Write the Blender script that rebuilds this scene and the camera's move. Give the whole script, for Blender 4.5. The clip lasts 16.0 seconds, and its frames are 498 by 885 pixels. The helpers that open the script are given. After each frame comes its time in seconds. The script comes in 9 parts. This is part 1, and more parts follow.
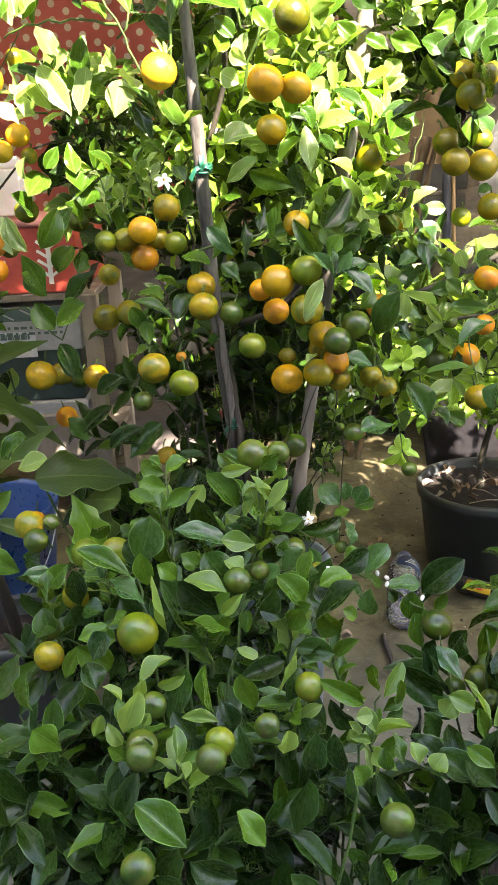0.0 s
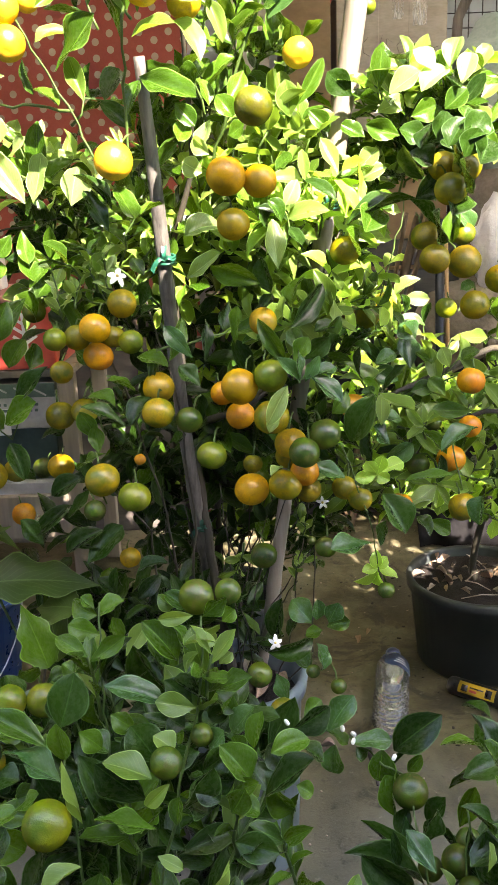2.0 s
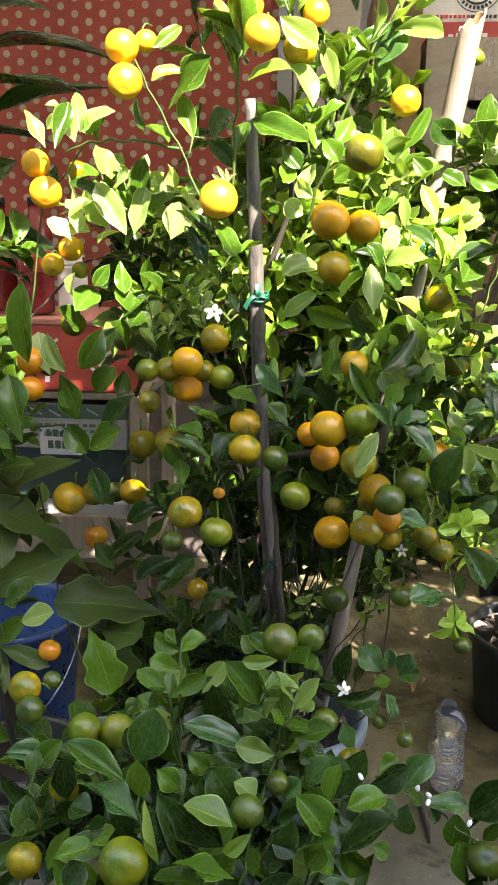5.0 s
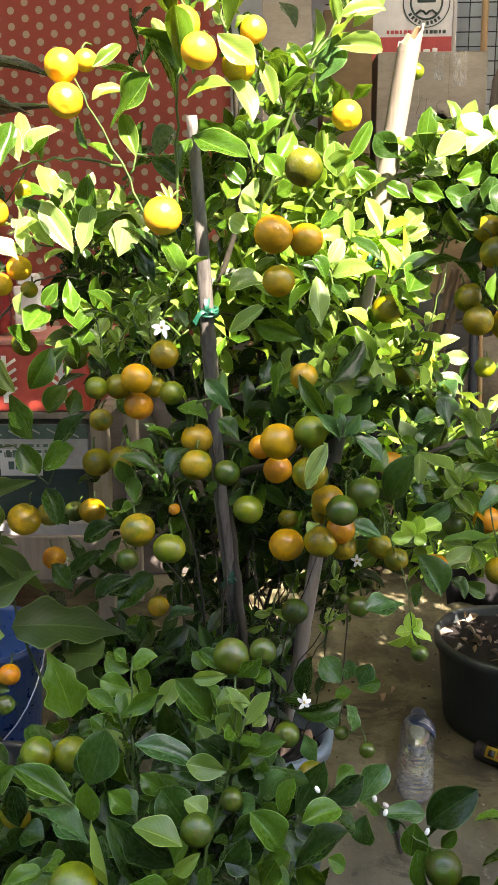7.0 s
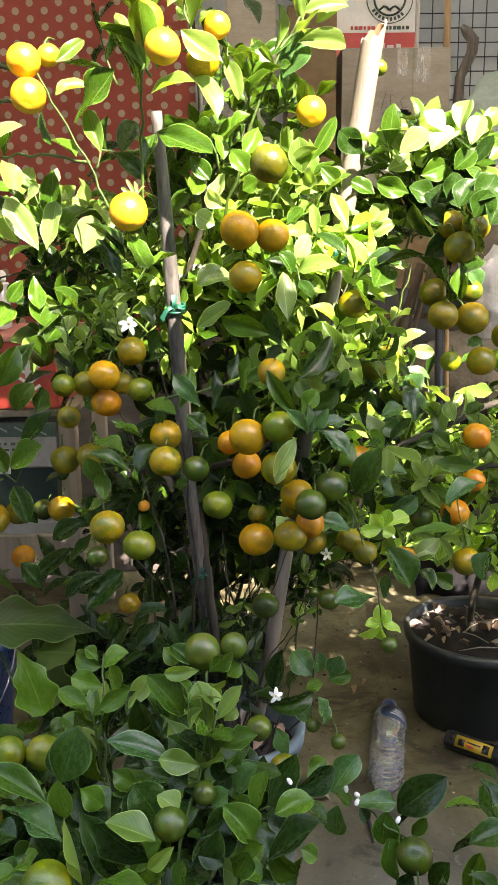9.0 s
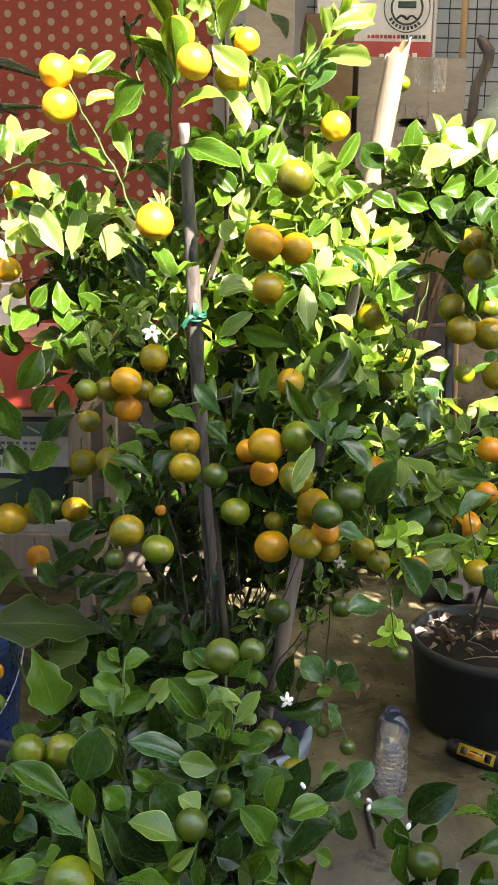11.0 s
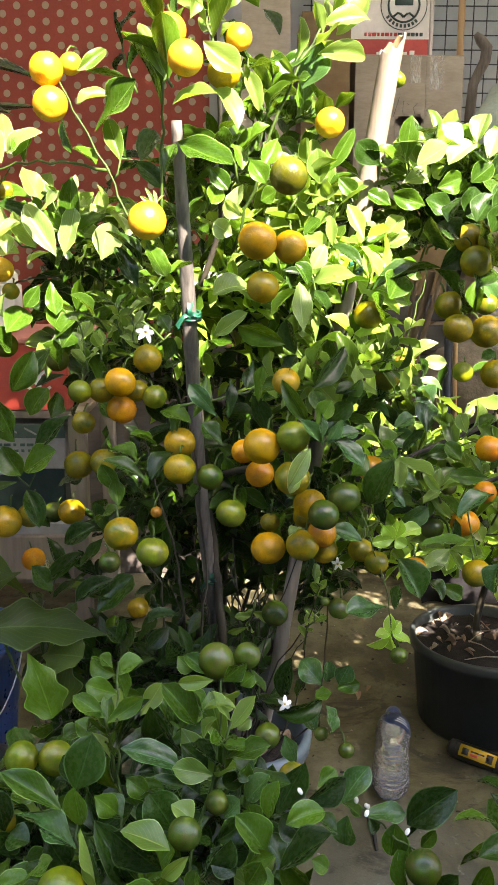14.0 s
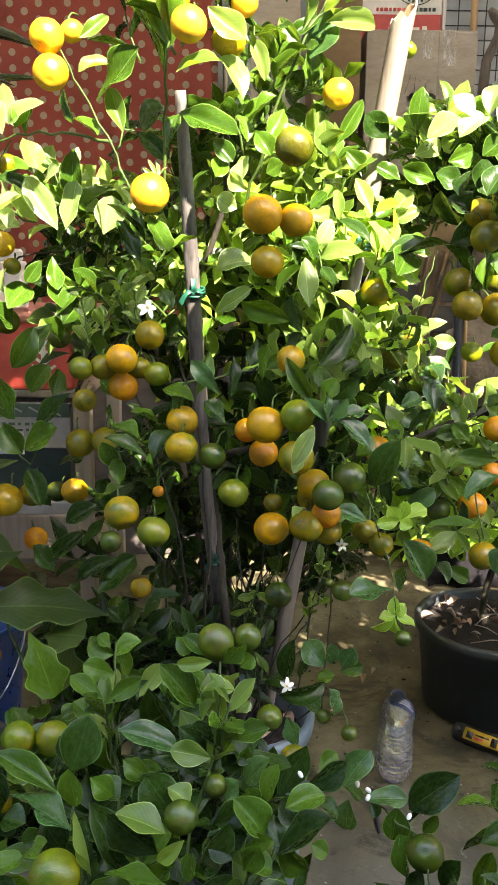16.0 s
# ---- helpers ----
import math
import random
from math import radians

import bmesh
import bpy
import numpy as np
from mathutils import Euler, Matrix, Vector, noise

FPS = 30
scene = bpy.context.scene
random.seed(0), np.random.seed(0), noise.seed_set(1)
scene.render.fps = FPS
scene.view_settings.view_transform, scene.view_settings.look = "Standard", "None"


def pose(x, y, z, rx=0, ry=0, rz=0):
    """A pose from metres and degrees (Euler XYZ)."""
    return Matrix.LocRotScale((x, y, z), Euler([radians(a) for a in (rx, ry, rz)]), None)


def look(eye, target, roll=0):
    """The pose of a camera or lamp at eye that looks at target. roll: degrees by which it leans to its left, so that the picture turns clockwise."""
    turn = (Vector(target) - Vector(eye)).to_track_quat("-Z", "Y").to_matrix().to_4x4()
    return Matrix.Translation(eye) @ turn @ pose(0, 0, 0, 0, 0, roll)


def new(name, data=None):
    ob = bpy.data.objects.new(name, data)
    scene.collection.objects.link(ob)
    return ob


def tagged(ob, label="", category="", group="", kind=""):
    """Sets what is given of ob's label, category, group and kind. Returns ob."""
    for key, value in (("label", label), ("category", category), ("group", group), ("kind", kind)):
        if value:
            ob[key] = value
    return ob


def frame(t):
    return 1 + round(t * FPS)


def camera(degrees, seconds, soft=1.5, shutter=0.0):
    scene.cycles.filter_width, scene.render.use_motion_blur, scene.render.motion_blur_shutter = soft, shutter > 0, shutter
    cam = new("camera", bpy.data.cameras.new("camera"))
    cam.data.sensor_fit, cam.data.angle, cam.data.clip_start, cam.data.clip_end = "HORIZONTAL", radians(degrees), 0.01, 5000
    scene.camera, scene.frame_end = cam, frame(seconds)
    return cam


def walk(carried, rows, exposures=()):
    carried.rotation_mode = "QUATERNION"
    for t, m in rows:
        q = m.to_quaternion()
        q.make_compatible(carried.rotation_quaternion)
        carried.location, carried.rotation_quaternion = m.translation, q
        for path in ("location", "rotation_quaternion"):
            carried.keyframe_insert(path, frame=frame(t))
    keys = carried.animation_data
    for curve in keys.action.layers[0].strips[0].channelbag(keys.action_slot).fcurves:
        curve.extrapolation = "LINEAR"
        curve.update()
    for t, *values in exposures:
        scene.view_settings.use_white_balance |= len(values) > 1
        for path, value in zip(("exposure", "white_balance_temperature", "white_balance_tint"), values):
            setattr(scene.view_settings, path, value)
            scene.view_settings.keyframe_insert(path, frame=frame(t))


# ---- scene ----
EXPO, SKY = 3.88, 0.15
TEMP, TINT = 7400, 26
# Front edge, height and turn of the added slab that blocks the sun
BLOCK_Y, BLOCK_Z, BLOCK_TURN = -1.20, 2.850, 0.06
# The camera and its walk
cam = camera(33.28, 16.0, soft=1.25)
PATH = [
    (0.0, (-0.0191, -0.0911, 0.8657), (-0.0269, 1.7971, 0.2064), -2.80),
    (0.5, (0.0115, -0.0180, 0.8650), (0.0507, 1.8851, 0.2513), -2.97),
    (1.0, (0.0048, 0.0122, 0.8706), (0.0121, 1.9259, 0.2893), -2.77),
    (1.5, (0.0104, 0.0119, 0.8848), (0.0025, 1.9364, 0.3408), -2.14),
    (2.0, (0.0258, 0.0077, 0.8962), (0.0189, 1.9356, 0.3639), -2.19),
    (2.5, (0.0213, 0.0067, 0.8901), (0.0190, 1.9407, 0.3806), -2.31),
    (3.0, (0.0001, 0.0150, 0.8979), (-0.0355, 1.9510, 0.3974), -1.19),
    (3.2, (-0.0092, 0.0204, 0.9030), (-0.0850, 1.9577, 0.4121), -0.63),
    (5.3, (-0.0061, 0.0053, 0.9062), (-0.1373, 1.9467, 0.4439), 0.89),
    (5.5, (0.0007, 0.0011, 0.9035), (-0.1159, 1.9435, 0.4416), 0.60),
    (6.0, (0.0108, -0.0027, 0.9025), (-0.0864, 1.9412, 0.4420), 0.02),
    (6.5, (0.0096, 0.0029, 0.9019), (-0.0699, 1.9508, 0.4556), -0.16),
    (7.0, (0.0126, 0.0124, 0.9059), (-0.0504, 1.9649, 0.4774), -0.42),
    (7.5, (0.0151, 0.0194, 0.9065), (-0.0439, 1.9759, 0.4962), -0.71),
    (8.0, (0.0113, 0.0134, 0.9094), (-0.0281, 1.9697, 0.4956), -0.79),
    (8.5, (0.0122, 0.0151, 0.9059), (0.0000, 1.9682, 0.4754), -0.81),
    (9.0, (0.0135, 0.0097, 0.9062), (0.0233, 1.9609, 0.4671), -0.65),
    (9.5, (-0.0001, 0.0035, 0.9113), (0.0131, 1.9539, 0.4691), -0.02),
    (12.0, (-0.0023, -0.0030, 0.9163), (-0.0007, 1.9498, 0.4846), 0.74),
    (12.5, (0.0001, 0.0000, 0.9151), (0.0002, 1.9527, 0.4825), 0.70),
    (13.0, (0.0016, 0.0013, 0.9153), (0.0030, 1.9546, 0.4855), 0.51),
    (13.5, (0.0041, 0.0036, 0.9136), (0.0081, 1.9568, 0.4837), 0.34),
    (14.0, (0.0035, 0.0071, 0.9146), (0.0037, 1.9591, 0.4790), 0.28),
    (14.5, (0.0038, 0.0097, 0.9144), (0.0011, 1.9603, 0.4725), 0.29),
    (15.0, (0.0009, 0.0076, 0.9143), (-0.0067, 1.9574, 0.4693), 0.46),
    (15.5, (0.0023, 0.0113, 0.9123), (-0.0123, 1.9585, 0.4562), 0.62),
    (16.0, (0.0083, 0.0210, 0.9078), (-0.0108, 1.9632, 0.4308), 0.55),
]
walk(cam, [(t, look(eye, target, roll)) for t, eye, target, roll in PATH], exposures=[(0.0, EXPO + 0.50, TEMP, TINT), (0.5, EXPO + 0.14, TEMP, TINT), (1.0, EXPO + 0.33, TEMP, TINT), (2.0, EXPO + 0.20, TEMP, TINT), (3.0, EXPO + 0.17, TEMP, TINT), (5.5, EXPO, TEMP, TINT), (16.0, EXPO, TEMP, TINT)])
# ---- world, sun ----
SUN_TO = Vector((0.55, -1.05, 1.00)).normalized()
world = bpy.data.worlds.new("sky")
scene.world = world
world.use_nodes = True
_n = world.node_tree.nodes
_sky = _n.new("ShaderNodeTexSky")
_sky.sky_type = "NISHITA"
_sky.sun_disc = False
_sky.sun_elevation = math.asin(SUN_TO.z)
_sky.sun_rotation = math.atan2(SUN_TO.x, SUN_TO.y)
_bg = _n["Background"]
_bg.inputs["Strength"].default_value = SKY
world.node_tree.links.new(_sky.outputs["Color"], _bg.inputs["Color"])
_sun = bpy.data.lights.new("sun", "SUN")
_sun.energy = 2.8
_sun.angle = radians(0.55)
_sun.color = (1.0, 0.965, 0.88)
sun = new("sun", _sun)
sun.matrix_world = look(SUN_TO * 20, (0, 0, 0))


# ---- materials ----
def material(name, rough=0.6, metal=0.0, spec=0.5):
    m = bpy.data.materials.new(name)
    m.use_nodes = True
    b = m.node_tree.nodes["Principled BSDF"]
    b.inputs["Roughness"].default_value = rough
    b.inputs["Metallic"].default_value = metal
    b.inputs["Specular IOR Level"].default_value = spec
    return m, m.node_tree, b


def node(nt, kind, **values):
    n = nt.nodes.new(kind)
    for k, v in values.items():
        n.inputs[k.replace("_", " ")].default_value = v
    return n


def coords(nt, scale, stretch=(1, 1, 1), which="Object"):
    tc = nt.nodes.new("ShaderNodeTexCoord")
    mp = nt.nodes.new("ShaderNodeMapping")
    mp.inputs["Scale"].default_value = [scale * s for s in stretch]
    nt.links.new(tc.outputs[which], mp.inputs["Vector"])
    return mp.outputs["Vector"]


def noise_tex(nt, vec, scale=1.0, detail=5.0, rough=0.6, dist=0.0):
    n = node(nt, "ShaderNodeTexNoise", Scale=scale, Detail=detail, Roughness=rough, Distortion=dist)
    nt.links.new(vec, n.inputs["Vector"])
    return n.outputs["Fac"]


def ramp(nt, fac, stops):
    r = nt.nodes.new("ShaderNodeValToRGB")
    el = r.color_ramp.elements
    while len(el) < len(stops):
        el.new(0.5)
    for e, (p, c) in zip(el, stops):
        e.position, e.color = p, (*c, 1)
    nt.links.new(fac, r.inputs["Fac"])
    return r.outputs["Color"]


def mixc(nt, fac, a, b, mode="MIX"):
    m = nt.nodes.new("ShaderNodeMix")
    m.data_type, m.blend_type = "RGBA", mode
    for sock, v in ((m.inputs[0], fac), (m.inputs[6], a), (m.inputs[7], b)):
        if isinstance(v, (int, float)):
            sock.default_value = v
        elif isinstance(v, tuple):
            sock.default_value = (*v, 1)
        else:
            nt.links.new(v, sock)
    return m.outputs[2]


def math_node(nt, op, a, b=0.5):
    m = nt.nodes.new("ShaderNodeMath")
    m.operation = op
    for sock, v in zip(m.inputs, (a, b)):
        if isinstance(v, (int, float)):
            sock.default_value = v
        else:
            nt.links.new(v, sock)
    return m.outputs[0]


def bump(nt, b, height, strength=0.3, dist=0.002):
    n = node(nt, "ShaderNodeBump", Strength=strength, Distance=dist)
    nt.links.new(height, n.inputs["Height"])
    nt.links.new(n.outputs["Normal"], b.inputs["Normal"])


def simple(name, c1, c2, scale=40.0, rough=0.6, metal=0.0, spec=0.5, stretch=(1, 1, 1), bumps=0.25, bdist=0.001, fine=6.0):
    """A surface of two tones with stains, grain and fine relief."""
    m, nt, b = material(name, rough, metal, spec)
    v = coords(nt, 1.0, stretch)
    big, small = noise_tex(nt, v, scale, 4), noise_tex(nt, v, scale * fine, 6)
    f = math_node(nt, "ADD", math_node(nt, "MULTIPLY", big, 0.6), math_node(nt, "MULTIPLY", small, 0.4))
    col = ramp(nt, f, [(0.34, c1), (0.66, c2)])
    nt.links.new(col, b.inputs["Base Color"])
    r = nt.nodes.new("ShaderNodeMapRange")
    r.inputs["To Min"].default_value, r.inputs["To Max"].default_value = max(rough - 0.12, 0.02), min(rough + 0.12, 1)
    nt.links.new(small, r.inputs["Value"])
    nt.links.new(r.outputs["Result"], b.inputs["Roughness"])
    if bumps:
        bump(nt, b, small, bumps, bdist)
    return m


def leaf_material(name, dark, light, gloss=0.33, trans=0.30, glow=(0.30, 0.50, 0.03), spec=0.30, veins=0.15):
    """Waxy citrus leaf: darker blade, paler midrib and edge, light passing through."""
    m, nt, b = material(name, gloss, 0.0, spec)
    tc = nt.nodes.new("ShaderNodeTexCoord")
    uv = nt.nodes.new("ShaderNodeSeparateXYZ")
    nt.links.new(tc.outputs["UV"], uv.inputs[0])
    oi = nt.nodes.new("ShaderNodeObjectInfo")
    geo = nt.nodes.new("ShaderNodeNewGeometry")
    rnd = math_node(nt, "FRACT", math_node(nt, "ADD", oi.outputs["Random"], geo.outputs["Random Per Island"]))
    off = nt.nodes.new("ShaderNodeVectorMath")
    off.operation = "ADD"
    nt.links.new(tc.outputs["Object"], off.inputs[0])
    comb = nt.nodes.new("ShaderNodeCombineXYZ")
    nt.links.new(math_node(nt, "MULTIPLY", rnd, 37.0), comb.inputs[0])
    nt.links.new(comb.outputs[0], off.inputs[1])
    blotch = noise_tex(nt, tc.outputs["UV"], 5.0, 4)
    tone = math_node(nt, "ADD", math_node(nt, "MULTIPLY", rnd, 0.7), math_node(nt, "MULTIPLY", blotch, 0.4))
    col = ramp(nt, tone, [(0.12, dark), (0.95, light)])
    # dust and fine mottling, midrib, side veins, pale margin
    grime = ramp(nt, noise_tex(nt, off.outputs[0], 7.0, 6, 0.7), [(0.45, (0, 0, 0)), (0.75, (1, 1, 1))])
    col = mixc(nt, math_node(nt, "MULTIPLY", grime, 0.16), col, tuple(0.5 * c + 0.035 for c in light))
    rib = math_node(nt, "ABSOLUTE", math_node(nt, "SUBTRACT", uv.outputs[0], 0.5))
    pale = tuple(min(1, c * 1.9 + 0.02) for c in light)
    vein_in = math_node(nt, "ADD", math_node(nt, "MULTIPLY", uv.outputs[1], 60.0), math_node(nt, "MULTIPLY", rib, -55.0))
    vein = math_node(nt, "SINE", vein_in)
    veinm = math_node(nt, "GREATER_THAN", vein, 0.93)
    col = mixc(nt, math_node(nt, "MULTIPLY", veinm, veins), col, pale)
    ribm = math_node(nt, "LESS_THAN", rib, 0.016)
    col = mixc(nt, math_node(nt, "MULTIPLY", ribm, 0.50), col, pale)
    edge = math_node(nt, "GREATER_THAN", rib, 0.470)
    col = mixc(nt, math_node(nt, "MULTIPLY", edge, math_node(nt, "ADD", math_node(nt, "MULTIPLY", blotch, 0.9), 0.22)), col, tuple(min(1, c * 2.1 + 0.04) for c in light))
    nt.links.new(col, b.inputs["Base Color"])
    h = math_node(nt, "ADD", math_node(nt, "MULTIPLY", vein, 0.07), math_node(nt, "MULTIPLY", noise_tex(nt, tc.outputs["UV"], 16.0, 4), 1.0))
    bump(nt, b, h, 0.24, 0.0009)
    nt.links.new(math_node(nt, "ADD", math_node(nt, "MULTIPLY", noise_tex(nt, tc.outputs["UV"], 9.0, 3), 0.25), gloss - 0.12), b.inputs["Roughness"])
    tr = nt.nodes.new("ShaderNodeBsdfTranslucent")
    nt.links.new(mixc(nt, 0.45, mixc(nt, 1.0, col, (2.6, 2.6, 1.2), "MULTIPLY"), glow), tr.inputs["Color"])
    mx = nt.nodes.new("ShaderNodeMixShader")
    mx.inputs[0].default_value = trans
    nt.links.new(b.outputs[0], mx.inputs[1])
    nt.links.new(tr.outputs[0], mx.inputs[2])
    nt.links.new(mx.outputs[0], nt.nodes["Material Output"].inputs["Surface"])
    return m


def fruit_material(name, low, high, blush, amount):
    """Thin-skinned citrus peel: two tones in soft patches, oil-gland pits, faint scars."""
    m, nt, b = material(name, 0.27, 0.0, 0.40)
    oi = nt.nodes.new("ShaderNodeObjectInfo")
    tc = nt.nodes.new("ShaderNodeTexCoord")
    off = nt.nodes.new("ShaderNodeVectorMath")
    off.operation = "ADD"
    comb = nt.nodes.new("ShaderNodeCombineXYZ")
    for i in range(3):
        nt.links.new(math_node(nt, "MULTIPLY", oi.outputs["Random"], 11.0 + 7 * i), comb.inputs[i])
    nt.links.new(tc.outputs["Object"], off.inputs[0])
    nt.links.new(comb.outputs[0], off.inputs[1])
    v = off.outputs[0]
    patch = noise_tex(nt, v, 1.5, 5, 0.62)
    fine = noise_tex(nt, v, 30.0, 3, 0.6)
    col = ramp(nt, patch, [(0.40, low), (0.60, high)])
    bl = math_node(nt, "MULTIPLY", ramp(nt, noise_tex(nt, v, 1.25, 2), [(0.46, (0, 0, 0)), (0.64, (1, 1, 1))]), amount)
    col = mixc(nt, bl, col, blush)
    scar = ramp(nt, noise_tex(nt, v, 3.4, 8, 0.78, 0.5), [(0.49, (0, 0, 0)), (0.60, (1, 1, 1))])
    col = mixc(nt, math_node(nt, "MULTIPLY", scar, 0.68), col, tuple(0.55 * a + 0.45 * q for a, q in zip(low, (0.20, 0.13, 0.05))))
    col = mixc(nt, math_node(nt, "MULTIPLY", fine, 0.30), col, tuple(c * 0.60 for c in low))
    vo = node(nt, "ShaderNodeTexVoronoi", Scale=34.0)
    nt.links.new(v, vo.inputs["Vector"])
    gland = ramp(nt, vo.outputs["Distance"], [(0.10, (1, 1, 1)), (0.42, (0, 0, 0))])
    col = mixc(nt, math_node(nt, "MULTIPLY", gland, 0.16), col, tuple(c * 0.45 for c in low))
    bm_ = node(nt, "ShaderNodeBump", Strength=0.20, Distance=0.0009)
    nt.links.new(vo.outputs["Distance"], bm_.inputs["Height"])
    body, wax, mx = nt.nodes.new("ShaderNodeBsdfDiffuse"), node(nt, "ShaderNodeBsdfGlossy", Roughness=0.29), nt.nodes.new("ShaderNodeMixShader")
    nt.links.new(col, body.inputs["Color"])
    mx.inputs[0].default_value = 0.046
    for sh, k in ((body, 1), (wax, 2)):
        nt.links.new(bm_.outputs["Normal"], sh.inputs["Normal"])
        nt.links.new(sh.outputs[0], mx.inputs[k])
    nt.links.new(mx.outputs[0], nt.nodes["Material Output"].inputs["Surface"])
    nt.nodes.remove(b)
    return m


LEAF = {
    # dark leaves; as filler this tone also carries the shade between shoots
    "dark": leaf_material("leaf_dark_shade", (0.0030, 0.014, 0.0014), (0.015, 0.047, 0.0036), 0.27, 0.05, spec=0.17),
    "mid": leaf_material("leaf_mid", (0.0070, 0.031, 0.0018), (0.048, 0.117, 0.007), 0.27, 0.15, spec=0.19),
    # paler tones: new growth, and sunlit brightness put into the leaf colour
    "light": leaf_material("leaf_light", (0.044, 0.104, 0.008), (0.137, 0.218, 0.046), 0.32, 0.32, spec=0.34),
    "young": leaf_material("leaf_young_sunlit", (0.085, 0.165, 0.020), (0.245, 0.345, 0.135), 0.30, 0.36, (0.42, 0.56, 0.14), spec=0.5),
    "blue": leaf_material("leaf_bluish", (0.010, 0.044, 0.010), (0.046, 0.120, 0.028), 0.26, 0.12, spec=0.29),
    "lime": leaf_material("leaf_lime_sunlit", (0.150, 0.300, 0.018), (0.270, 0.430, 0.070), 0.30, 0.38, (0.40, 0.62, 0.08)),
    "big": leaf_material("leaf_lobed", (0.020, 0.048, 0.008), (0.044, 0.086, 0.016), 0.44, 0.20, spec=0.2, veins=0.24),
}
FRUIT = {
    "G": fruit_material("peel_green", (0.013, 0.042, 0.002), (0.048, 0.104, 0.004), (0.12, 0.14, 0.004), 0.35),
    "v": fruit_material("peel_olive_green", (0.036, 0.066, 0.002), (0.110, 0.128, 0.003), (0.19, 0.160, 0.003), 0.45),
    "g": fruit_material("peel_light_green", (0.050, 0.100, 0.002), (0.130, 0.186, 0.003), (0.25, 0.215, 0.003), 0.42),
    "y": fruit_material("peel_turning", (0.090, 0.120, 0.002), (0.285, 0.225, 0.002), (0.40, 0.215, 0.002), 0.65),
    "b": fruit_material("peel_olive", (0.075, 0.100, 0.002), (0.245, 0.200, 0.002), (0.34, 0.200, 0.002), 0.60),
    "Y": fruit_material("peel_yellow", (0.600, 0.320, 0.010), (0.720, 0.440, 0.026), (0.62, 0.26, 0.006), 0.40),
    "o": fruit_material("peel_amber", (0.260, 0.185, 0.002), (0.500, 0.285, 0.002), (0.15, 0.155, 0.003), 0.60),
    "a": fruit_material("peel_gold", (0.370, 0.200, 0.002), (0.600, 0.310, 0.003), (0.20, 0.185, 0.003), 0.50),
    "O": fruit_material("peel_orange", (0.430, 0.170, 0.002), (0.580, 0.285, 0.002), (0.52, 0.140, 0.002), 0.6),
}
M_TWIG = simple("green_twig", (0.022, 0.050, 0.008), (0.060, 0.112, 0.020), 60, 0.55, spec=0.3)
M_STALK = simple("fruit_stalk", (0.10, 0.17, 0.03), (0.18, 0.25, 0.06), 80, 0.5)
M_BARK = simple("citrus_bark", (0.014, 0.013, 0.008), (0.045, 0.040, 0.023), 30, 0.8, stretch=(1, 1, 0.25), bumps=0.6, bdist=0.003)
M_BAMBOO = simple("weathered_bamboo", (0.018, 0.017, 0.014), (0.165, 0.158, 0.138), 42, 0.6, stretch=(1, 1, 0.06), bumps=0.5, bdist=0.002)
M_BAMBOO2 = simple("pale_bamboo", (0.078, 0.067, 0.050), (0.210, 0.188, 0.146), 30, 0.5, stretch=(1, 1, 0.08), bumps=0.35, bdist=0.001)
M_TIE = simple("green_tie", (0.003, 0.052, 0.030), (0.008, 0.105, 0.062), 90, 0.4, bumps=0.15)
M_PETAL = simple("white_petal", (0.72, 0.74, 0.68), (0.85, 0.86, 0.80), 120, 0.5, bumps=0.1)
M_STAMEN = simple("yellow_stamen", (0.55, 0.40, 0.08), (0.70, 0.55, 0.15), 120, 0.6)


# ---- mesh helpers ----
def finish(bm, name, mat, smooth=True):
    me = bpy.data.meshes.new(name)
    bm.normal_update()
    bm.to_mesh(me)
    bm.free()
    for mm in mat if isinstance(mat, (list, tuple)) else [mat]:
        me.materials.append(mm)
    if smooth:
        me.shade_smooth()
    return me


def part(name, bm, mat, parent, label="", smooth=True):
    ob = new(name, finish(bm, name, mat, smooth) if isinstance(bm, bmesh.types.BMesh) else bm)
    ob.parent = parent
    if label:
        tagged(ob, label)
    return ob


def thing(name, label, category, group="", kind="", at=(0, 0, 0)):
    ob = tagged(new(name), label, category, group, kind)
    ob.location = at
    ob.empty_display_size = 0.05
    return ob


def solid(name, bm, mat, label, category, group="", kind="", smooth=False):
    return tagged(new(name, finish(bm, name, mat, smooth)), label, category, group, kind)


def box_bm(size, at=(0, 0, 0), bevel=0.004, seg=2, turn=None, bm=None):
    b = bmesh.new()
    bmesh.ops.create_cube(b, size=1, matrix=Matrix.Diagonal((*size, 1)))
    if bevel:
        bmesh.ops.bevel(b, geom=b.edges[:], offset=min(bevel, min(size) * 0.45), segments=seg, profile=0.6, affect="EDGES")
    m = Matrix.Translation(at) @ (turn.to_4x4() if turn else Matrix())
    bmesh.ops.transform(b, matrix=m, verts=b.verts[:])
    return join(bm, b)


def join(bm, b):
    if bm is None:
        return b
    tmp = bpy.data.meshes.new("tmp")
    b.to_mesh(tmp)
    b.free()
    bm.from_mesh(tmp)
    bpy.data.meshes.remove(tmp)
    return bm


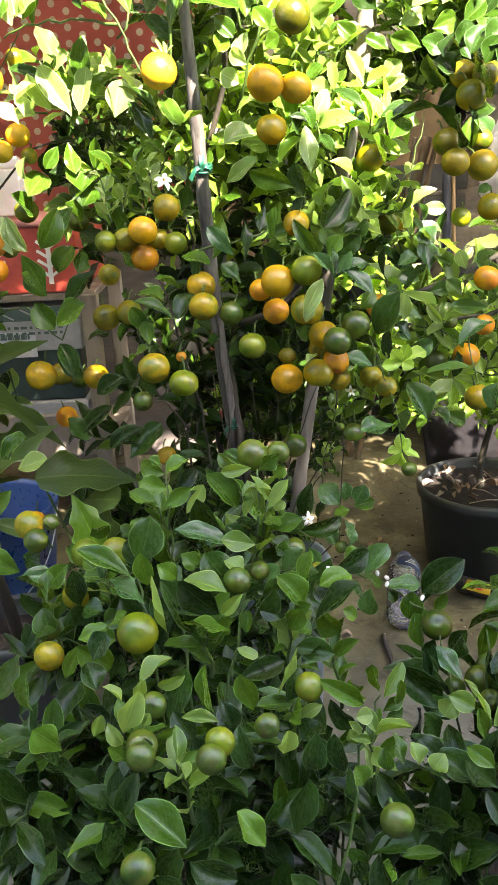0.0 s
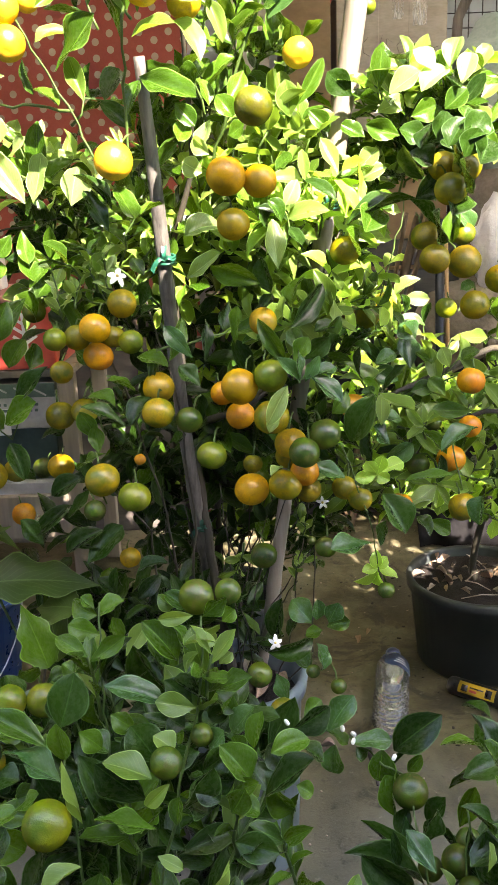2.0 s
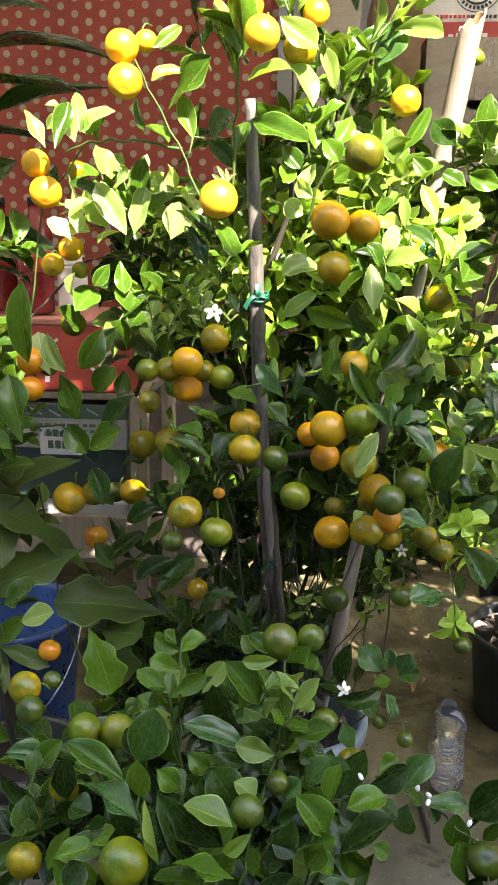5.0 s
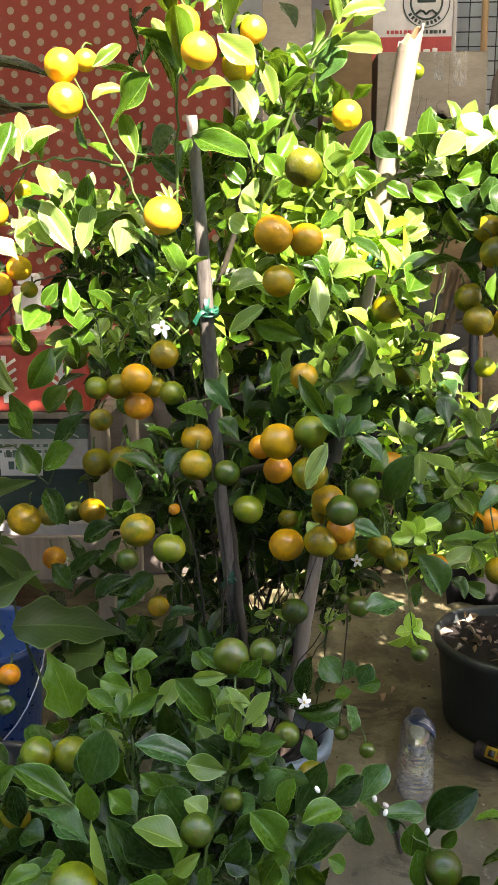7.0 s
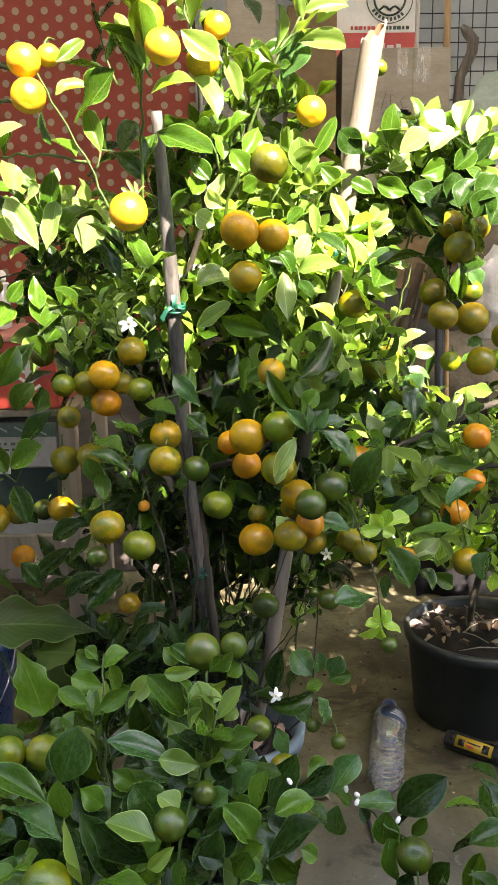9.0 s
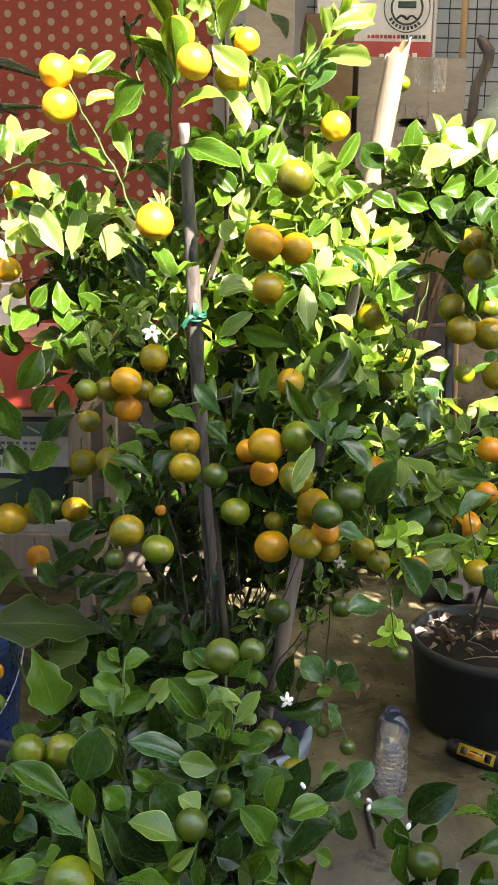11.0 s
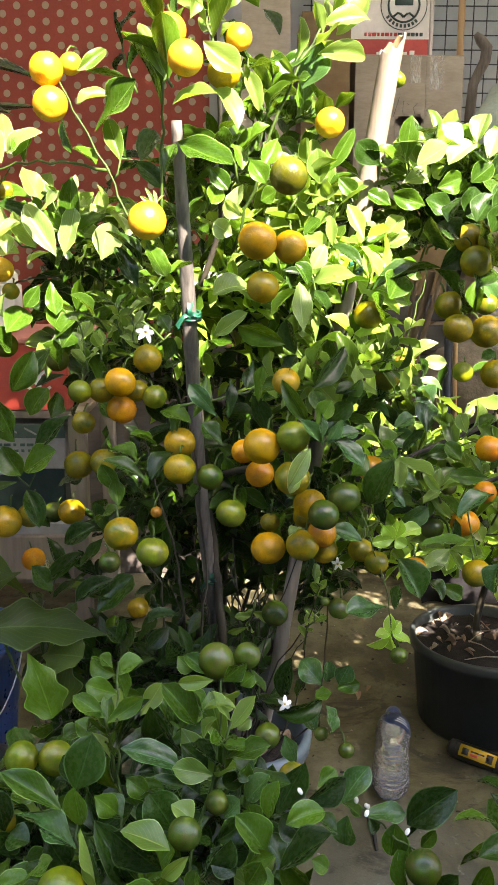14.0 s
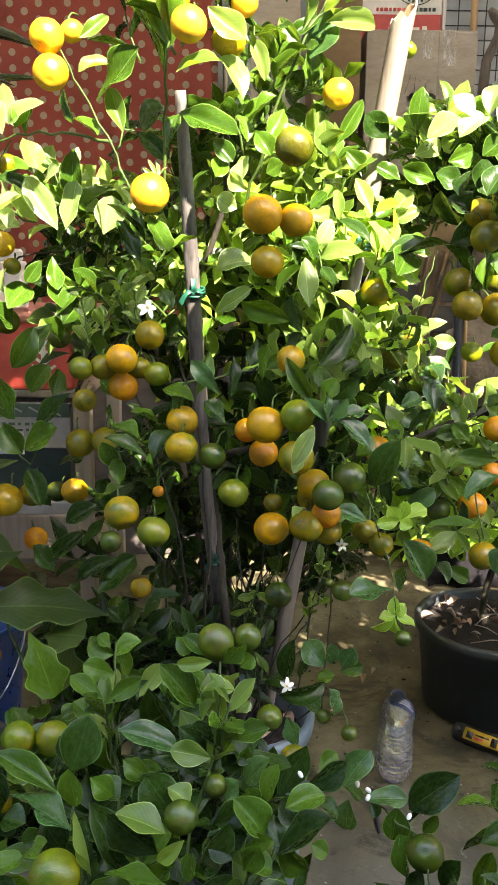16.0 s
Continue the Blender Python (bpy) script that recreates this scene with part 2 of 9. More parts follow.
def tube_bm(pts, radii, sides=8, bm=None, cap=True):
    """A tapered tube along points."""
    bm = bm or bmesh.new()
    pts = [Vector(p) for p in pts]
    if isinstance(radii, (int, float)):
        radii = [radii] * len(pts)
    ax = (pts[1] - pts[0]).normalized()
    side = ax.orthogonal().normalized()
    rings = []
    for i, p in enumerate(pts):
        d = (pts[min(i + 1, len(pts) - 1)] - pts[max(i - 1, 0)]).normalized()
        side = (side - d * side.dot(d)).normalized()
        other = d.cross(side)
        rings.append([bm.verts.new(p + radii[i] * (side * math.cos(a) + other * math.sin(a))) for a in (2 * math.pi * k / sides for k in range(sides))])
    for r0, r1 in zip(rings, rings[1:]):
        for k in range(sides):
            bm.faces.new((r0[k], r0[(k + 1) % sides], r1[(k + 1) % sides], r1[k]))
    if cap:
        bm.faces.new(rings[0][::-1])
        bm.faces.new(rings[-1])
    return bm


def lathe_bm(profile, sides=32, bm=None, at=(0, 0, 0), turn=None):
    """A turned shape from (radius, height) pairs."""
    b = bmesh.new()
    rings = []
    for r, z in profile:
        if r < 1e-6:
            rings.append([b.verts.new((0, 0, z))])
        else:
            rings.append([b.verts.new((r * math.cos(2 * math.pi * k / sides), r * math.sin(2 * math.pi * k / sides), z)) for k in range(sides)])
    for r0, r1 in zip(rings, rings[1:]):
        for k in range(sides):
            j = (k + 1) % sides
            if len(r0) == 1 and len(r1) == 1:
                continue
            if len(r0) == 1:
                b.faces.new((r0[0], r1[j], r1[k]))
            elif len(r1) == 1:
                b.faces.new((r0[k], r0[j], r1[0]))
            else:
                b.faces.new((r0[k], r0[j], r1[j], r1[k]))
    bmesh.ops.recalc_face_normals(b, faces=b.faces[:])
    bmesh.ops.transform(b, matrix=Matrix.Translation(at) @ (turn.to_4x4() if turn else Matrix()), verts=b.verts[:])
    return join(bm, b)


def bend(a, b, sag=0.0, n=6, wob=0.0, rng=random):
    """Points from a to b with a sag and a little wobble."""
    a, b = Vector(a), Vector(b)
    out = []
    for i in range(n + 1):
        t = i / n
        p = a.lerp(b, t) + Vector((0, 0, -sag * 4 * t * (1 - t)))
        if 0 < i < n and wob:
            p += Vector((rng.uniform(-wob, wob), rng.uniform(-wob, wob), rng.uniform(-wob, wob)))
        out.append(p)
    return out


# ---- citrus: leaves, fruit, flowers ----
LEAF_SHAPES = {}


def leaf_grid(kind, nu, nv, var=0):
    """Unit leaf along +Y, facing +Z: fold, curl, wave, outline and twist by kind, sideways bend by variant; 6 is lobed, 7 lance-shaped."""
    fold, curl, wave, blunt, twist = ((0.46, 0.16, 0.10, 1.06, 0.0), (0.66, 0.30, 0.12, 1.00, 0.40), (0.30, -0.14, 0.18, 1.20, -0.35),
                                      (0.74, 0.44, 0.10, 1.04, 0.20), (0.40, 0.05, 0.20, 1.24, -0.55), (0.54, -0.24, 0.14, 1.14, 0.50),
                                      (0.16, 0.20, 0.16, 0.62, 0.10), (0.30, 0.30, 0.06, 0.80, 0.20))[kind]
    side, extra = ((0.0, 0.0), (0.09, 0.14), (-0.08, -0.10))[var]
    curl += extra
    verts, uvs, faces = [], [], []
    for j in range(nv + 1):
        v = j / nv
        s = math.sin(math.pi * v ** blunt) if 0 < v < 1 else 0.0
        w = 0.5 * s ** (0.86 if kind > 5 else 0.57 if v ** blunt > 0.5 else 0.84)
        if kind == 6:
            w *= (1.0 + 0.15 * math.cos(v * 19.0 + 0.6)) * (1.0 if v < 0.72 else 1.0 - 1.9 * (v - 0.72))
        w = max(w, 0.012)
        for i in range(nu + 1):
            u = 2 * i / nu - 1
            a = abs(u)
            tw = twist * (v - 0.4)
            ripple = math.sin(9 * v + (2.4 if u > 0 else -0.8) + 1.3 * var)
            x, z = w * u, fold * 1.35 * w * (a - 0.42 * a * a) + wave * w * ripple * a * a
            x, z = x * math.cos(tw) - z * math.sin(tw), x * math.sin(tw) + z * math.cos(tw)
            verts.append((x + side * (v * v - 0.3 * v), v, z - curl * (v - 0.15) ** 2 + curl * 0.02))
            uvs.append((0.5 + 0.5 * u, v))
    for j in range(nv):
        for i in range(nu):
            a = j * (nu + 1) + i
            faces.append((a, a + 1, a + nu + 2, a + nu + 1))
    return verts, uvs, faces


LEAF_GRIDS = {(k, big, var): leaf_grid(k, 6 if big else 4, (20 if k == 6 else 10) if big else 6, var) for k in range(8) for big in (True, False) for var in range(3)}


def leaf_mesh(kind, tone, var=0):
    """One shared mesh for each shape and tone."""
    if (kind, tone, var) not in LEAF_SHAPES:
        verts, uvs, faces = LEAF_GRIDS[kind, True, var]
        me = bpy.data.meshes.new("leaf")
        me.from_pydata(verts, [], faces)
        lay = me.uv_layers.new(name="UVMap")
        for lp in me.loops:
            lay.data[lp.index].uv = uvs[lp.vertex_index]
        me.materials.append(LEAF[tone])
        me.shade_smooth()
        LEAF_SHAPES[kind, tone, var] = me
    return LEAF_SHAPES[kind, tone, var]


def leaf_pose(base, tip, face, width):
    """The frame of a leaf from its base to its tip, with its upper face towards face."""
    base, tip, face = Vector(base), Vector(tip), Vector(face)
    y = tip - base
    n = y.length
    y = y / n
    z = face - y * face.dot(y)
    if z.length < 1e-4:
        z = y.orthogonal()
    z.normalize()
    x = y.cross(z)
    m = Matrix((x * width, y * n, z * (0.5 * width + 0.5 * n))).transposed().to_4x4()
    m.translation = base
    return m


class Plant:
    """A citrus bush: its root empty, the leaves and fruit that hang on it, and the joined rest of its foliage."""

    def __init__(self, name, label, category, at, seed):
        self.root = thing(name, label, category, at=at)
        self.at = Vector(at)
        self.rng = random.Random(seed)
        self.count = 0
        self.verts, self.uvs, self.faces, self.mats = [], [], [], []
        self.wood = bmesh.new()
        self.stalks = bmesh.new()
        self.fruit_at = []
        self.tones = list(LEAF)
        self.hang = (-0.95, -0.15)
        self.turn = random.Random(seed + 100)

    def leaf(self, base, tip, width, face=(0, -0.5, 0.85), tone="mid", kind=None):
        """A leaf as a part of its own while there are under 290, then one of the joined rest."""
        kind = self.rng.randrange(6) if kind is None else kind
        if self.count >= 290:
            return self.filler(base, tip, width, face, tone, kind, True)
        self.count += 1
        along = Vector(tip) - Vector(base)
        roll = self.turn.uniform(-0.85, 0.85) * (0.15 if kind > 5 else 1.0)
        face = Matrix.Rotation(roll, 3, along.normalized()) @ Vector(face)
        width *= 1 + 0.16 * abs(roll)
        ob = new("leaf", leaf_mesh(kind, tone, self.count % 3))
        ob.parent = self.root
        ob.matrix_basis = Matrix.Translation(-self.at) @ leaf_pose(base, tip, face, width)
        return ob

    def filler(self, base, tip, width, face, tone, kind=None, big=False):
        kind = self.rng.randrange(6) if kind is None else kind
        verts, uvs, faces = LEAF_GRIDS[kind, big, len(self.verts) % 3]
        m = np.array(leaf_pose(base, tip, face, width))
        n = len(self.verts) and sum(len(v) for v in self.verts)
        v = np.array(verts) @ m[:3, :3].T + m[:3, 3] - np.array(self.at)
        self.verts.append(v)
        self.uvs.append(np.array(uvs))
        self.faces.append((np.array(faces), n))
        self.mats += [self.tones.index(tone)] * len(faces)

    def twig(self, start, end, leaves=7, size=0.055, tone="mid", part_leaves=False, radius=0.0016, spread=1.0, wood=True):
        """A thin shoot with alternate leaves and a tuft at its end."""
        rng = self.rng
        pts = bend(start, end, rng.uniform(-0.012, 0.008), 4, 0.004, rng)
        if wood:
            tube_bm([p - self.at for p in pts], [radius * (1 - 0.5 * i / 4) for i in range(5)], 5, self.stalks)
        d = (pts[-1] - pts[0]).normalized()
        a0 = rng.uniform(0, 6.28)
        s = d.orthogonal().normalized()
        o = d.cross(s)
        for i in range(leaves):
            t = 0.12 + 0.88 * (i + 1) / leaves
            k = min(int(t * 4), 3)
            p = pts[k].lerp(pts[k + 1], t * 4 - k)
            a = a0 + i * 2.4
            out = s * math.cos(a) + o * math.sin(a)
            way = (d * rng.uniform(0.25, 0.9) + out * spread + Vector((0, 0, rng.uniform(-0.15, 0.3)))).normalized()
            n = size * rng.uniform(0.65, 1.2)
            face = (d * 0.6 + Vector((rng.uniform(-0.9, 0.9), -0.35 + rng.uniform(-0.7, 0.6), 0.7))).normalized()
            tn = tone if rng.random() < 0.75 else rng.choice(("dark", "mid", "light") if tone != "dark" else ("dark", "dark", "mid"))
            args = (p, p + way * n, n * rng.uniform(0.33, 0.50), face, tn)
            if part_leaves:
                self.leaf(*args)
            else:
                self.filler(*args)

    def branch(self, pts, r0, r1, sides=7, woody=False):
        """A limb: bark where thick or woody, green where it is a young shoot."""
        rng = self.rng
        fine = []
        for a, b in zip(pts, pts[1:]):
            fine += bend(a, b, 0, 4, 0.0025, rng)[:-1]
        fine.append(Vector(pts[-1]))
        n = len(fine) - 1
        thin = 1.0 if r0 > 0.0036 else 0.72
        tube_bm([p - self.at for p in fine], [thin * (r0 + (r1 - r0) * i / n) * (1 + 0.10 * math.sin(2.6 * i)) for i in range(n + 1)], sides, self.wood if woody or r0 > 0.0029 else self.stalks)

    def fruit(self, p, dia, peel, stalk=None):
        """A fruit with its calyx, on a short stalk that rises towards its twig."""
        rng = self.rng
        ob = new("fruit", fruit_mesh(rng.randrange(4), peel))
        ob.parent = self.root
        tilt = Matrix.Rotation(rng.uniform(*self.hang), 3, "X") @ Matrix.Rotation(rng.uniform(-0.4, 0.4), 3, "Y") @ Matrix.Rotation(rng.uniform(0, 6.28), 3, "Z")
        ob.matrix_basis = Matrix.Translation(Vector(p) - self.at) @ tilt.to_4x4() @ Matrix.Diagonal((dia, dia, dia, 1))
        cal = new("calyx", calyx_mesh())
        cal.parent = ob
        top = Vector(p) + tilt @ Vector((0, 0, 0.46 * dia))
        lift = -0.022 if self.hang[0] < -2 else 0.0
        end = Vector(stalk) if stalk else top + Vector((rng.uniform(-0.007, 0.007), rng.uniform(0.010, 0.024), lift + rng.uniform(0.004, 0.013)))
        tube_bm([q - self.at for q in bend(top, end, -0.004, 4, 0.001, rng)], [0.0013, 0.0010, 0.0009, 0.0009, 0.0010], 6, self.stalks)
        self.fruit_at.append((Vector(p), dia))
        return ob

    def flower(self, p, size=0.02, face=(0, -0.8, 0.4)):
        """Five narrow white petals round a small cone of stamens."""
        rot = Vector(face).to_track_quat("Z", "Y").to_matrix().to_4x4()
        holder = part("flower", lathe_bm([(0, -0.004), (0.0013, -0.002), (0.0014, 0.002), (0.0007, 0.004), (0, 0.0045)], 8), M_STAMEN, self.root, "white five-petalled blossom")
        holder.matrix_basis = Matrix.Translation(Vector(p) - self.at) @ rot
        for k in range(5):
            b = bmesh.new()
            rows = []
            for j in range(6):
                v = j / 5
                w = 0.25 * size * math.sin(math.pi * (0.12 + 0.8 * v)) ** 0.8
                r = size * (0.08 + 0.92 * v)
                rows.append([b.verts.new((x * w, r, size * (0.22 * v - 0.45 * v * v) + 0.12 * w * abs(x))) for x in (-1, 0, 1)])
            for r0, r1 in zip(rows, rows[1:]):
                for i in range(2):
                    b.faces.new((r0[i], r0[i + 1], r1[i + 1], r1[i]))
            pet = part("petal", b, M_PETAL, holder)
            pet.matrix_basis = pose(0, 0, 0, self.turn.uniform(-34, 30), self.turn.uniform(-25, 25), 72 * k + self.rng.uniform(-8, 8))

    def bud(self, p):
        """A closed white flower bud."""
        b = lathe_bm([(0, 0.0), (0.0013, 0.0006), (0.0019, 0.0024), (0.0016, 0.0048), (0, 0.0062)], 8)
        ob = part("bud", b, M_PETAL, self.root, "closed white flower bud")
        ob.matrix_basis = Matrix.Translation(Vector(p) - self.at) @ Euler((self.rng.uniform(-0.8, 0.8), self.rng.uniform(-0.8, 0.8), 0)).to_matrix().to_4x4()

    def done(self, bark=None, wood_name="trunk"):
        """Links the joined foliage, the wood and the stalks."""
        if self.verts:
            me = bpy.data.meshes.new("foliage")
            me.from_pydata(np.concatenate(self.verts), [], np.concatenate([f + n for f, n in self.faces]))
            lay = me.uv_layers.new(name="UVMap")
            idx = np.zeros(len(me.loops), dtype=np.int32)
            me.loops.foreach_get("vertex_index", idx)
            lay.data.foreach_set("uv", np.concatenate(self.uvs)[idx].ravel().astype(np.float32))
            for t in self.tones:
                me.materials.append(LEAF[t])
            me.polygons.foreach_set("material_index", np.array(self.mats, dtype=np.int32))
            me.shade_smooth()
            tagged(part("foliage", me, None, self.root), kind="stuff")
        if self.wood.verts:
            part(wood_name, self.wood, bark or M_BARK, self.root)
        if self.stalks.verts:
            tagged(part("twig_mass", self.stalks, M_TWIG, self.root), kind="stuff")
        return self.root


FRUIT_SHAPES = {}


def fruit_mesh(k, peel):
    """A slightly flattened, uneven ball with a dimple at both ends; unit diameter."""
    if (k, peel) not in FRUIT_SHAPES:
        b = bmesh.new()
        bmesh.ops.create_uvsphere(b, u_segments=28, v_segments=18, radius=0.5)
        sq = (0.95, 0.98, 0.92, 0.96)[k]
        for v in b.verts:
            d = v.co.normalized()
            r = math.hypot(d.x, d.y)
            lump = 1 + 0.018 * noise.noise(d * 1.7 + Vector((k * 9, 0, 0))) + 0.006 * math.cos(8 * math.atan2(d.y, d.x)) * r * max(0, abs(d.z) - 0.3)
            v.co = d * 0.5 * lump
            v.co.z *= sq
            v.co.z -= math.copysign(0.045 * math.exp(-(r / 0.22) ** 2), d.z)
        me = finish(b, "fruit", FRUIT[peel])
        FRUIT_SHAPES[k, peel] = me
    return FRUIT_SHAPES[k, peel]


def calyx_mesh():
    if "calyx" not in FRUIT_SHAPES:
        b = bmesh.new()
        c = b.verts.new((0, 0, 0.475))
        ring = []
        for k in range(10):
            r = 0.075 if k % 2 else 0.04
            a = math.pi * k / 5
            ring.append(b.verts.new((r * math.cos(a), r * math.sin(a), 0.425)))
        for k in range(10):
            b.faces.new((c, ring[k], ring[(k + 1) % 10]))
        FRUIT_SHAPES["calyx"] = finish(b, "calyx", M_STALK, False)
    return FRUIT_SHAPES["calyx"]


# ---- the setting ----
def concrete(name, c1, c2, c3):
    m, nt, b = material(name, 0.75, 0.0, 0.4)
    v = coords(nt, 1.0)
    big = noise_tex(nt, v, 4.2, 8, 0.66, 0.6)
    mid = noise_tex(nt, v, 17.0, 6, 0.65)
    fine = noise_tex(nt, v, 210.0, 5, 0.7)
    col = ramp(nt, big, [(0.40, c1), (0.50, c2), (0.61, c3)])
    col = mixc(nt, math_node(nt, "MULTIPLY", ramp(nt, mid, [(0.52, (0, 0, 0)), (0.66, (1, 1, 1))]), 0.45), col, tuple(c * 0.5 for c in c1))
    col = mixc(nt, math_node(nt, "MULTIPLY", fine, 0.4), col, tuple(c * 0.7 for c in c2))
    # worn grey bare patches and dark spilled stains
    grey = ramp(nt, noise_tex(nt, v, 2.3, 5, 0.6, 0.8), [(0.47, (0, 0, 0)), (0.60, (1, 1, 1))])
    col = mixc(nt, math_node(nt, "MULTIPLY", grey, 0.40), col, (0.090, 0.088, 0.058))
    sep = nt.nodes.new("ShaderNodeSeparateXYZ")
    nt.links.new(v, sep.inputs[0])
    near = math_node(nt, "ADD", sep.outputs[1], math_node(nt, "MULTIPLY", noise_tex(nt, v, 3.0, 5, 0.65), 0.9))
    bare = ramp(nt, math_node(nt, "MULTIPLY", near, 0.5), [(0.70, (1, 1, 1)), (0.86, (0, 0, 0))])
    col = mixc(nt, math_node(nt, "MULTIPLY", bare, 0.75), col, mixc(nt, mid, (0.046, 0.048, 0.037), (0.140, 0.144, 0.112)))
    spill = ramp(nt, noise_tex(nt, v, 9.0, 7, 0.7, 1.2), [(0.54, (0, 0, 0)), (0.62, (1, 1, 1))])
    col = mixc(nt, math_node(nt, "MULTIPLY", spill, 0.80), col, (0.024, 0.022, 0.014))
    scuff = ramp(nt, noise_tex(nt, v, 34.0, 6, 0.75, 0.5), [(0.60, (0, 0, 0)), (0.70, (1, 1, 1))])
    col = mixc(nt, math_node(nt, "MULTIPLY", scuff, 0.55), col, (0.235, 0.230, 0.18))
    pit = ramp(nt, noise_tex(nt, v, 55.0, 5, 0.7), [(0.30, (1, 1, 1)), (0.42, (0, 0, 0))])
    col = mixc(nt, math_node(nt, "MULTIPLY", pit, 0.8), col, (0.022, 0.020, 0.016))
    nt.links.new(col, b.inputs["Base Color"])
    nt.links.new(math_node(nt, "ADD", math_node(nt, "MULTIPLY", mid, 0.4), 0.42), b.inputs["Roughness"])
    bump(nt, b, math_node(nt, "ADD", fine, math_node(nt, "MULTIPLY", mid, 1.5)), 0.35, 0.003)
    return m


M_CONC = concrete("worn_concrete", (0.038, 0.036, 0.016), (0.107, 0.098, 0.047), (0.172, 0.163, 0.100))
M_CARD = simple("cardboard", (0.25, 0.218, 0.176), (0.37, 0.330, 0.275), 9, 0.8, stretch=(1, 1, 3), bumps=0.15)
M_CARD2 = simple("brown_cardboard", (0.165, 0.108, 0.055), (0.25, 0.172, 0.092), 7, 0.8, stretch=(1, 1, 2), bumps=0.15)
M_DARK = simple("dark_void", (0.012, 0.011, 0.010), (0.03, 0.028, 0.025), 12, 0.9)
M_TIN = simple("slab_tin", (0.30, 0.30, 0.29), (0.46, 0.45, 0.43), 5, 0.5, metal=0.3)
M_FIBRE = simple("fibreglass_sheet", (0.55, 0.54, 0.48), (0.70, 0.69, 0.62), 5, 0.5)
_nt = M_FIBRE.node_tree
_tl = node(_nt, "ShaderNodeBsdfTranslucent", Color=(0.80, 0.78, 0.68, 1))
_mx = _nt.nodes.new("ShaderNodeMixShader")
_mx.inputs[0].default_value = 0.36
_nt.links.new(_nt.nodes["Principled BSDF"].outputs[0], _mx.inputs[1])
_nt.links.new(_tl.outputs[0], _mx.inputs[2])
_nt.links.new(_mx.outputs[0], _nt.nodes["Material Output"].inputs["Surface"])
M_WOOD = simple("grey_wood", (0.15, 0.128, 0.102), (0.27, 0.235, 0.190), 16, 0.75, stretch=(1, 1, 0.08), bumps=0.5, bdist=0.002)
M_POLE = simple("tan_wood", (0.36, 0.22, 0.10), (0.50, 0.33, 0.17), 16, 0.6, stretch=(1, 1, 0.08), bumps=0.3)
M_WHITE = simple("white_board", (0.66, 0.66, 0.64), (0.78, 0.78, 0.76), 14, 0.5, bumps=0.05)
M_RED = simple("red_paint", (0.42, 0.045, 0.045), (0.55, 0.075, 0.065), 14, 0.45, bumps=0.1)
M_REDPL = simple("red_plastic", (0.36, 0.045, 0.030), (0.52, 0.085, 0.055), 10, 0.4, bumps=0.1)
M_INK = simple("dark_ink", (0.030, 0.066, 0.055), (0.060, 0.105, 0.088), 40, 0.6, bumps=0)
M_WALL = simple("grey_wall", (0.33, 0.375, 0.40), (0.45, 0.495, 0.52), 3, 0.7)
M_WIRE = simple("black_wire", (0.02, 0.02, 0.022), (0.05, 0.05, 0.055), 40, 0.5, metal=0.4)
M_POT = simple("black_pot_plastic", (0.018, 0.024, 0.022), (0.044, 0.054, 0.051), 9, 0.5, bumps=0.25)
M_SOIL = simple("dry_soil", (0.007, 0.005, 0.004), (0.028, 0.020, 0.014), 60, 0.95, bumps=1.0, bdist=0.006)
M_LITTER = simple("dry_leaf", (0.15, 0.090, 0.055), (0.40, 0.29, 0.20), 50, 0.8, bumps=0.3)
M_BLUE = simple("blue_plastic", (0.014, 0.055, 0.180), (0.020, 0.072, 0.225), 12, 0.30, bumps=0.0)
M_BPOT = simple("blue_grey_pot", (0.072, 0.104, 0.116), (0.128, 0.175, 0.188), 12, 0.45, bumps=0.15)


def dotted_cloth():
    m, nt, b = material("dotted_fabric", 0.85, 0.0, 0.2)
    v = coords(nt, 1.0)
    sep = nt.nodes.new("ShaderNodeSeparateXYZ")
    nt.links.new(v, sep.inputs[0])
    wob = noise_tex(nt, v, 4.0, 3)
    big = noise_tex(nt, v, 1.6, 3)
    col = ramp(nt, math_node(nt, "ADD", math_node(nt, "MULTIPLY", big, 0.7), math_node(nt, "MULTIPLY", noise_tex(nt, v, 160.0, 3), 0.3)), [(0.3, (0.34, 0.080, 0.060)), (0.7, (0.46, 0.125, 0.094))])

    def lattice(ox, oz):
        # distance to the nearest dot of one of the two offset square rows
        du = math_node(nt, "SUBTRACT", math_node(nt, "FRACT", math_node(nt, "ADD", math_node(nt, "DIVIDE", sep.outputs[0], DOT_W), ox)), 0.5)
        dv = math_node(nt, "SUBTRACT", math_node(nt, "FRACT", math_node(nt, "ADD", math_node(nt, "DIVIDE", sep.outputs[2], DOT_H), oz)), 0.5)
        a, c = math_node(nt, "MULTIPLY", du, DOT_W), math_node(nt, "MULTIPLY", dv, DOT_H)
        return math_node(nt, "SQRT", math_node(nt, "ADD", math_node(nt, "MULTIPLY", a, a), math_node(nt, "MULTIPLY", c, c)))
    d = math_node(nt, "MINIMUM", lattice(0.0, 0.0), lattice(0.5, 0.5))
    dot = math_node(nt, "LESS_THAN", math_node(nt, "ADD", d, math_node(nt, "MULTIPLY", wob, 0.001)), DOT_R)
    col = mixc(nt, dot, col, (0.47, 0.39, 0.29))
    nt.links.new(col, b.inputs["Base Color"])
    bump(nt, b, noise_tex(nt, v, 420.0, 3), 0.2, 0.001)
    return m


DOT_W, DOT_H, DOT_R = 0.0785, 0.0403, 0.0102
M_CLOTH = dotted_cloth()

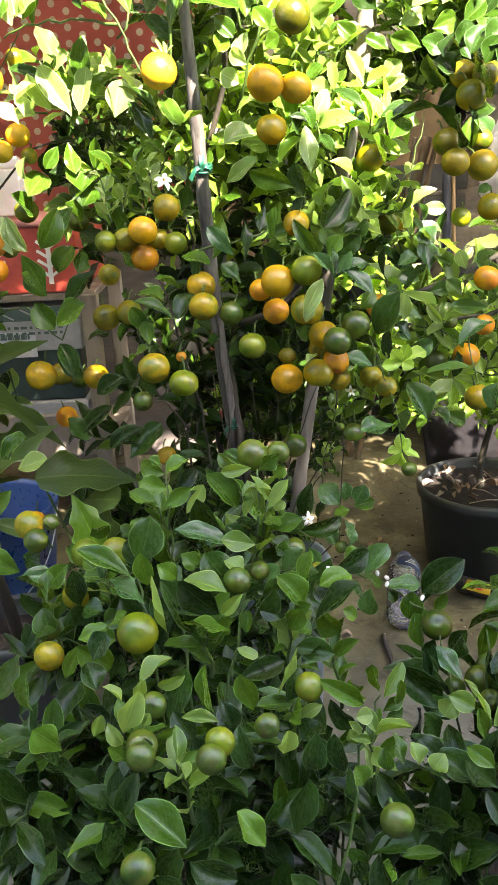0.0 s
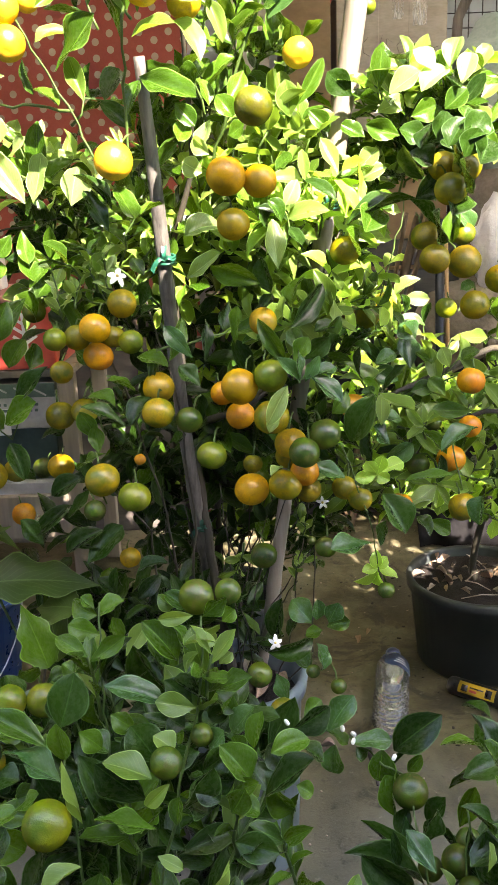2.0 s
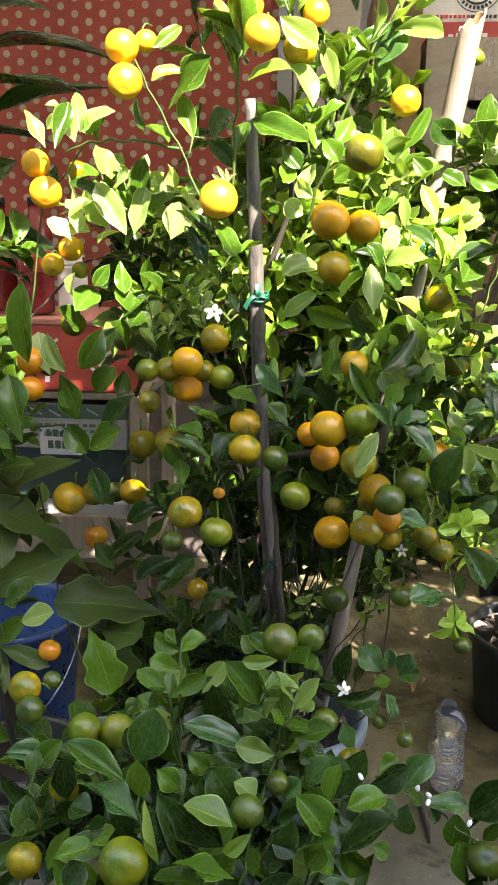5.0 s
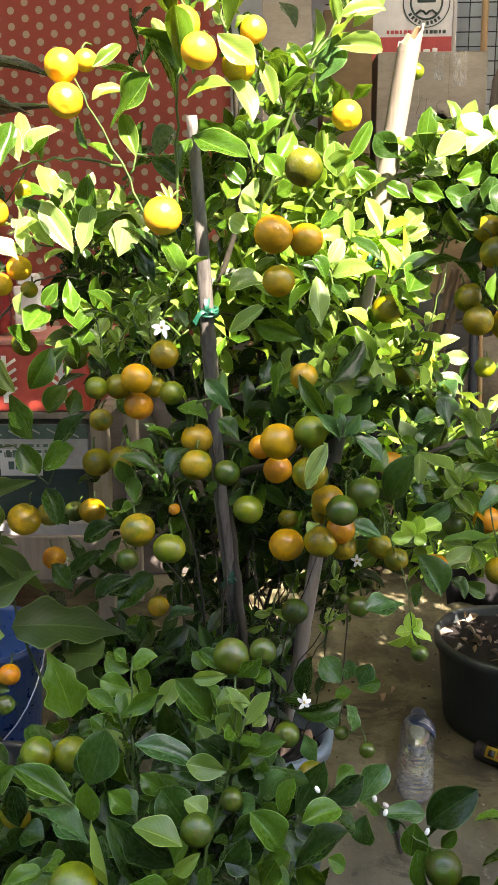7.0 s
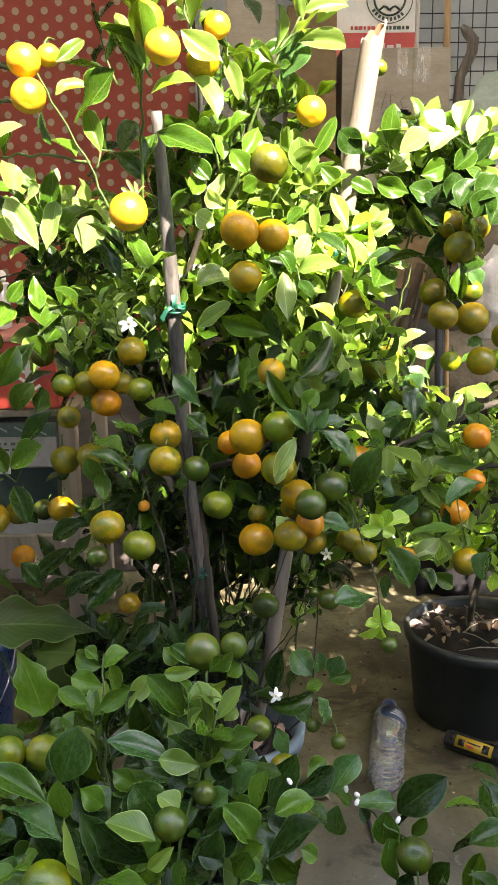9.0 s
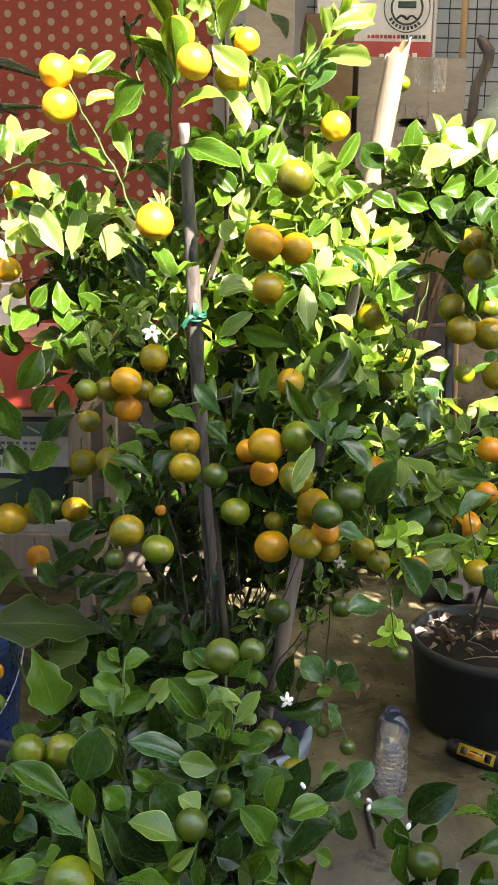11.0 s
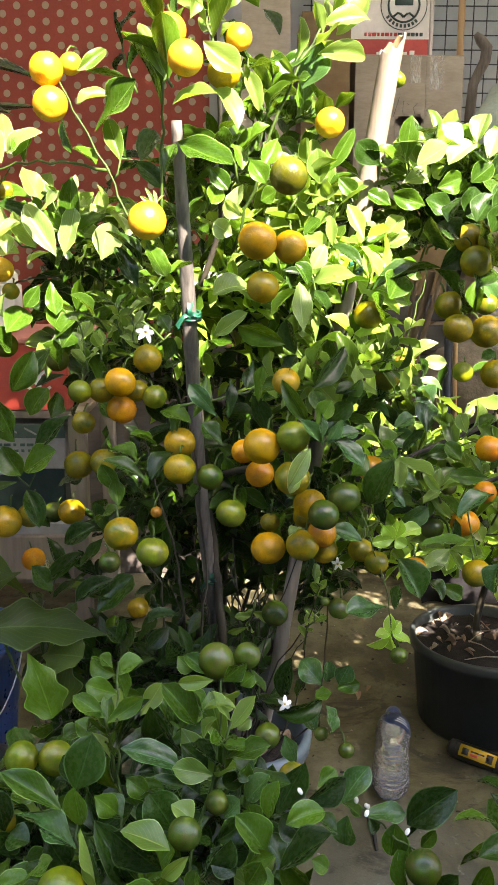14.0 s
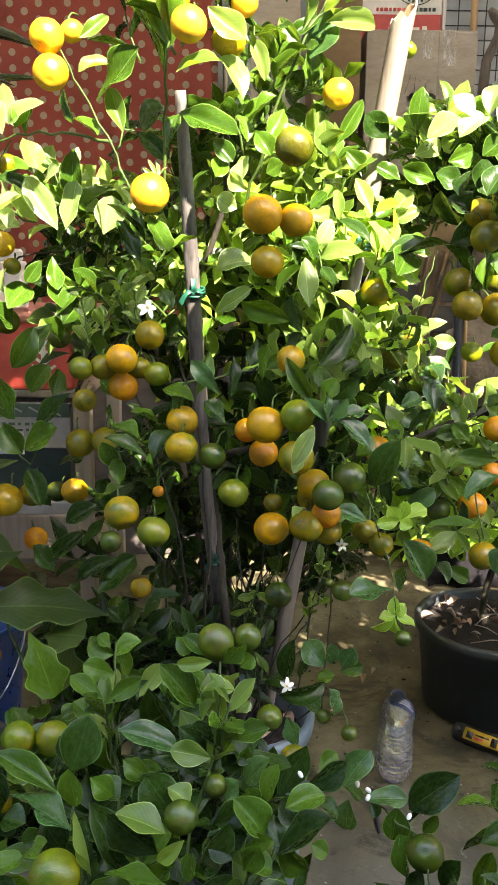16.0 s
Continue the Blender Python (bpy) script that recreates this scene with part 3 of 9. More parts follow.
# ground: one sheet to the horizon
g = bmesh.new()
bmesh.ops.create_grid(g, x_segments=60, y_segments=60, size=1)
for vv in g.verts:
    vv.co.x, vv.co.y = math.copysign(abs(vv.co.x) ** 4, vv.co.x) * 1500, math.copysign(abs(vv.co.y) ** 4, vv.co.y) * 1500
    if abs(vv.co.x) < 6 and abs(vv.co.y) < 6:
        vv.co.z = 0.0025 * noise.noise(vv.co * 1.1) - 0.0015
solid("ground", g, M_CONC, "worn brown-grey concrete floor with stains", "floor", kind="structure", smooth=True)

# back wall with wire mesh in front of it
solid("wall_back", box_bm((7.0, 0.12, 2.9), (0.4, 3.62, 1.45), 0), M_WALL, "pale grey rendered wall", "wall", kind="structure")
solid("wall_side", box_bm((0.12, 4.2, 2.9), (-2.6, 1.9, 1.45), 0), M_WALL, "grey side wall", "wall", kind="structure")
mesh_panel = thing("wire_mesh", "black welded wire mesh against the pale wall", "wire mesh", at=(0.2, 3.42, 0.0))
for i in range(33):
    x = 0.03 + 0.051 * i
    part("wire", tube_bm([(x, 0, 0.0), (x, 0, 2.4)], 0.0022, 5), M_WIRE, mesh_panel)
for i in range(47):
    part("wire", tube_bm([(0, -0.0035, 0.051 * i), (1.7, -0.0035, 0.051 * i)], 0.0022, 5), M_WIRE, mesh_panel)


def corrugated(name, x0, x1, y0, y1, z0, z1, label):
    """A sheet of wavy roofing from y0 to y1."""
    b = bmesh.new()
    n = int((x1 - x0) / 0.019)
    rows = []
    for i in range(n + 1):
        x = x0 + (x1 - x0) * i / n
        dz = 0.009 * math.sin(2 * math.pi * x / 0.076)
        rows.append([b.verts.new((x, y0, z0 + dz)), b.verts.new((x, y1, z1 + dz)), b.verts.new((x, y1, z1 + dz + 0.003)), b.verts.new((x, y0, z0 + dz + 0.003))])
    for r0, r1 in zip(rows, rows[1:]):
        for k in range(4):
            b.faces.new((r0[k], r0[(k + 1) % 4], r1[(k + 1) % 4], r1[k]))
    return solid(name, b, M_FIBRE, label, "roof", kind="structure", smooth=True)


# sheet and hanging strip out of view, added to keep direct sun off the background
corrugated("ceiling_back", -2.6, 4.0, 0.47, 3.6, 1.82, 2.62, "unseen milky corrugated fibreglass sheet added to shade the store")
solid("trim_sun_block", box_bm((2.93, 0.012, 0.22), (-1.135, 0.462, 1.715), 0.002), M_FIBRE, "unseen hanging strip added under the sheet's edge to block sun", "valance", kind="structure")
# unseen slab, added so that its edge shades the lower half of the bushes
solid("ceiling_sun_block", box_bm((9.0, 3.0, 0.05), (1.25 - 1.5 * math.sin(BLOCK_TURN), BLOCK_Y - 1.5 * math.cos(BLOCK_TURN), BLOCK_Z - 0.025), 0, turn=Euler((0, 0, -BLOCK_TURN)).to_matrix()), M_TIN, "unseen flat grey slab added to shade the lower bushes", "roof", kind="structure")
# unseen walls from here on, added to cut low light on the bushes
solid("wall_light_block", box_bm((9.0, 0.2, 3.3), (1.25 - 3.1 * math.sin(BLOCK_TURN), BLOCK_Y - 3.1 * math.cos(BLOCK_TURN), 1.65), 0, turn=Euler((0, 0, -BLOCK_TURN)).to_matrix()), M_WALL, "unseen plain grey wall added to block low light", "wall", kind="structure")
for k, x in enumerate((-3.3, 4.0)):
    solid("wall_added_%d" % (k + 1), box_bm((0.14, 4.2, 2.9), (x, -2.3, 1.45), 0), M_WALL, "unseen plain grey wall added to block side light", "wall", kind="structure")
solid("wall_right", box_bm((0.12, 2.6, 2.4), (3.4, 2.3, 1.2), 0), M_WALL, "unseen grey wall added on the right", "wall", kind="structure")


# ---- cloth, cartons, sign ----
c = bmesh.new()
cols, rows = 90, 54
grid = []
for j in range(rows + 1):
    row = []
    for i in range(cols + 1):
        x, z = -2.3 + 2.19 * i / cols, 0.004 + 2.30 * j / rows
        row.append(c.verts.new((x, 2.45 + 0.006 * math.sin(x * 7.0 + 0.6 * z) + 0.005 * noise.noise(Vector((x * 2, z * 2, 3))), z)))
    grid.append(row)
for r0, r1 in zip(grid, grid[1:]):
    for i in range(cols):
        c.faces.new((r0[i], r0[i + 1], r1[i + 1], r1[i]))
ext = bmesh.ops.solidify(c, geom=c.faces[:], thickness=0.003)
solid("curtain", c, M_CLOTH, "brick-red hanging cloth with pale polka dots", "curtain", smooth=True)


def carton(at, size, turn, mat, label, hole=None, tape=()):
    """A closed cardboard carton: four walls, top flaps with a seam, a hand hole, strips of clear tape."""
    root = thing("carton", label, "cardboard box", "stacked cartons", at=at)
    root.rotation_euler = (0, 0, radians(turn))
    sx, sy, sz = size
    th = 0.005
    if hole:
        hx, hz, hw, hh = hole
        b = box_bm((sx / 2 + hx - hw / 2, th, sz), (-sx / 2 + (sx / 2 + hx - hw / 2) / 2, -sy / 2, sz / 2), 0.001, 1)
        box_bm((sx / 2 - hx - hw / 2, th, sz), (sx / 2 - (sx / 2 - hx - hw / 2) / 2, -sy / 2, sz / 2), 0.001, 1, bm=b)
        box_bm((hw, th, hz - hh / 2), (hx, -sy / 2, (hz - hh / 2) / 2), 0, bm=b)
        box_bm((hw, th, sz - hz - hh / 2), (hx, -sy / 2, sz - (sz - hz - hh / 2) / 2), 0, bm=b)
        for s in (-1, 1):
            box_bm((hh * 0.35, th, hh * 0.28), (hx + s * (hw / 2 - hh * 0.17), -sy / 2, hz + hh * 0.36), 0, bm=b)
            box_bm((hh * 0.35, th, hh * 0.28), (hx + s * (hw / 2 - hh * 0.17), -sy / 2, hz - hh * 0.36), 0, bm=b)
    else:
        b = box_bm((sx, th, sz), (0, -sy / 2, sz / 2), 0.001, 1)
    part("front_panel", b, mat, root, smooth=False)
    part("back_panel", box_bm((sx, th, sz), (0, sy / 2, sz / 2), 0.001, 1), mat, root, smooth=False)
    for s in (-1, 1):
        part("side_panel", box_bm((th, sy - th, sz), (s * (sx / 2 - th / 2), 0, sz / 2), 0.001, 1), mat, root, smooth=False)
        part("top_flap", box_bm((sx, sy / 2 - 0.004, th), (0, s * (sy / 4), sz + 0.003), 0.001, 1), mat, root, smooth=False)
    part("bottom_panel", box_bm((sx - 2 * th, sy - th, th), (0, 0, th), 0.001, 1), mat, root, smooth=False)
    for tx, tw, tl in tape:
        t = bmesh.new()
        rws = []
        for j in range(9):
            z = sz + 0.004 - tl * j / 8
            rws.append([t.verts.new((tx + tw * (i / 6 - 0.5) + 0.002 * math.sin(j * 2.1 + i), -sy / 2 - 0.0042 - 0.0012 * abs(math.sin(i * 2.3 + j * 1.3)), z)) for i in range(7)])
        for r0, r1 in zip(rws, rws[1:]):
            for i in range(6):
                t.faces.new((r0[i], r0[i + 1], r1[i + 1], r1[i]))
        part("tape", t, M_TAPE, root, "wrinkled clear packing tape", smooth=False)
    return root


M_PEN = simple("faded_pen", (0.09, 0.075, 0.06), (0.15, 0.125, 0.10), 60, 0.7, bumps=0)
M_TAPE, _nt, _b = material("clear_tape", 0.15, 0.0, 0.6)
_b.inputs["Base Color"].default_value = (0.78, 0.77, 0.74, 1)
# creases also drive the alpha: white streaks painted as glints on the tape
_crease_glint = noise_tex(_nt, coords(_nt, 1.0, (1, 1, 0.16)), 110.0, 4, 0.65, 0.4)
_nt.links.new(ramp(_nt, _crease_glint, [(0.42, (0.10, 0.10, 0.10)), (0.62, (0.60, 0.60, 0.60))]), _b.inputs["Alpha"])
bump(_nt, _b, _crease_glint, 0.8, 0.006)

stacked = carton((0.515, 3.05, 1.10), (0.352, 0.30, 0.447), 1.0, M_CARD, "open-weave tan cardboard carton with a dark hand hole and clear tape", hole=(0.006, 0.251, 0.095, 0.028), tape=((0.018, 0.036, 0.085), (0.088, 0.045, 0.105)))
scrawl = bmesh.new()
for pts in ([(-0.075, 0.318), (-0.092, 0.300), (-0.090, 0.272), (-0.070, 0.262)], [(-0.048, 0.262), (-0.030, 0.322)], [(-0.018, 0.268), (-0.016, 0.312), (0.002, 0.300)],
            [(0.030, 0.306), (0.016, 0.290), (0.024, 0.268), (0.042, 0.272)], [(0.056, 0.318), (0.060, 0.266)], [(0.082, 0.300), (0.060, 0.284), (0.088, 0.262), (0.150, 0.285)]):
    tube_bm([(x, -0.1530, z) for x, z in pts], 0.0009, 5, scrawl)
part("pen_mark", scrawl, M_PEN, stacked, "faint dark pen scrawl")
carton((0.50, 3.08, 0.56), (0.42, 0.36, 0.535), -2.0, M_CARD2, "large brown cardboard carton at the bottom of the stack")
carton((0.50, 3.08, 0.0), (0.46, 0.40, 0.55), 1.5, M_CARD2, "large brown cardboard carton standing on the floor")
carton((0.235, 2.92, 0.62), (0.15, 0.30, 1.02), 0.0, M_CARD2, "tall narrow dark brown cardboard carton")
carton((0.225, 2.94, 0.0), (0.20, 0.34, 0.612), 0.0, M_CARD2, "plain brown carton on the floor")
carton((0.045, 2.56, 0.72), (0.135, 0.14, 1.1), 0.0, M_CARD, "tall pale tan cardboard carton standing upright")
carton((0.045, 2.58, 0.0), (0.22, 0.22, 0.712), 0.0, M_CARD2, "brown carton under the tall pale one")


# ---- citrus bushes ----
def crown(p, c, r, n, size, tone):
    """Shoots spread through an ellipsoid of the crown, growing up and outwards."""
    c = Vector(c)
    for _ in range(n):
        d = Vector([p.rng.gauss(0, 1) for _ in range(3)]).normalized() * p.rng.random() ** 0.4
        s = c + Vector((d.x * r[0], d.y * r[1], d.z * r[2]))
        e = s + (Vector((d.x, d.y - 0.15, d.z * 0.5 + 0.45)).normalized() * p.rng.uniform(0.03, 0.075))
        p.twig(s, e, p.rng.randint(4, 7), size, tone)


main_tree = Plant("citrus_tree", "staked calamondin tree loaded with green and orange fruit", "citrus tree", (0.0, 1.03, 0.0), 11)
main_tree.fruit((-0.055, 0.806, 1.087), 0.0321, 'Y')
main_tree.fruit((-0.072, 0.839, 1.118), 0.0321, 'Y')
main_tree.fruit((-0.008, 0.864, 1.118), 0.0254, 'Y')
main_tree.fruit((-0.022, 0.857, 1.085), 0.0321, 'o')
main_tree.fruit((-0.196, 0.879, 1.092), 0.0329, 'Y')
main_tree.fruit((-0.179, 0.913, 1.104), 0.0235, 'Y')
main_tree.fruit((-0.192, 0.872, 1.059), 0.0340, 'Y')
main_tree.fruit((-0.098, 0.858, 0.949), 0.0379, 'Y')
main_tree.fruit((0.089, 0.960, 1.056), 0.0325, 'Y')
main_tree.fruit((0.038, 0.784, 0.985), 0.0342, 'v')
main_tree.fruit((0.011, 0.812, 0.929), 0.0371, 'a')
main_tree.fruit((0.042, 0.821, 0.924), 0.0321, 'a')
main_tree.fruit((0.016, 0.823, 0.886), 0.0314, 'o')
main_tree.fruit((0.136, 0.944, 0.852), 0.0336, 'b')
main_tree.fruit((0.147, 1.015, 0.780), 0.0317, 'b')
main_tree.fruit((0.168, 1.013, 0.772), 0.0338, 'b')
main_tree.fruit((0.203, 1.095, 0.770), 0.0350, 'Y')
main_tree.fruit((0.042, 0.873, 0.787), 0.0292, 'o')
main_tree.fruit((0.016, 0.800, 0.734), 0.0363, 'a')
main_tree.fruit((0.046, 0.792, 0.745), 0.0325, 'g')
main_tree.fruit((0.046, 0.793, 0.704), 0.0351, 'y')
main_tree.fruit((-0.002, 0.838, 0.720), 0.0250, 'O')
main_tree.fruit((0.015, 0.852, 0.693), 0.0304, 'O')
main_tree.fruit((0.097, 0.789, 0.686), 0.0317, 'G')
main_tree.fruit((0.076, 0.776, 0.672), 0.0302, 'G')
main_tree.fruit((0.065, 0.816, 0.671), 0.0329, 'o')
main_tree.fruit((0.078, 0.810, 0.642), 0.0294, 'O')
main_tree.fruit((0.062, 0.833, 0.652), 0.0253, 'b')
main_tree.fruit((0.024, 0.826, 0.620), 0.0361, 'a')
main_tree.fruit((0.058, 0.807, 0.630), 0.0341, 'y')
main_tree.fruit((0.082, 0.825, 0.618), 0.0277, 'b')
main_tree.fruit((0.026, 0.841, 0.643), 0.0207, 'b')
main_tree.fruit((-0.064, 0.795, 0.712), 0.0317, 'y')
main_tree.fruit((-0.035, 0.803, 0.702), 0.0264, 'G')
main_tree.fruit((-0.014, 0.795, 0.667), 0.0298, 'g')
main_tree.fruit((-0.068, 0.849, 0.726), 0.0325, 'o')
main_tree.fruit((-0.120, 0.776, 0.652), 0.0338, 'y')
main_tree.fruit((-0.089, 0.768, 0.636), 0.0314, 'g')
main_tree.fruit((-0.145, 0.851, 0.594), 0.0236, 'G')
main_tree.fruit((-0.101, 0.910, 0.632), 0.0131, 'O')
main_tree.fruit((-0.102, 0.868, 0.811), 0.0301, 'b')
main_tree.fruit((-0.127, 0.843, 0.790), 0.0317, 'a')
main_tree.fruit((-0.149, 0.861, 0.779), 0.0277, 'b')
main_tree.fruit((-0.170, 0.851, 0.779), 0.0238, 'g')
main_tree.fruit((-0.093, 0.850, 0.774), 0.0250, 'g')
main_tree.fruit((-0.114, 0.871, 0.777), 0.0243, 'b')
main_tree.fruit((-0.130, 0.866, 0.758), 0.0316, 'O')
main_tree.fruit((-0.225, 0.997, 0.793), 0.0277, 'v')
main_tree.fruit((-0.178, 0.903, 0.736), 0.0254, 'b')
main_tree.fruit((-0.161, 0.923, 0.687), 0.0302, 'b')
main_tree.fruit((-0.193, 0.941, 0.679), 0.0335, 'b')
main_tree.fruit((-0.146, 1.064, 0.448), 0.0284, 'o')
main_tree.fruit((0.035, 0.914, 0.508), 0.0312, 'G')
main_tree.fruit((0.101, 0.840, 0.547), 0.0236, 'G')
main_tree.fruit((0.086, 0.842, 0.554), 0.0106, 'G')
main_tree.fruit((0.085, 0.838, 0.399), 0.0161, 'G')
main_tree.fruit((0.112, 0.825, 0.387), 0.0178, 'G')
main_tree.fruit((0.107, 1.002, 1.183), 0.0229, 'g')
main_tree.leaf((-0.082, 0.851, 1.056), (-0.111, 0.872, 1.134), 0.0215, (0.23, -0.81, 0.86), 'mid')
main_tree.leaf((-0.075, 0.845, 1.075), (-0.102, 0.866, 1.130), 0.0153, (0.42, -0.74, 0.29), 'light')
main_tree.leaf((-0.168, 0.890, 1.093), (-0.142, 0.905, 1.114), 0.0136, (0.14, -0.47, 0.85), 'light')
main_tree.leaf((-0.168, 0.882, 1.061), (-0.136, 0.883, 1.075), 0.0210, (-0.26, -0.71, 0.65), 'light')
main_tree.leaf((-0.152, 0.887, 1.035), (-0.105, 0.866, 1.079), 0.0313, (-0.29, -0.88, 0.49), 'mid')
main_tree.leaf((-0.126, 0.881, 1.007), (-0.139, 0.897, 1.047), 0.0188, (-0.35, -0.50, 0.78), 'light')
main_tree.leaf((-0.179, 0.903, 1.017), (-0.188, 0.913, 1.051), 0.0167, (-0.37, -0.91, 0.30), 'mid')
main_tree.leaf((-0.179, 0.905, 1.022), (-0.153, 0.893, 1.008), 0.0205, (-0.29, -0.76, 0.97), 'mid')
main_tree.leaf((-0.230, 0.900, 1.003), (-0.212, 0.886, 0.973), 0.0256, (0.46, -0.75, 0.66), 'light')
main_tree.leaf((-0.068, 0.819, 1.050), (-0.031, 0.810, 1.066), 0.0321, (0.43, -0.84, 0.79), 'light')
main_tree.leaf((-0.040, 0.831, 1.107), (-0.009, 0.837, 1.079), 0.0253, (-0.21, -0.57, 0.49), 'light')
main_tree.leaf((-0.066, 0.843, 1.021), (-0.011, 0.816, 0.993), 0.0286, (-0.44, -0.76, 0.48), 'mid')
main_tree.leaf((-0.033, 0.854, 1.069), (-0.004, 0.829, 1.040), 0.0268, (0.17, -0.63, 0.49), 'light')
main_tree.leaf((-0.083, 0.878, 0.993), (-0.072, 0.892, 1.026), 0.0188, (-0.02, -0.70, 0.48), 'mid')
main_tree.leaf((-0.001, 0.901, 1.097), (0.013, 0.897, 1.059), 0.0163, (-0.45, -0.43, 0.89), 'light')
main_tree.leaf((0.050, 0.945, 1.113), (0.061, 0.966, 1.168), 0.0092, (0.34, -0.87, 0.31), 'light')
main_tree.leaf((0.026, 0.948, 1.126), (0.045, 0.937, 1.099), 0.0144, (0.08, -0.58, 0.24), 'light')
main_tree.leaf((0.060, 0.982, 1.094), (0.080, 0.975, 1.139), 0.0343, (0.45, -0.83, 0.43), 'blue')
main_tree.leaf((0.075, 0.969, 1.127), (0.136, 0.988, 1.134), 0.0228, (0.44, -0.65, 0.50), 'light')
main_tree.leaf((0.096, 0.984, 1.149), (0.134, 0.989, 1.180), 0.0258, (0.27, -0.84, 0.37), 'light')
main_tree.leaf((0.089, 0.974, 1.152), (0.083, 0.989, 1.187), 0.0174, (0.36, -0.93, 0.34), 'light')
main_tree.leaf((0.040, 0.940, 1.089), (0.066, 0.931, 1.098), 0.0197, (-0.17, -0.83, 0.72), 'mid')
main_tree.leaf((0.090, 0.973, 1.007), (0.118, 0.973, 1.052), 0.0166, (0.42, -0.60, 0.63), 'mid')
main_tree.leaf((0.150, 0.995, 1.016), (0.123, 0.993, 1.041), 0.0283, (-0.32, -0.61, 0.29), 'dark')
main_tree.leaf((0.071, 0.988, 1.074), (0.074, 0.994, 1.093), 0.0153, (0.49, -0.56, 0.35), 'light')
main_tree.leaf((0.058, 0.964, 1.011), (0.080, 0.971, 1.039), 0.0206, (0.32, -0.66, 0.58), 'light')
main_tree.leaf((0.078, 0.939, 0.992), (0.074, 0.931, 1.026), 0.0228, (0.41, -0.75, 0.30), 'light')
main_tree.leaf((0.094, 0.934, 0.971), (0.073, 0.946, 0.992), 0.0268, (-0.38, -0.83, 0.81), 'light')
main_tree.leaf((0.102, 0.958, 0.985), (0.127, 0.961, 0.991), 0.0178, (0.29, -0.72, 0.34), 'light')
main_tree.leaf((0.121, 0.956, 0.976), (0.101, 0.950, 0.999), 0.0178, (0.34, -0.70, 0.47), 'mid')
main_tree.leaf((-0.063, 0.834, 1.073), (-0.054, 0.863, 1.124), 0.0116, (0.34, -0.59, 0.94), 'mid')
main_tree.leaf((-0.053, 0.847, 1.130), (-0.043, 0.851, 1.160), 0.0140, (0.22, -0.60, 0.58), 'light')
main_tree.leaf((-0.027, 0.871, 1.146), (-0.006, 0.870, 1.161), 0.0143, (-0.36, -0.89, 0.57), 'light')
main_tree.leaf((-0.068, 0.868, 1.135), (-0.067, 0.893, 1.182), 0.0143, (0.12, -0.62, 0.60), 'mid')
main_tree.leaf((0.011, 0.892, 1.152), (-0.000, 0.886, 1.176), 0.0208, (-0.24, -0.79, 0.83), 'mid')
main_tree.leaf((0.034, 0.973, 1.146), (0.018, 0.974, 1.174), 0.0268, (0.28, -0.72, 0.82), 'dark')
main_tree.leaf((-0.011, 0.868, 1.133), (-0.027, 0.867, 1.120), 0.0155, (0.26, -0.78, 0.54), 'light')
main_tree.leaf((-0.030, 0.869, 1.141), (-0.049, 0.866, 1.145), 0.0119, (-0.02, -0.72, 0.81), 'mid')
main_tree.leaf((-0.097, 0.792, 0.701), (-0.136, 0.788, 0.725), 0.0208, (0.09, -0.53, 0.84), 'dark', 0)
main_tree.leaf((-0.107, 0.806, 0.717), (-0.137, 0.820, 0.731), 0.0235, (0.14, -0.48, 0.63), 'mid')
main_tree.leaf((-0.128, 0.809, 0.684), (-0.142, 0.815, 0.712), 0.0188, (-0.26, -0.64, 0.72), 'mid')
main_tree.leaf((-0.125, 0.797, 0.673), (-0.130, 0.808, 0.697), 0.0161, (0.14, -0.58, 0.80), 'mid')
main_tree.leaf((-0.120, 0.806, 0.670), (-0.152, 0.805, 0.656), 0.0200, (0.23, -0.57, 0.83), 'mid')
main_tree.leaf((-0.094, 0.812, 0.696), (-0.074, 0.826, 0.723), 0.0263, (0.36, -0.84, 0.79), 'dark')
main_tree.leaf((-0.055, 0.834, 0.750), (-0.087, 0.848, 0.762), 0.0228, (0.01, -0.55, 0.60), 'mid')
main_tree.leaf((-0.053, 0.825, 0.757), (-0.037, 0.845, 0.799), 0.0163, (0.43, -0.76, 0.62), 'mid')
main_tree.leaf((-0.029, 0.816, 0.761), (-0.054, 0.828, 0.792), 0.0161, (0.23, -0.84, 0.42), 'blue')
main_tree.leaf((-0.023, 0.819, 0.730), (-0.046, 0.824, 0.749), 0.0225, (0.16, -0.74, 0.57), 'dark')
main_tree.leaf((-0.073, 0.841, 0.733), (-0.070, 0.853, 0.763), 0.0128, (0.13, -0.47, 0.72), 'mid')
main_tree.leaf((-0.091, 0.839, 0.725), (-0.116, 0.832, 0.742), 0.0180, (-0.07, -0.55, 0.69), 'mid')
main_tree.leaf((-0.018, 0.835, 0.753), (-0.016, 0.848, 0.795), 0.0127, (0.13, -0.74, 0.30), 'dark')
main_tree.leaf((0.013, 0.839, 0.770), (0.016, 0.837, 0.808), 0.0139, (-0.45, -0.67, 0.34), 'mid')
main_tree.leaf((0.062, 0.834, 0.750), (0.037, 0.828, 0.795), 0.0165, (-0.31, -0.74, 0.29), 'mid')
main_tree.leaf((0.073, 0.780, 0.739), (0.070, 0.783, 0.771), 0.0143, (0.11, -0.57, 0.65), 'blue', 2)
main_tree.leaf((0.074, 0.781, 0.742), (0.109, 0.793, 0.751), 0.0167, (-0.50, -0.61, 0.52), 'blue', 2)
main_tree.leaf((0.081, 0.782, 0.748), (0.112, 0.771, 0.721), 0.0215, (-0.39, -0.59, 0.82), 'blue', 0)
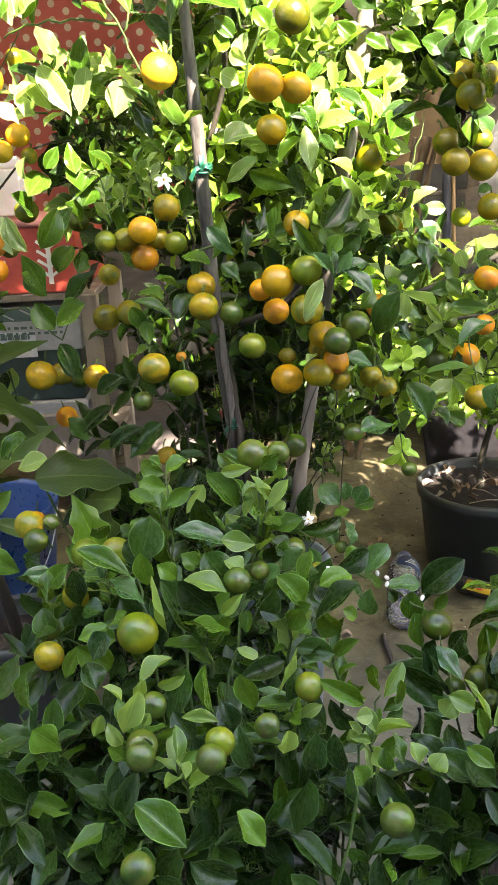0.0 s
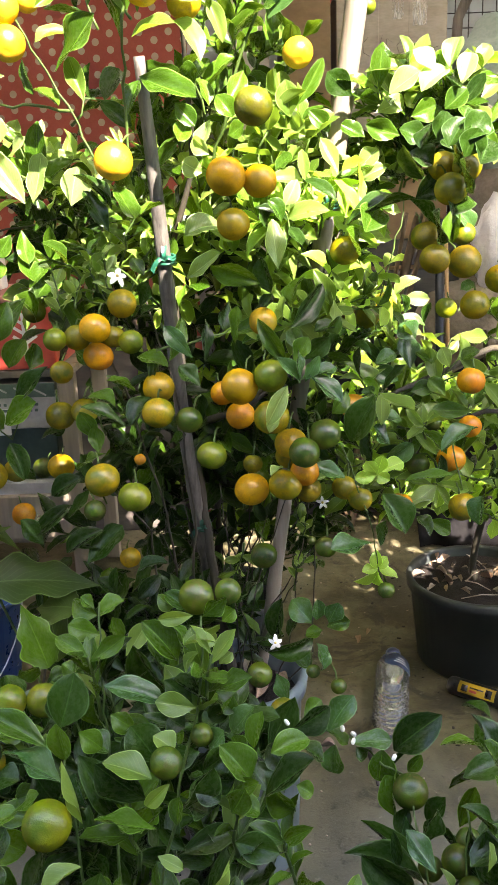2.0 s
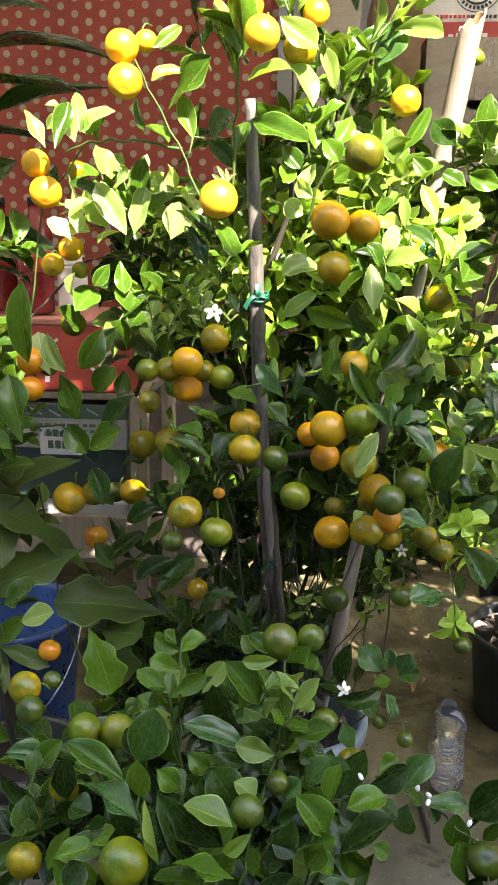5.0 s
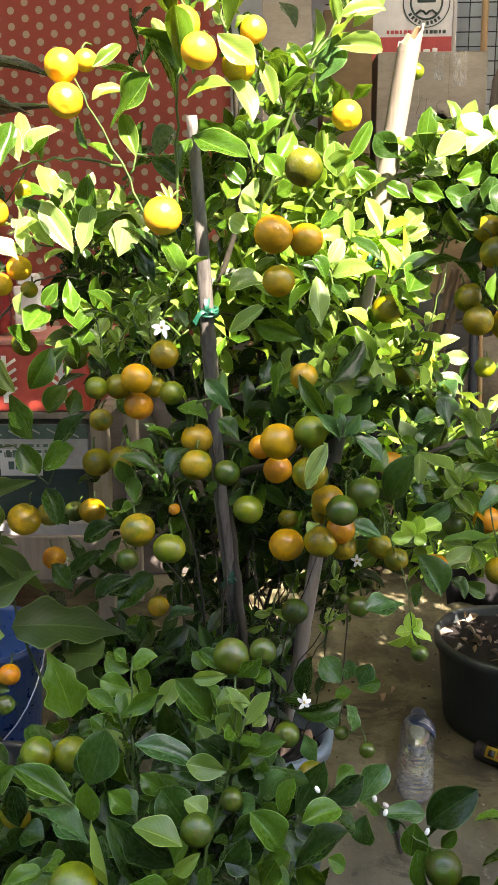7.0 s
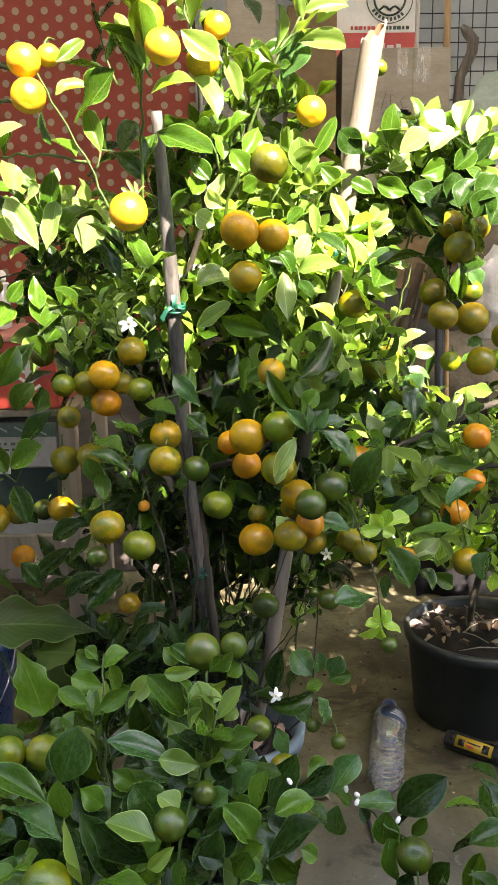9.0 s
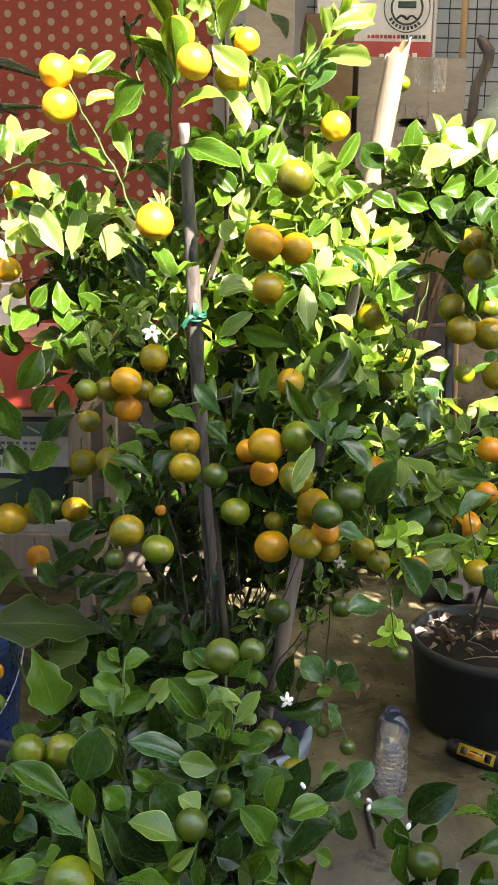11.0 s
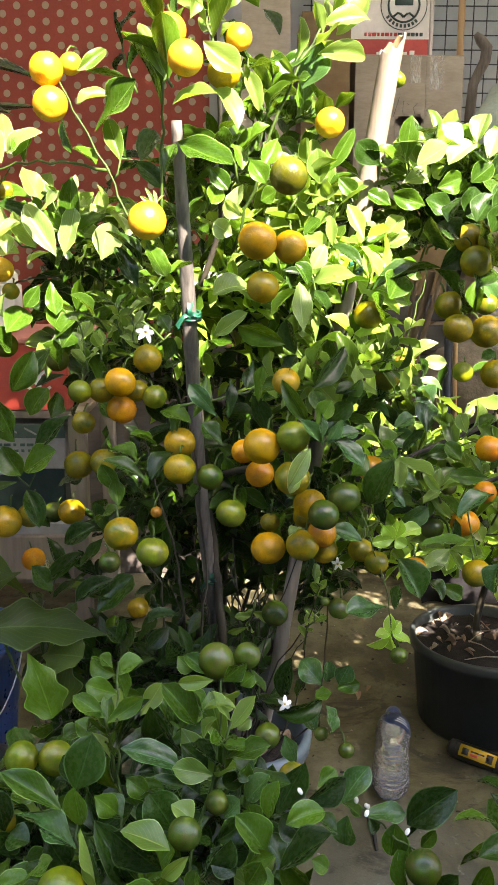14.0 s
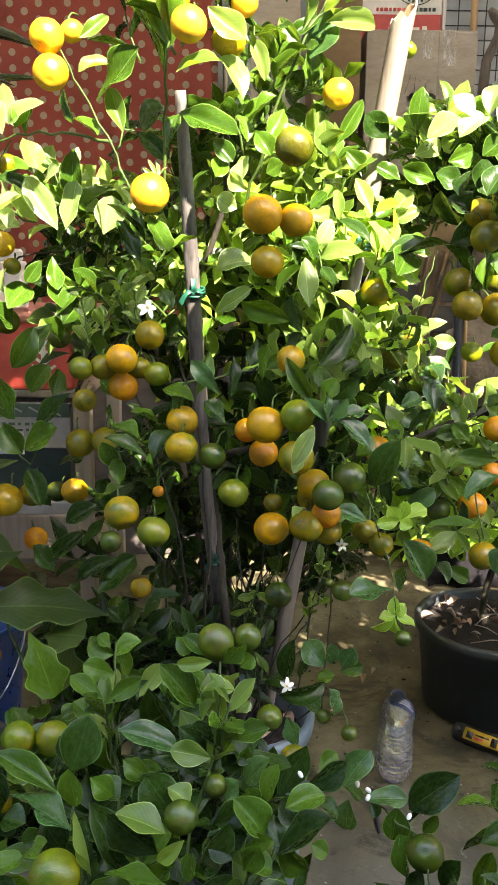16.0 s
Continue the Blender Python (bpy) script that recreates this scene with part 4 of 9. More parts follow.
main_tree.leaf((0.073, 0.781, 0.740), (0.055, 0.774, 0.766), 0.0131, (0.11, -0.76, 0.34), 'blue')
main_tree.leaf((0.078, 0.781, 0.740), (0.091, 0.781, 0.765), 0.0119, (0.07, -0.74, 0.95), 'blue', 2)
main_tree.leaf((0.069, 0.804, 0.752), (0.085, 0.806, 0.778), 0.0171, (0.31, -0.61, 0.70), 'mid')
main_tree.leaf((0.081, 0.815, 0.756), (0.104, 0.809, 0.777), 0.0186, (0.09, -0.85, 0.70), 'dark')
main_tree.leaf((0.076, 0.826, 0.762), (0.068, 0.841, 0.785), 0.0163, (0.10, -0.86, 0.55), 'dark')
main_tree.leaf((0.129, 0.845, 0.662), (0.150, 0.833, 0.710), 0.0302, (-0.40, -0.72, 0.66), 'dark')
main_tree.leaf((0.120, 0.818, 0.631), (0.087, 0.810, 0.648), 0.0205, (0.12, -0.58, 0.87), 'blue')
main_tree.leaf((0.110, 0.852, 0.691), (0.128, 0.853, 0.712), 0.0171, (-0.28, -0.90, 0.51), 'mid')
main_tree.leaf((0.161, 0.833, 0.607), (0.184, 0.817, 0.568), 0.0381, (0.45, -0.66, 0.91), 'dark')
main_tree.leaf((0.144, 0.794, 0.569), (0.102, 0.782, 0.562), 0.0279, (0.48, -0.65, 0.61), 'blue')
main_tree.leaf((0.054, 0.773, 0.708), (0.041, 0.768, 0.698), 0.0143, (0.48, -0.60, 0.59), 'young', 1)
main_tree.leaf((0.061, 0.770, 0.739), (0.040, 0.760, 0.705), 0.0153, (-0.38, -0.64, 0.69), 'young', 1)
main_tree.leaf((0.056, 0.783, 0.656), (0.042, 0.778, 0.652), 0.0147, (0.27, -0.44, 0.80), 'young')
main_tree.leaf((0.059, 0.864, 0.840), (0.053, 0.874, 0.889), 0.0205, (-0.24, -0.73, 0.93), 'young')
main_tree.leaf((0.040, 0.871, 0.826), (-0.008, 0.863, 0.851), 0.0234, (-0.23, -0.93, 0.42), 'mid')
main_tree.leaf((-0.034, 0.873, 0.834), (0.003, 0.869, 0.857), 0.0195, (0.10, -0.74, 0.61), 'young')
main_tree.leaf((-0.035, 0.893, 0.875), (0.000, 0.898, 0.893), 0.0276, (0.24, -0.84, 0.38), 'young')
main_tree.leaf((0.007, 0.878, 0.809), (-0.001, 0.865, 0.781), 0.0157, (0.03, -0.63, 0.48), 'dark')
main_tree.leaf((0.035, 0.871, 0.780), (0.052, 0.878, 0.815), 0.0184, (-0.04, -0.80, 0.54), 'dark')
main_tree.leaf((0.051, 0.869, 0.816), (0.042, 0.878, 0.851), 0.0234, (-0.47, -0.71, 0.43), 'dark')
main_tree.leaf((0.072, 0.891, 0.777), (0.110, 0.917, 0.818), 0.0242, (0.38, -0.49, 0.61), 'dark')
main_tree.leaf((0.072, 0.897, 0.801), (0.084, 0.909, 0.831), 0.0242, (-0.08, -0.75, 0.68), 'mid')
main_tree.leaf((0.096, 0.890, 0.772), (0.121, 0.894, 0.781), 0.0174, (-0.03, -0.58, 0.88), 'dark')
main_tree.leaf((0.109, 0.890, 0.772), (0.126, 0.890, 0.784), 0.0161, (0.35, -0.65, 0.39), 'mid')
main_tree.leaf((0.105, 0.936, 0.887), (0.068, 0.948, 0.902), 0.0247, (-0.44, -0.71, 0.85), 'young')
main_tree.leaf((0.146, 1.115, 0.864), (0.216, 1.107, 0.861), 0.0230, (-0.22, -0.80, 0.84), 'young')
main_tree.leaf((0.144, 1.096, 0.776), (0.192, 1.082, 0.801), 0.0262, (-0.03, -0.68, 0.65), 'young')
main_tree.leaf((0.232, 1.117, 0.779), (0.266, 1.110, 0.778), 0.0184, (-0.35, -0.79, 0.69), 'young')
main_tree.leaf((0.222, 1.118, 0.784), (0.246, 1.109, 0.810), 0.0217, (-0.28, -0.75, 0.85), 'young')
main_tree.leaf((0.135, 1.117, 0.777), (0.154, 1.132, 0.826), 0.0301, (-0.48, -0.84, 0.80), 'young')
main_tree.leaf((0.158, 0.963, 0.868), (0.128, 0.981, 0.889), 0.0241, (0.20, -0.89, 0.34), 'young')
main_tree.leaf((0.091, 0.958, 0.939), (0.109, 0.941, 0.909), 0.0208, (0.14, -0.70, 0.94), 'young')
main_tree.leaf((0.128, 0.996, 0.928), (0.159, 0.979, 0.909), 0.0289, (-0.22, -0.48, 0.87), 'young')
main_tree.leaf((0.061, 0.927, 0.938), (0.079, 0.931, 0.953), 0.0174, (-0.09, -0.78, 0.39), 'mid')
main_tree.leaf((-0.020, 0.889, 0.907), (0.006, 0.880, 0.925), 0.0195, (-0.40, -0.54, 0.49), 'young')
main_tree.leaf((-0.055, 0.879, 0.907), (-0.078, 0.868, 0.901), 0.0192, (0.07, -0.79, 0.81), 'mid')
main_tree.leaf((-0.101, 0.874, 0.929), (-0.081, 0.851, 0.892), 0.0228, (-0.07, -0.75, 0.49), 'mid')
main_tree.leaf((-0.109, 0.899, 0.903), (-0.140, 0.905, 0.947), 0.0197, (0.43, -0.53, 0.49), 'dark')
main_tree.leaf((-0.113, 0.894, 0.882), (-0.138, 0.909, 0.924), 0.0197, (-0.36, -0.67, 0.70), 'dark')
main_tree.leaf((-0.079, 0.884, 0.837), (-0.092, 0.894, 0.854), 0.0157, (0.05, -0.57, 0.68), 'mid')
main_tree.leaf((-0.015, 0.906, 0.937), (-0.036, 0.908, 0.948), 0.0197, (-0.25, -0.65, 0.78), 'young')
main_tree.leaf((-0.027, 0.897, 0.987), (-0.038, 0.882, 0.964), 0.0180, (-0.27, -0.80, 0.54), 'mid')
main_tree.leaf((-0.004, 0.897, 0.987), (-0.015, 0.881, 0.958), 0.0192, (0.21, -0.50, 0.68), 'young')
main_tree.leaf((-0.038, 0.890, 1.003), (-0.018, 0.888, 0.981), 0.0190, (-0.41, -0.78, 0.36), 'mid')
main_tree.leaf((0.014, 0.883, 0.970), (0.031, 0.879, 0.978), 0.0165, (0.37, -0.62, 0.59), 'mid')
main_tree.leaf((-0.006, 0.879, 0.953), (-0.024, 0.887, 0.970), 0.0165, (-0.48, -0.48, 0.72), 'young')
main_tree.leaf((0.019, 0.876, 0.986), (0.005, 0.872, 1.007), 0.0188, (0.44, -0.55, 0.72), 'mid')
main_tree.leaf((0.004, 0.886, 1.030), (0.021, 0.881, 1.043), 0.0150, (0.47, -0.78, 0.76), 'mid')
main_tree.leaf((0.031, 0.907, 1.033), (0.019, 0.890, 1.004), 0.0192, (0.12, -0.60, 0.49), 'mid')
main_tree.leaf((-0.016, 0.906, 1.027), (-0.001, 0.895, 1.004), 0.0192, (0.11, -0.66, 0.50), 'mid')
main_tree.leaf((0.070, 0.919, 0.902), (0.084, 0.914, 0.926), 0.0174, (0.32, -0.78, 0.74), 'young')
main_tree.leaf((0.032, 0.879, 0.908), (0.018, 0.879, 0.917), 0.0167, (0.35, -0.72, 0.64), 'mid')
main_tree.leaf((0.051, 0.900, 0.908), (0.069, 0.896, 0.891), 0.0197, (0.24, -0.54, 0.51), 'mid')
main_tree.leaf((0.150, 0.799, 0.640), (0.138, 0.795, 0.656), 0.0138, (-0.30, -0.91, 0.33), 'lime')
main_tree.leaf((0.150, 0.799, 0.640), (0.155, 0.802, 0.659), 0.0138, (0.26, -0.75, 0.27), 'lime')
main_tree.leaf((0.150, 0.799, 0.640), (0.177, 0.810, 0.651), 0.0163, (0.11, -0.68, 0.56), 'lime')
main_tree.leaf((0.150, 0.799, 0.640), (0.160, 0.793, 0.634), 0.0138, (-0.35, -0.69, 0.36), 'lime')
main_tree.leaf((0.150, 0.799, 0.640), (0.126, 0.795, 0.637), 0.0138, (0.38, -0.64, 0.36), 'lime')
main_tree.leaf((0.151, 0.807, 0.535), (0.149, 0.807, 0.553), 0.0130, (-0.34, -0.61, 0.44), 'lime')
main_tree.leaf((0.151, 0.807, 0.535), (0.162, 0.808, 0.546), 0.0117, (-0.48, -0.57, 0.89), 'lime')
main_tree.leaf((0.151, 0.807, 0.535), (0.171, 0.811, 0.520), 0.0156, (0.18, -0.65, 0.73), 'lime')
main_tree.leaf((0.151, 0.807, 0.535), (0.155, 0.809, 0.509), 0.0130, (-0.39, -0.58, 0.70), 'lime')
main_tree.leaf((0.151, 0.807, 0.535), (0.128, 0.806, 0.518), 0.0130, (0.23, -0.62, 0.36), 'lime')
main_tree.leaf((0.151, 0.807, 0.534), (0.135, 0.801, 0.535), 0.0117, (-0.27, -0.71, 0.31), 'lime')
main_tree.leaf((0.088, 0.868, 0.442), (0.063, 0.886, 0.463), 0.0297, (-0.14, -0.70, 0.48), 'blue')
main_tree.leaf((0.091, 0.851, 0.455), (0.093, 0.851, 0.480), 0.0180, (0.22, -0.52, 0.73), 'blue')
main_tree.leaf((0.104, 0.850, 0.452), (0.115, 0.849, 0.476), 0.0222, (0.16, -0.67, 0.93), 'blue')
main_tree.leaf((0.102, 0.849, 0.447), (0.127, 0.848, 0.456), 0.0180, (0.47, -0.59, 0.24), 'mid')
main_tree.leaf((0.097, 0.848, 0.444), (0.078, 0.850, 0.437), 0.0166, (-0.09, -0.77, 0.30), 'mid')
main_tree.leaf((0.089, 0.836, 0.435), (0.099, 0.839, 0.400), 0.0233, (0.01, -0.55, 0.47), 'blue')
main_tree.leaf((0.086, 0.846, 0.436), (0.042, 0.824, 0.424), 0.0236, (0.39, -0.85, 0.65), 'dark')
main_tree.leaf((0.043, 0.883, 0.418), (0.051, 0.877, 0.466), 0.0231, (-0.26, -0.71, 0.29), 'dark')
main_tree.leaf((0.081, 0.857, 0.392), (0.064, 0.852, 0.424), 0.0212, (-0.25, -0.62, 0.53), 'blue')
main_tree.leaf((0.043, 0.811, 0.414), (0.056, 0.793, 0.393), 0.0201, (-0.47, -0.49, 0.90), 'blue')
main_tree.leaf((0.072, 0.888, 0.439), (0.059, 0.883, 0.420), 0.0188, (-0.10, -0.52, 0.60), 'dark')
main_tree.leaf((-0.145, 0.891, 0.775), (-0.162, 0.891, 0.817), 0.0188, (-0.40, -0.84, 0.67), 'mid')
main_tree.leaf((-0.173, 0.915, 0.790), (-0.189, 0.922, 0.820), 0.0178, (0.35, -0.54, 0.38), 'mid')
main_tree.leaf((-0.179, 0.901, 0.822), (-0.170, 0.906, 0.846), 0.0121, (-0.02, -0.62, 0.65), 'young')
main_tree.leaf((-0.124, 0.904, 0.835), (-0.146, 0.909, 0.852), 0.0174, (0.22, -0.55, 0.88), 'young')
main_tree.leaf((-0.139, 0.901, 0.822), (-0.133, 0.905, 0.852), 0.0148, (0.32, -0.57, 0.39), 'mid')
main_tree.leaf((-0.115, 0.900, 0.817), (-0.126, 0.900, 0.847), 0.0161, (-0.42, -0.77, 0.82), 'young')
main_tree.leaf((-0.167, 0.887, 0.805), (-0.146, 0.886, 0.830), 0.0146, (-0.37, -0.65, 0.30), 'young')
main_tree.leaf((-0.166, 0.909, 0.765), (-0.145, 0.892, 0.743), 0.0206, (-0.08, -0.57, 0.64), 'dark')
main_tree.leaf((-0.087, 0.897, 0.805), (-0.074, 0.892, 0.830), 0.0174, (0.20, -0.63, 0.28), 'dark')
main_tree.leaf((-0.069, 0.898, 0.805), (-0.086, 0.891, 0.797), 0.0161, (-0.13, -0.71, 0.33), 'dark')
main_tree.twig((-0.069, 0.833, 1.068), (-0.079, 0.844, 1.119), 6, 0.050, 'mid', True)
main_tree.twig((-0.032, 0.859, 1.093), (-0.038, 0.871, 1.146), 7, 0.050, 'light', True)
main_tree.twig((-0.010, 0.913, 1.061), (0.001, 0.914, 1.110), 7, 0.045, 'mid', True)
main_tree.twig((0.014, 0.952, 1.051), (0.031, 0.944, 1.106), 7, 0.045, 'mid', True)
main_tree.twig((0.057, 0.946, 1.118), (0.091, 0.978, 1.171), 7, 0.045, 'light', True)
main_tree.twig((-0.010, 0.939, 0.991), (-0.028, 0.928, 1.035), 6, 0.045, 'mid', True)
main_tree.twig((0.071, 0.974, 1.013), (0.096, 0.988, 1.075), 6, 0.040, 'mid', True)
main_tree.twig((0.045, 0.932, 0.962), (0.069, 0.943, 1.010), 7, 0.042, 'light', True)
main_tree.twig((-0.145, 0.907, 0.987), (-0.110, 0.912, 1.010), 5, 0.042, 'dark', True)
main_tree.twig((-0.118, 0.959, 1.085), (-0.137, 0.974, 1.150), 5, 0.050, 'dark', True)
main_tree.flower((-0.099, 0.834, 0.841), 0.011)
main_tree.flower((0.043, 0.809, 0.452), 0.009)
main_tree.flower((0.098, 0.841, 0.597), 0.007)
# light, young and lime filler paints sunlit leaves and glints into the crown
crown(main_tree, (-0.149, 1.148, 0.828), (0.085, 0.060, 0.070), 22, 0.045, 'light')
crown(main_tree, (-0.034, 1.160, 0.836), (0.078, 0.060, 0.086), 24, 0.045, 'light')
crown(main_tree, (0.088, 1.159, 0.922), (0.077, 0.070, 0.077), 34, 0.045, 'light')
crown(main_tree, (0.116, 1.059, 0.700), (0.066, 0.050, 0.059), 8, 0.045, 'light')
crown(main_tree, (0.121, 1.041, 0.711), (0.065, 0.050, 0.057), 9, 0.042, 'blue')
crown(main_tree, (0.031, 1.076, 0.595), (0.068, 0.050, 0.053), 26, 0.045, 'dark')
crown(main_tree, (-0.156, 1.060, 0.613), (0.052, 0.050, 0.052), 4, 0.045, 'dark')
crown(main_tree, (-0.056, 1.139, 0.971), (0.060, 0.050, 0.052), 12, 0.045, 'mid')
crown(main_tree, (0.017, 1.134, 1.042), (0.044, 0.050, 0.059), 10, 0.045, 'mid')
crown(main_tree, (0.141, 1.144, 0.900), (0.053, 0.060, 0.053), 16, 0.045, 'mid')
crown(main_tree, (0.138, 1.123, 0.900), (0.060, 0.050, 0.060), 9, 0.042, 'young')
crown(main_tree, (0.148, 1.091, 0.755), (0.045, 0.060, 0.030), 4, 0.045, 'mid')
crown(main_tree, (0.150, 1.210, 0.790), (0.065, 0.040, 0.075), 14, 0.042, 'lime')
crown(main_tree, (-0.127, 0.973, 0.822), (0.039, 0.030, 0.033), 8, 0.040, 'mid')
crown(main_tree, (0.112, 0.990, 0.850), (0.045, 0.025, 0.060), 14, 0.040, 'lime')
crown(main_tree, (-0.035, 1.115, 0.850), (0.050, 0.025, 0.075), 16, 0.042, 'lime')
crown(main_tree, (0.104, 1.000, 0.780), (0.032, 0.018, 0.055), 14, 0.042, 'light')
crown(main_tree, (0.082, 0.993, 0.914), (0.046, 0.030, 0.039), 12, 0.040, 'light')
main_tree.branch([(-0.007, 1.004, 0.268), (-0.029, 1.035, 0.409), (-0.041, 1.039, 0.519), (-0.052, 1.054, 0.631), (-0.062, 1.068, 0.741), (-0.067, 1.070, 0.842), (-0.031, 1.033, 0.953), (-0.029, 0.949, 1.038), (-0.033, 0.890, 1.141)], 0.0070, 0.0020)
main_tree.branch([(-0.052, 1.054, 0.631), (0.027, 0.971, 0.675), (0.064, 0.934, 0.738)], 0.0050, 0.0030)
main_tree.branch([(0.026, 0.952, 0.680), (0.078, 0.951, 0.722), (0.107, 0.998, 0.795), (0.142, 1.036, 0.874)], 0.0030, 0.0014)
main_tree.branch([(-0.062, 1.068, 0.741), (-0.076, 0.997, 0.793), (-0.118, 0.957, 0.843), (-0.176, 0.964, 0.873)], 0.0026, 0.0015)
main_tree.branch([(-0.085, 0.885, 0.935), (-0.084, 0.869, 1.000), (-0.079, 0.841, 1.059), (-0.069, 0.833, 1.117)], 0.0022, 0.0016)
main_tree.branch([(-0.117, 0.888, 0.946), (-0.133, 0.886, 0.985), (-0.168, 0.880, 1.049), (-0.183, 0.876, 1.080)], 0.0018, 0.0012)
main_tree.branch([(-0.139, 0.889, 0.999), (-0.195, 0.923, 1.011), (-0.256, 0.975, 1.015), (-0.288, 0.993, 1.004)], 0.0024, 0.0015)
main_tree.branch([(-0.017, 1.005, 0.920), (0.015, 0.964, 1.011), (0.057, 0.946, 1.118), (0.098, 0.980, 1.177)], 0.0028, 0.0016)
main_tree.branch([(-0.057, 1.018, 0.425), (-0.049, 0.992, 0.537), (-0.061, 0.974, 0.687), (-0.095, 0.983, 0.821)], 0.0022, 0.0014, woody=True)
main_tree.branch([(-0.081, 1.038, 0.423), (-0.086, 1.011, 0.530), (-0.116, 0.974, 0.687), (-0.140, 0.940, 0.767)], 0.0024, 0.0014, woody=True)
main_tree.branch([(-0.104, 1.036, 0.415), (-0.108, 1.015, 0.504), (-0.141, 0.950, 0.581)], 0.0022, 0.0014, woody=True)
main_tree.branch([(-0.067, 0.838, 0.766), (-0.013, 0.850, 0.777), (0.017, 0.861, 0.781)], 0.0020, 0.0012)
main_tree.branch([(0.117, 0.825, 0.664), (0.147, 0.805, 0.574), (0.155, 0.804, 0.524)], 0.0011, 0.0008)
main_tree.leaf((-0.090, 0.861, 0.963), (-0.105, 0.859, 0.972), 0.0037, (0.25, -0.83, 0.69), 'young', 0)
main_tree.leaf((-0.090, 0.861, 0.963), (-0.100, 0.866, 0.981), 0.0037, (0.25, -0.65, 0.66), 'young', 0)
main_tree.leaf((-0.090, 0.861, 0.963), (-0.092, 0.868, 0.979), 0.0037, (0.15, -0.70, 0.94), 'young', 0)
main_tree.leaf((-0.090, 0.861, 0.963), (-0.082, 0.865, 0.975), 0.0037, (-0.24, -0.59, 0.81), 'young', 0)
main_tree.twig((-0.165, 0.875, 0.798), (-0.175, 0.886, 0.846), 9, 0.020, 'young', True)
main_tree.twig((-0.127, 0.881, 0.822), (-0.137, 0.889, 0.861), 8, 0.024, 'light', True)
main_tree.twig((-0.112, 0.881, 0.824), (-0.120, 0.888, 0.854), 7, 0.022, 'young', True)
main_tree.twig((-0.151, 0.877, 0.807), (-0.142, 0.884, 0.839), 7, 0.020, 'light', True)
main_tree.twig((0.084, 0.843, 0.557), (0.075, 0.846, 0.575), 6, 0.020, 'light', True)
main_tree.twig((0.076, 0.869, 0.586), (0.085, 0.875, 0.610), 6, 0.020, 'young', True)
main_tree.twig((0.012, 0.936, 0.516), (0.002, 0.929, 0.483), 6, 0.022, 'light', True)
main_tree.twig((0.070, 0.923, 0.457), (0.083, 0.932, 0.497), 7, 0.018, 'light', True)
for k in range(11):
    x, y = main_tree.rng.uniform(-0.06, 0.05), main_tree.rng.uniform(0.99, 1.08)
    h = main_tree.rng.uniform(0.14, 0.34)
    ex, ey = x + main_tree.rng.uniform(-0.13, 0.12), y + main_tree.rng.uniform(-0.10, 0.10)
    main_tree.branch([(x, y, 0.265), (0.6 * x + 0.4 * ex, y, 0.265 + 0.5 * h), (ex, ey, 0.265 + h)], main_tree.rng.uniform(0.0014, 0.0022), 0.0009, 5, True)
main_tree.branch([(0.030, 1.000, 0.266), (0.060, 0.940, 0.360), (0.072, 0.925, 0.470), (0.083, 0.932, 0.520)], 0.0015, 0.0009, 5, True)
main_tree.branch([(0.040, 0.990, 0.266), (0.088, 0.880, 0.400), (0.090, 0.850, 0.520), (0.080, 0.868, 0.610)], 0.0016, 0.0009, 5, True)
back_tree = Plant("citrus_tree", "dense dark calamondin tree standing behind the staked one", "citrus tree", (-0.05, 1.52, 0.0), 21)
# light, lime and young shoots here stand in for sunlit glints between leaves
crown(back_tree, (0.193, 1.300, 0.622), (0.075, 0.090, 0.097), 10, 0.045, 'light')
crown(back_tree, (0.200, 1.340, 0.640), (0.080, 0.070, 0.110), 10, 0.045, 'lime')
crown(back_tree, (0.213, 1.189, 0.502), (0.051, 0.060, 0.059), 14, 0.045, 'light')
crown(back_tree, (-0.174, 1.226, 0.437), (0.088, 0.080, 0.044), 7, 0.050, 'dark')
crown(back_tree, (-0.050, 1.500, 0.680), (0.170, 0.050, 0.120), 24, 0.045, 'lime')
# dark shoots here put the shade of the inner tree into leaf colour
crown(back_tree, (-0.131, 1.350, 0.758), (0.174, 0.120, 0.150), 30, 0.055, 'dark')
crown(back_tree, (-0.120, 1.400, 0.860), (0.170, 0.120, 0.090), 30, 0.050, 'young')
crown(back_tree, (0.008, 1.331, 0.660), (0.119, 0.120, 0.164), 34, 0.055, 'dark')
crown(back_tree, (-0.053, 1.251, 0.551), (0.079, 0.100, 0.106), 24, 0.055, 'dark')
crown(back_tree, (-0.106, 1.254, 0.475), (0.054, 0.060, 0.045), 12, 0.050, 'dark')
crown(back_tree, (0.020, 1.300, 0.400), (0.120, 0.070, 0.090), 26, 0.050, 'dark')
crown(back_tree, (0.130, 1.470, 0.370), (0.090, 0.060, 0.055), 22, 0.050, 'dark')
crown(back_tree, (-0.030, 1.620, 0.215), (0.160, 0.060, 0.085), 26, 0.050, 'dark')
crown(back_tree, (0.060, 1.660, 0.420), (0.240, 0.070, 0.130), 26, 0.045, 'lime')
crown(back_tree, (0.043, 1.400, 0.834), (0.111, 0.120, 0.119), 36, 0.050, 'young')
crown(back_tree, (-0.005, 1.337, 0.928), (0.169, 0.100, 0.079), 34, 0.050, 'light')
